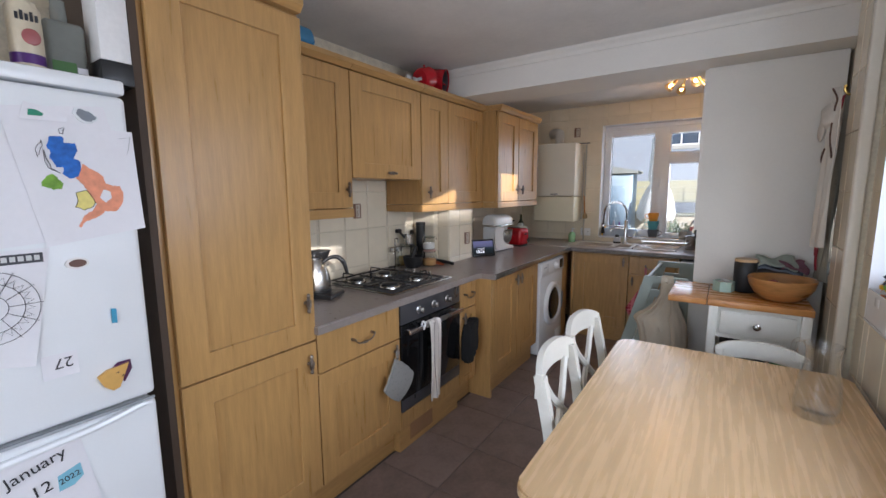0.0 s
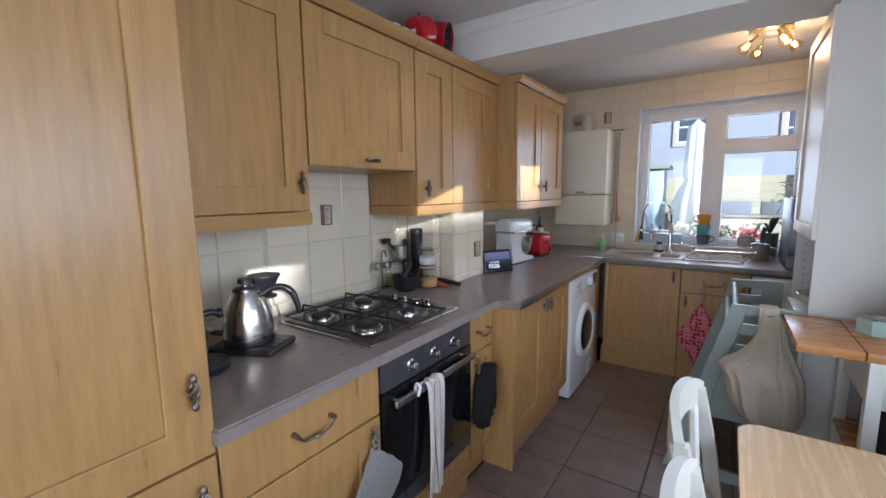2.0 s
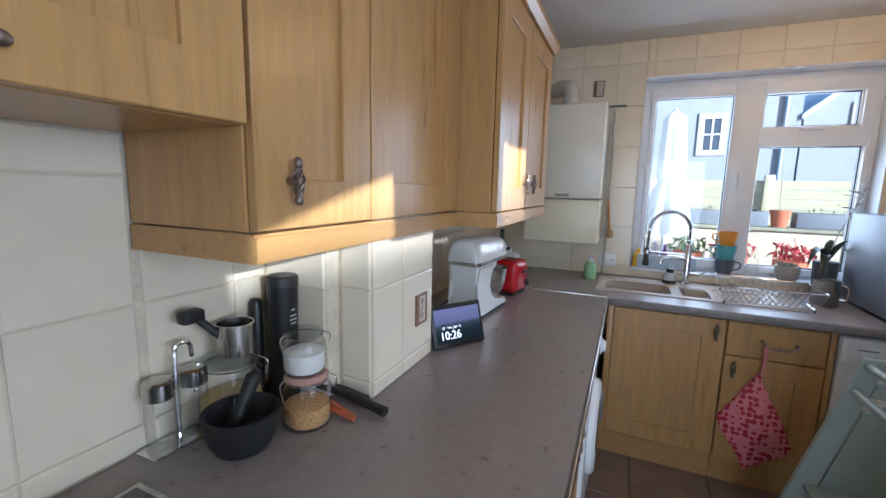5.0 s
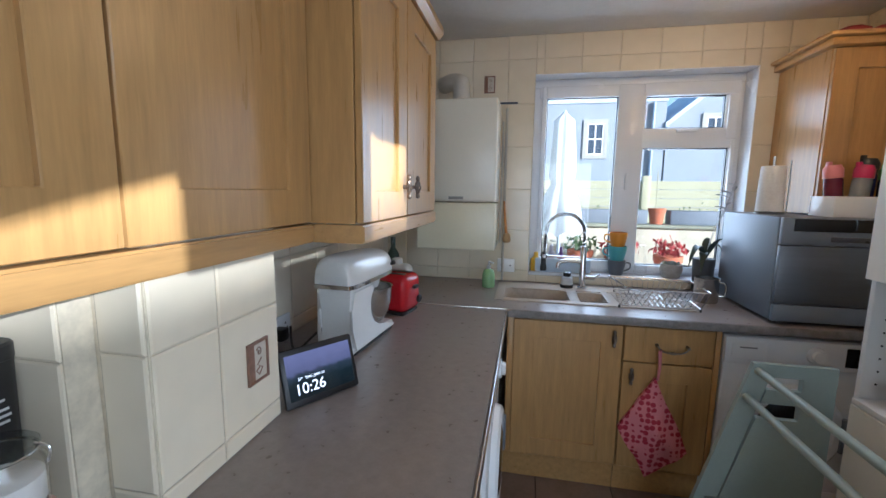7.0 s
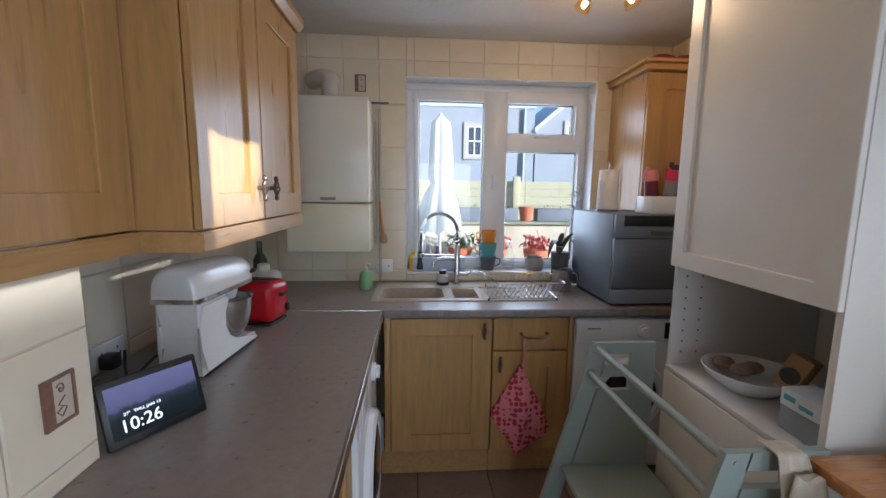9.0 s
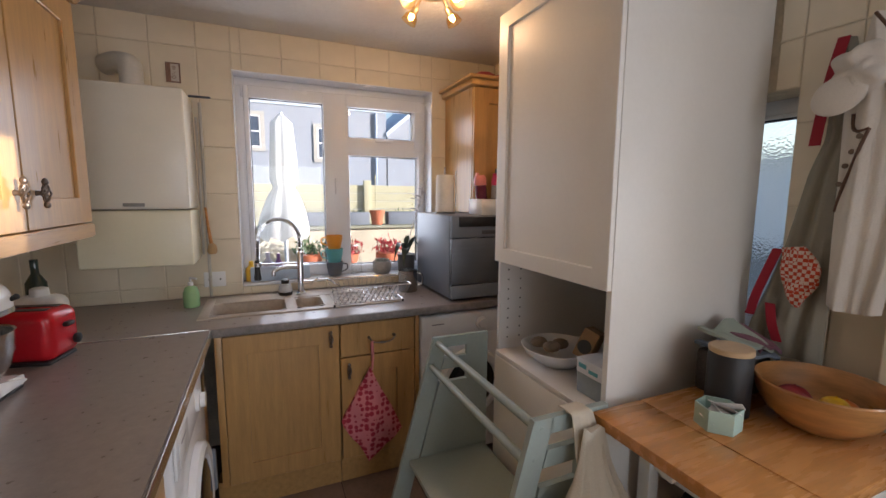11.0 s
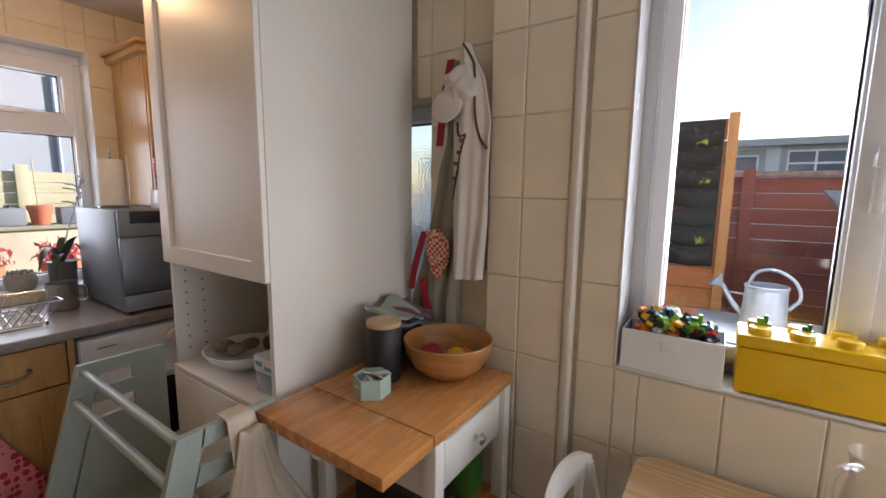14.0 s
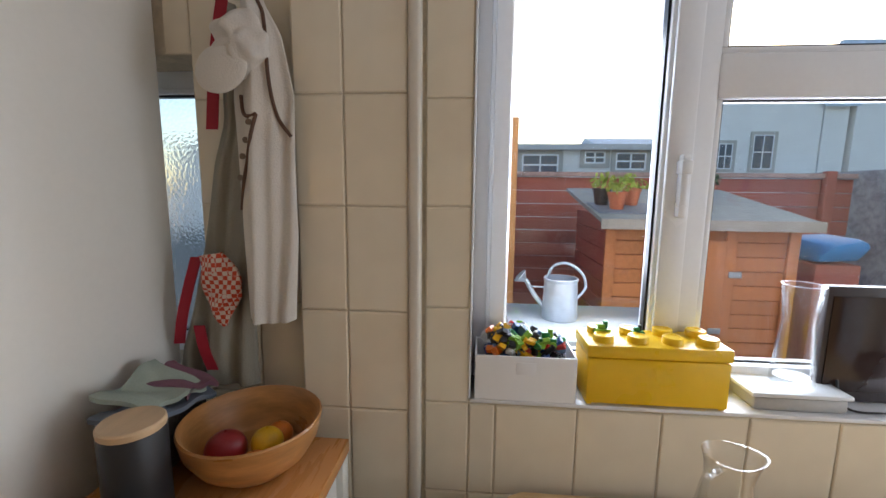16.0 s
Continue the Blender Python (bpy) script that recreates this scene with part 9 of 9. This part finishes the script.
bm = B(); tube(bm, [(0.44, 8.1, 1.3), (0.43, 8.1, 1.75)], 0.006, 6)
part("cane", bm, PALE_FENCE, tp)
for i, (x, y, c) in enumerate(((-0.05, 7.55, REDLEAF), (0.42, 7.5, REDLEAF), (-0.42, 7.7, LEAF))):
    p = thing("garden_pot_plant", (x, y, 0.45), "leafy plant in a terracotta garden pot", "potted plant", "garden pots")
    bm = B(); lathe(bm, [(0.10, 0), (0.13, 0.24), (0.14, 0.24), (0.14, 0.30), (0.12, 0.30)], (x, y, 0.55), 18)
    part("pot", bm, TERRACOTTA, p)
    bm = B(); box(bm, x - 0.12, x + 0.12, y - 0.12, y + 0.12, -0.15, 0.549, 0.01)
    part("plinth_block", bm, PALE_FENCE, p)
    bm = B(); leaf_clump(bm, (x, y, 0.86), 0.20, 130, 0.035, 40 + i)
    part("foliage", bm, c, p)

PARASOL = mat("white_parasol_cloth", (0.82, 0.82, 0.80), 0.85, var=0.05, scale=3)
pn_, pl_ = PARASOL.node_tree.nodes, PARASOL.node_tree.links
thru, both = pn_.new("ShaderNodeBsdfTranslucent"), pn_.new("ShaderNodeMixShader")
thru.inputs[0].default_value, both.inputs[0].default_value = (0.85, 0.85, 0.82, 1), 0.45
pl_.new(pn_["Principled BSDF"].outputs[0], both.inputs[1])
pl_.new(thru.outputs[0], both.inputs[2])
pl_.new(both.outputs[0], pn_["Material Output"].inputs[0])
pa = thing("garden_parasol", (-0.67, 7.55, -0.15), "closed white garden parasol on a pole", "parasol")
bm = B(); tube(bm, [(-0.67, 7.55, -0.15), (-0.67, 7.55, 2.32)], 0.02, 10)
part("pole", bm, ZINC, pa)
bm = B(); lathe(bm, [(0.24, 0), (0.24, 0.05), (0.05, 0.08)], (-0.67, 7.55, -0.15), 20)
part("base", bm, SLATE_TUB, pa)
bm = B()
rows = []
for r, z in ((0.02, 2.30), (0.10, 2.22), (0.11, 2.05), (0.125, 1.85), (0.13, 1.65), (0.10, 1.57), (0.15, 1.48), (0.21, 1.30), (0.24, 1.15), (0.23, 1.05)):
    ring = []
    for i in range(48):
        a = 2 * math.pi * i / 48
        k = 1 + (0.10 if r > 0.03 else 0) * math.sin(8 * a) + 0.06 * math.sin(3 * a + z * 4)
        ring.append(bm.verts.new((-0.67 + r * k * math.cos(a), 7.55 + r * k * math.sin(a), z + 0.03 * math.sin(8 * a) * (z < 1.1))))
    rows.append(ring)
for a, b in zip(rows, rows[1:]):
    for i in range(48):
        j = (i + 1) % 48
        bm.faces.new((a[i], a[j], b[j], b[i]))
bm.faces.new(rows[0])
part("canopy", bm, PARASOL, pa, smooth=70)
sh2 = thing("garden_store", (-1.35, 8.0, -0.15), "pale blue-grey garden cupboard with a small roof", "shed")
PALE_BLUE = mat("pale_blue_grey_paint", (0.42, 0.52, 0.60), 0.6, var=0.08)
bm = B(); box(bm, -1.75, -1.02, 7.55, 7.94, -0.15, 1.72, 0.006)
part("body", bm, PALE_BLUE, sh2)
for x0, x1 in ((-1.72, -1.40), (-1.37, -1.05)):
    bm = B(); box(bm, x0, x1, 7.53, 7.549, 0.0, 1.66, 0.004)
    dd = part("door", bm, PALE_BLUE, sh2)
    bm = B(); box(bm, x0 + 0.06, x1 - 0.06, 7.524, 7.531, 0.2, 1.55, 0.003)
    part("door_panel", bm, mat("blue_grey_inset", (0.33, 0.43, 0.52), 0.6), dd)
bm = B(); prism(bm, [(-1.82, 1.73), (-0.95, 1.73), (-0.95, 1.77), (-1.385, 1.86), (-1.82, 1.77)], Matrix(((1, 0, 0, 0), (0, 0, 1, 7.48), (0, 1, 0, 0), (0, 0, 0, 1))), 0.52)
part("roof", bm, FELT, sh2)


# ---- window reveals ----
def liner(bm, axis, a, b, c, d, w0, w1):
    t = 0.004
    for e in ((a, b, d - t, d), (a, a + t, c, d - t), (b - t, b, c, d - t)):
        if axis == "x":
            box(bm, e[0], e[1], w0, w1, e[2], e[3])
        else:
            box(bm, w0, w1, e[0], e[1], e[2], e[3])


bm = B(); liner(bm, "x", WIN_B[0], WIN_B[1], 0.973, WIN_B[3], YW - 0.0085, 5.699)
structure("trim_reveal", bm, UPVC, "white window reveal lining", "trim")
bm = B(); liner(bm, "y", WIN_S[0], WIN_S[1], 0.969, WIN_S[3], XR - 0.0085, 0.799)
structure("trim_reveal", bm, UPVC, "white window reveal lining", "trim")

# ---- wall and floor tiles ----
tile_meshes = {}


def tile_mesh(w, h, th, material, key):
    k = (round(w, 3), round(h, 3), key)
    if k not in tile_meshes:
        me = bpy.data.meshes.new("tile")
        b = min(0.004, w * 0.2, h * 0.2)
        v = [(-w / 2, -h / 2, 0), (w / 2, -h / 2, 0), (w / 2, h / 2, 0), (-w / 2, h / 2, 0)]
        v += [(p[0], p[1], th * 0.55) for p in v[:4]]
        v += [(math.copysign(w / 2 - b, p[0]), math.copysign(h / 2 - b, p[1]), th) for p in v[:4]]
        f = [(8, 9, 10, 11)]
        for i in range(4):
            j = (i + 1) % 4
            f += [(i, j, 4 + j, 4 + i), (4 + i, 4 + j, 8 + j, 8 + i)]
        me.from_pydata(v, [], f)
        me.materials.append(material)
        tile_meshes[k] = me
    return tile_meshes[k]


def lay_tiles(parent, frame_m, us, vs, regions, material, key, th=0.0055, gap=0.0025, uneven=0.004, skip=()):
    """Tiles between the joints us and vs of a plane, cut to the regions (u0, u1, v0, v1)."""
    rg = random.Random(len(us) * 31 + len(vs))
    for r in regions:
        for a, b in zip(us, us[1:]):
            for c, d in zip(vs, vs[1:]):
                u0, u1, v0, v1 = max(a, r[0]), min(b, r[1]), max(c, r[2]), min(d, r[3])
                if u1 - u0 < 0.02 or v1 - v0 < 0.02:
                    continue
                me = tile_mesh(u1 - u0 - gap, v1 - v0 - gap, th, material, key)
                ob = new("tile", me)
                ob.parent = parent
                tilt = Euler((rg.uniform(-1, 1) * uneven, rg.uniform(-1, 1) * uneven, 0)).to_matrix().to_4x4()
                ob.matrix_basis = frame_m @ Matrix.Translation(((u0 + u1) / 2, (v0 + v1) / 2, 0)) @ tilt


def steps(start, step, lo, hi):
    k0 = math.floor((lo - start) / step)
    return [start + step * k for k in range(k0, math.ceil((hi - start) / step) + 1)]


ROWS_Z = steps(1.208, 0.2565, 0.0, ZC)
ROWS_ZB = steps(1.238, 0.2565, 0.0, ZC)
WEST = Matrix(((0, 0, 1, XL), (1, 0, 0, 0), (0, 1, 0, 0), (0, 0, 0, 1)))
NORTH = Matrix(((1, 0, 0, 0), (0, 0, -1, YW), (0, 1, 0, 0), (0, 0, 0, 1)))
EAST = Matrix(((0, 0, -1, XR), (-1, 0, 0, 0), (0, 1, 0, 0), (0, 0, 0, 1)))
PIER = Matrix(((0, 0, -1, 0.61), (-1, 0, 0, 0), (0, 1, 0, 0), (0, 0, 0, 1)))
BOXF = Matrix(((0, 0, 1, -1.625), (1, 0, 0, 0), (0, 1, 0, 0), (0, 0, 0, 1)))
BOXS = Matrix(((1, 0, 0, 0), (0, 0, -1, 3.45), (0, 1, 0, 0), (0, 0, 0, 1)))
BOXS2 = Matrix(((1, 0, 0, 0), (0, 0, -1, 3.40), (0, 1, 0, 0), (0, 0, 0, 1)))
lay_tiles(wall_left, WEST, steps(3.086, 0.2155, 1.83, YW), steps(1.220, 0.2565, 0.9, 1.6), [(1.835, 2.42, 0.911, 1.385), (2.42, 3.07, 0.911, 1.555), (3.07, 3.398, 0.911, 1.385), (3.802, 5.566, 0.911, 1.385)], TILE, "wall")
lay_tiles(wall_back, NORTH, steps(-1.168, 0.2125, XL, XR), ROWS_ZB, [(XL + 0.009, WIN_B[0], 0.911, ZC), (WIN_B[1], XR - 0.009, 0.911, ZC), (WIN_B[0], WIN_B[1], WIN_B[3], ZC), (WIN_B[0], WIN_B[1], 0.911, WIN_B[2])], TILE, "wall")
lay_tiles(wall_side, EAST, [-v for v in reversed(steps(2.931, 0.2095, 0.6, 3.78))], ROWS_Z, [(-3.117, -WIN_S[1], 0.30, ZC), (-WIN_S[1], -0.6, 0.30, WIN_S[2]), (-WIN_S[1], -0.6, WIN_S[3], ZC), (-3.70, -3.422, 0.60, ZC), (-3.78, -3.70, 0.60, WIN_N[2]), (-3.78, -3.70, WIN_N[3], ZC)], TILE, "wall")
lay_tiles(pier, PIER, [-3.42, -3.300, -3.150], ROWS_Z, [(-3.42, -3.150, 0.30, ZC)], TILE, "wall")
lay_tiles(boxing, BOXF, [3.45, 3.604, 3.80], [0.955, 1.203, 1.40], [(3.45, 3.80, 0.911, 1.395)], TILE, "wall")
lay_tiles(boxing, BOXF, [3.45, 3.604, 3.80], [0.911, 0.955], [(3.45, 3.80, 0.911, 1.395)], TILE, "wall")
lay_tiles(boxing, BOXS, [-1.73, -1.625], [0.911, 0.955, 1.203, 1.40], [(-1.72, -1.627, 0.911, 1.395)], TILE, "wall")
lay_tiles(boxing, BOXS2, [-1.93, -1.73], [0.911, 0.955, 1.203, 1.40], [(-1.93, -1.732, 0.911, 1.395)], TILE, "wall")
FLOOR_M = Matrix(((1, 0, 0, 0), (0, 1, 0, 0), (0, 0, 1, -0.006), (0, 0, 0, 1)))
lay_tiles(floor, FLOOR_M, steps(-0.93, 0.372, -1.3, 0.66), steps(3.05, 0.385, -0.75, 5.0), [(-1.32, 0.655, -0.74, 4.99)], FLOOR_TILE, "floor", th=0.006, gap=0.005, uneven=0.0015)

DECO = mat("brown_relief_tile", (0.22, 0.12, 0.08), 0.4, var=0.25, scale=40)
DECO_PALE = mat("cream_relief", (0.55, 0.50, 0.42), 0.4)


def deco_tile(parent, m, u, v, w, h):
    bm = B()
    for e in ((-w / 2, w / 2, -h / 2, -h / 2 + 0.006), (-w / 2, w / 2, h / 2 - 0.006, h / 2), (-w / 2, -w / 2 + 0.006, -h / 2 + 0.006, h / 2 - 0.006), (w / 2 - 0.006, w / 2, -h / 2 + 0.006, h / 2 - 0.006)):
        box(bm, e[0], e[1], e[2], e[3], 0.006, 0.012)
    box(bm, -w / 2 + 0.006, -w / 6, -h / 2 + 0.006, h / 2 - 0.006, 0.006, 0.0092)
    bmesh.ops.transform(bm, matrix=m @ Matrix.Translation((u, v, 0)), verts=bm.verts)
    ob = new("decorative_tile", finish("decorative_tile", bm, DECO))
    ob.parent = parent
    ob["label"] = "small brown and cream relief tile"
    bm = B(); box(bm, -w / 6, w / 2 - 0.006, -h / 2 + 0.006, h / 2 - 0.006, 0.006, 0.0088)
    bmesh.ops.transform(bm, matrix=m @ Matrix.Translation((u, v, 0)), verts=bm.verts)
    o2 = new("relief_ground", finish("relief_ground", bm, DECO_PALE))
    o2.parent = ob
    bm = B()
    spiral = [(0.004 + 0.010 * k * math.cos(k * 9), h * 0.22 + 0.012 * k * math.sin(k * 9), 0.0092) for k in [i / 16 for i in range(17)]]
    tube(bm, spiral, 0.0016, 5)
    tube(bm, [(0.012, h * 0.05, 0.0092), (-0.004, -h * 0.08, 0.0092), (0.014, -h * 0.2, 0.0092), (0.002, -h * 0.34, 0.0092), (-0.008, -h * 0.22, 0.0092), (0.004, -h * 0.16, 0.0092)], 0.0016, 5)
    bmesh.ops.transform(bm, matrix=m @ Matrix.Translation((u, v, 0)), verts=bm.verts)
    o3 = new("relief_swirl", finish("relief_swirl", bm, DECO))
    o3.parent = ob


deco_tile(wall_left, WEST, 2.768, 1.347, 0.066, 0.10)
deco_tile(boxing, BOXF, 3.713, 1.088, 0.072, 0.096)
deco_tile(wall_back, NORTH, -1.277, 2.125, 0.066, 0.10)
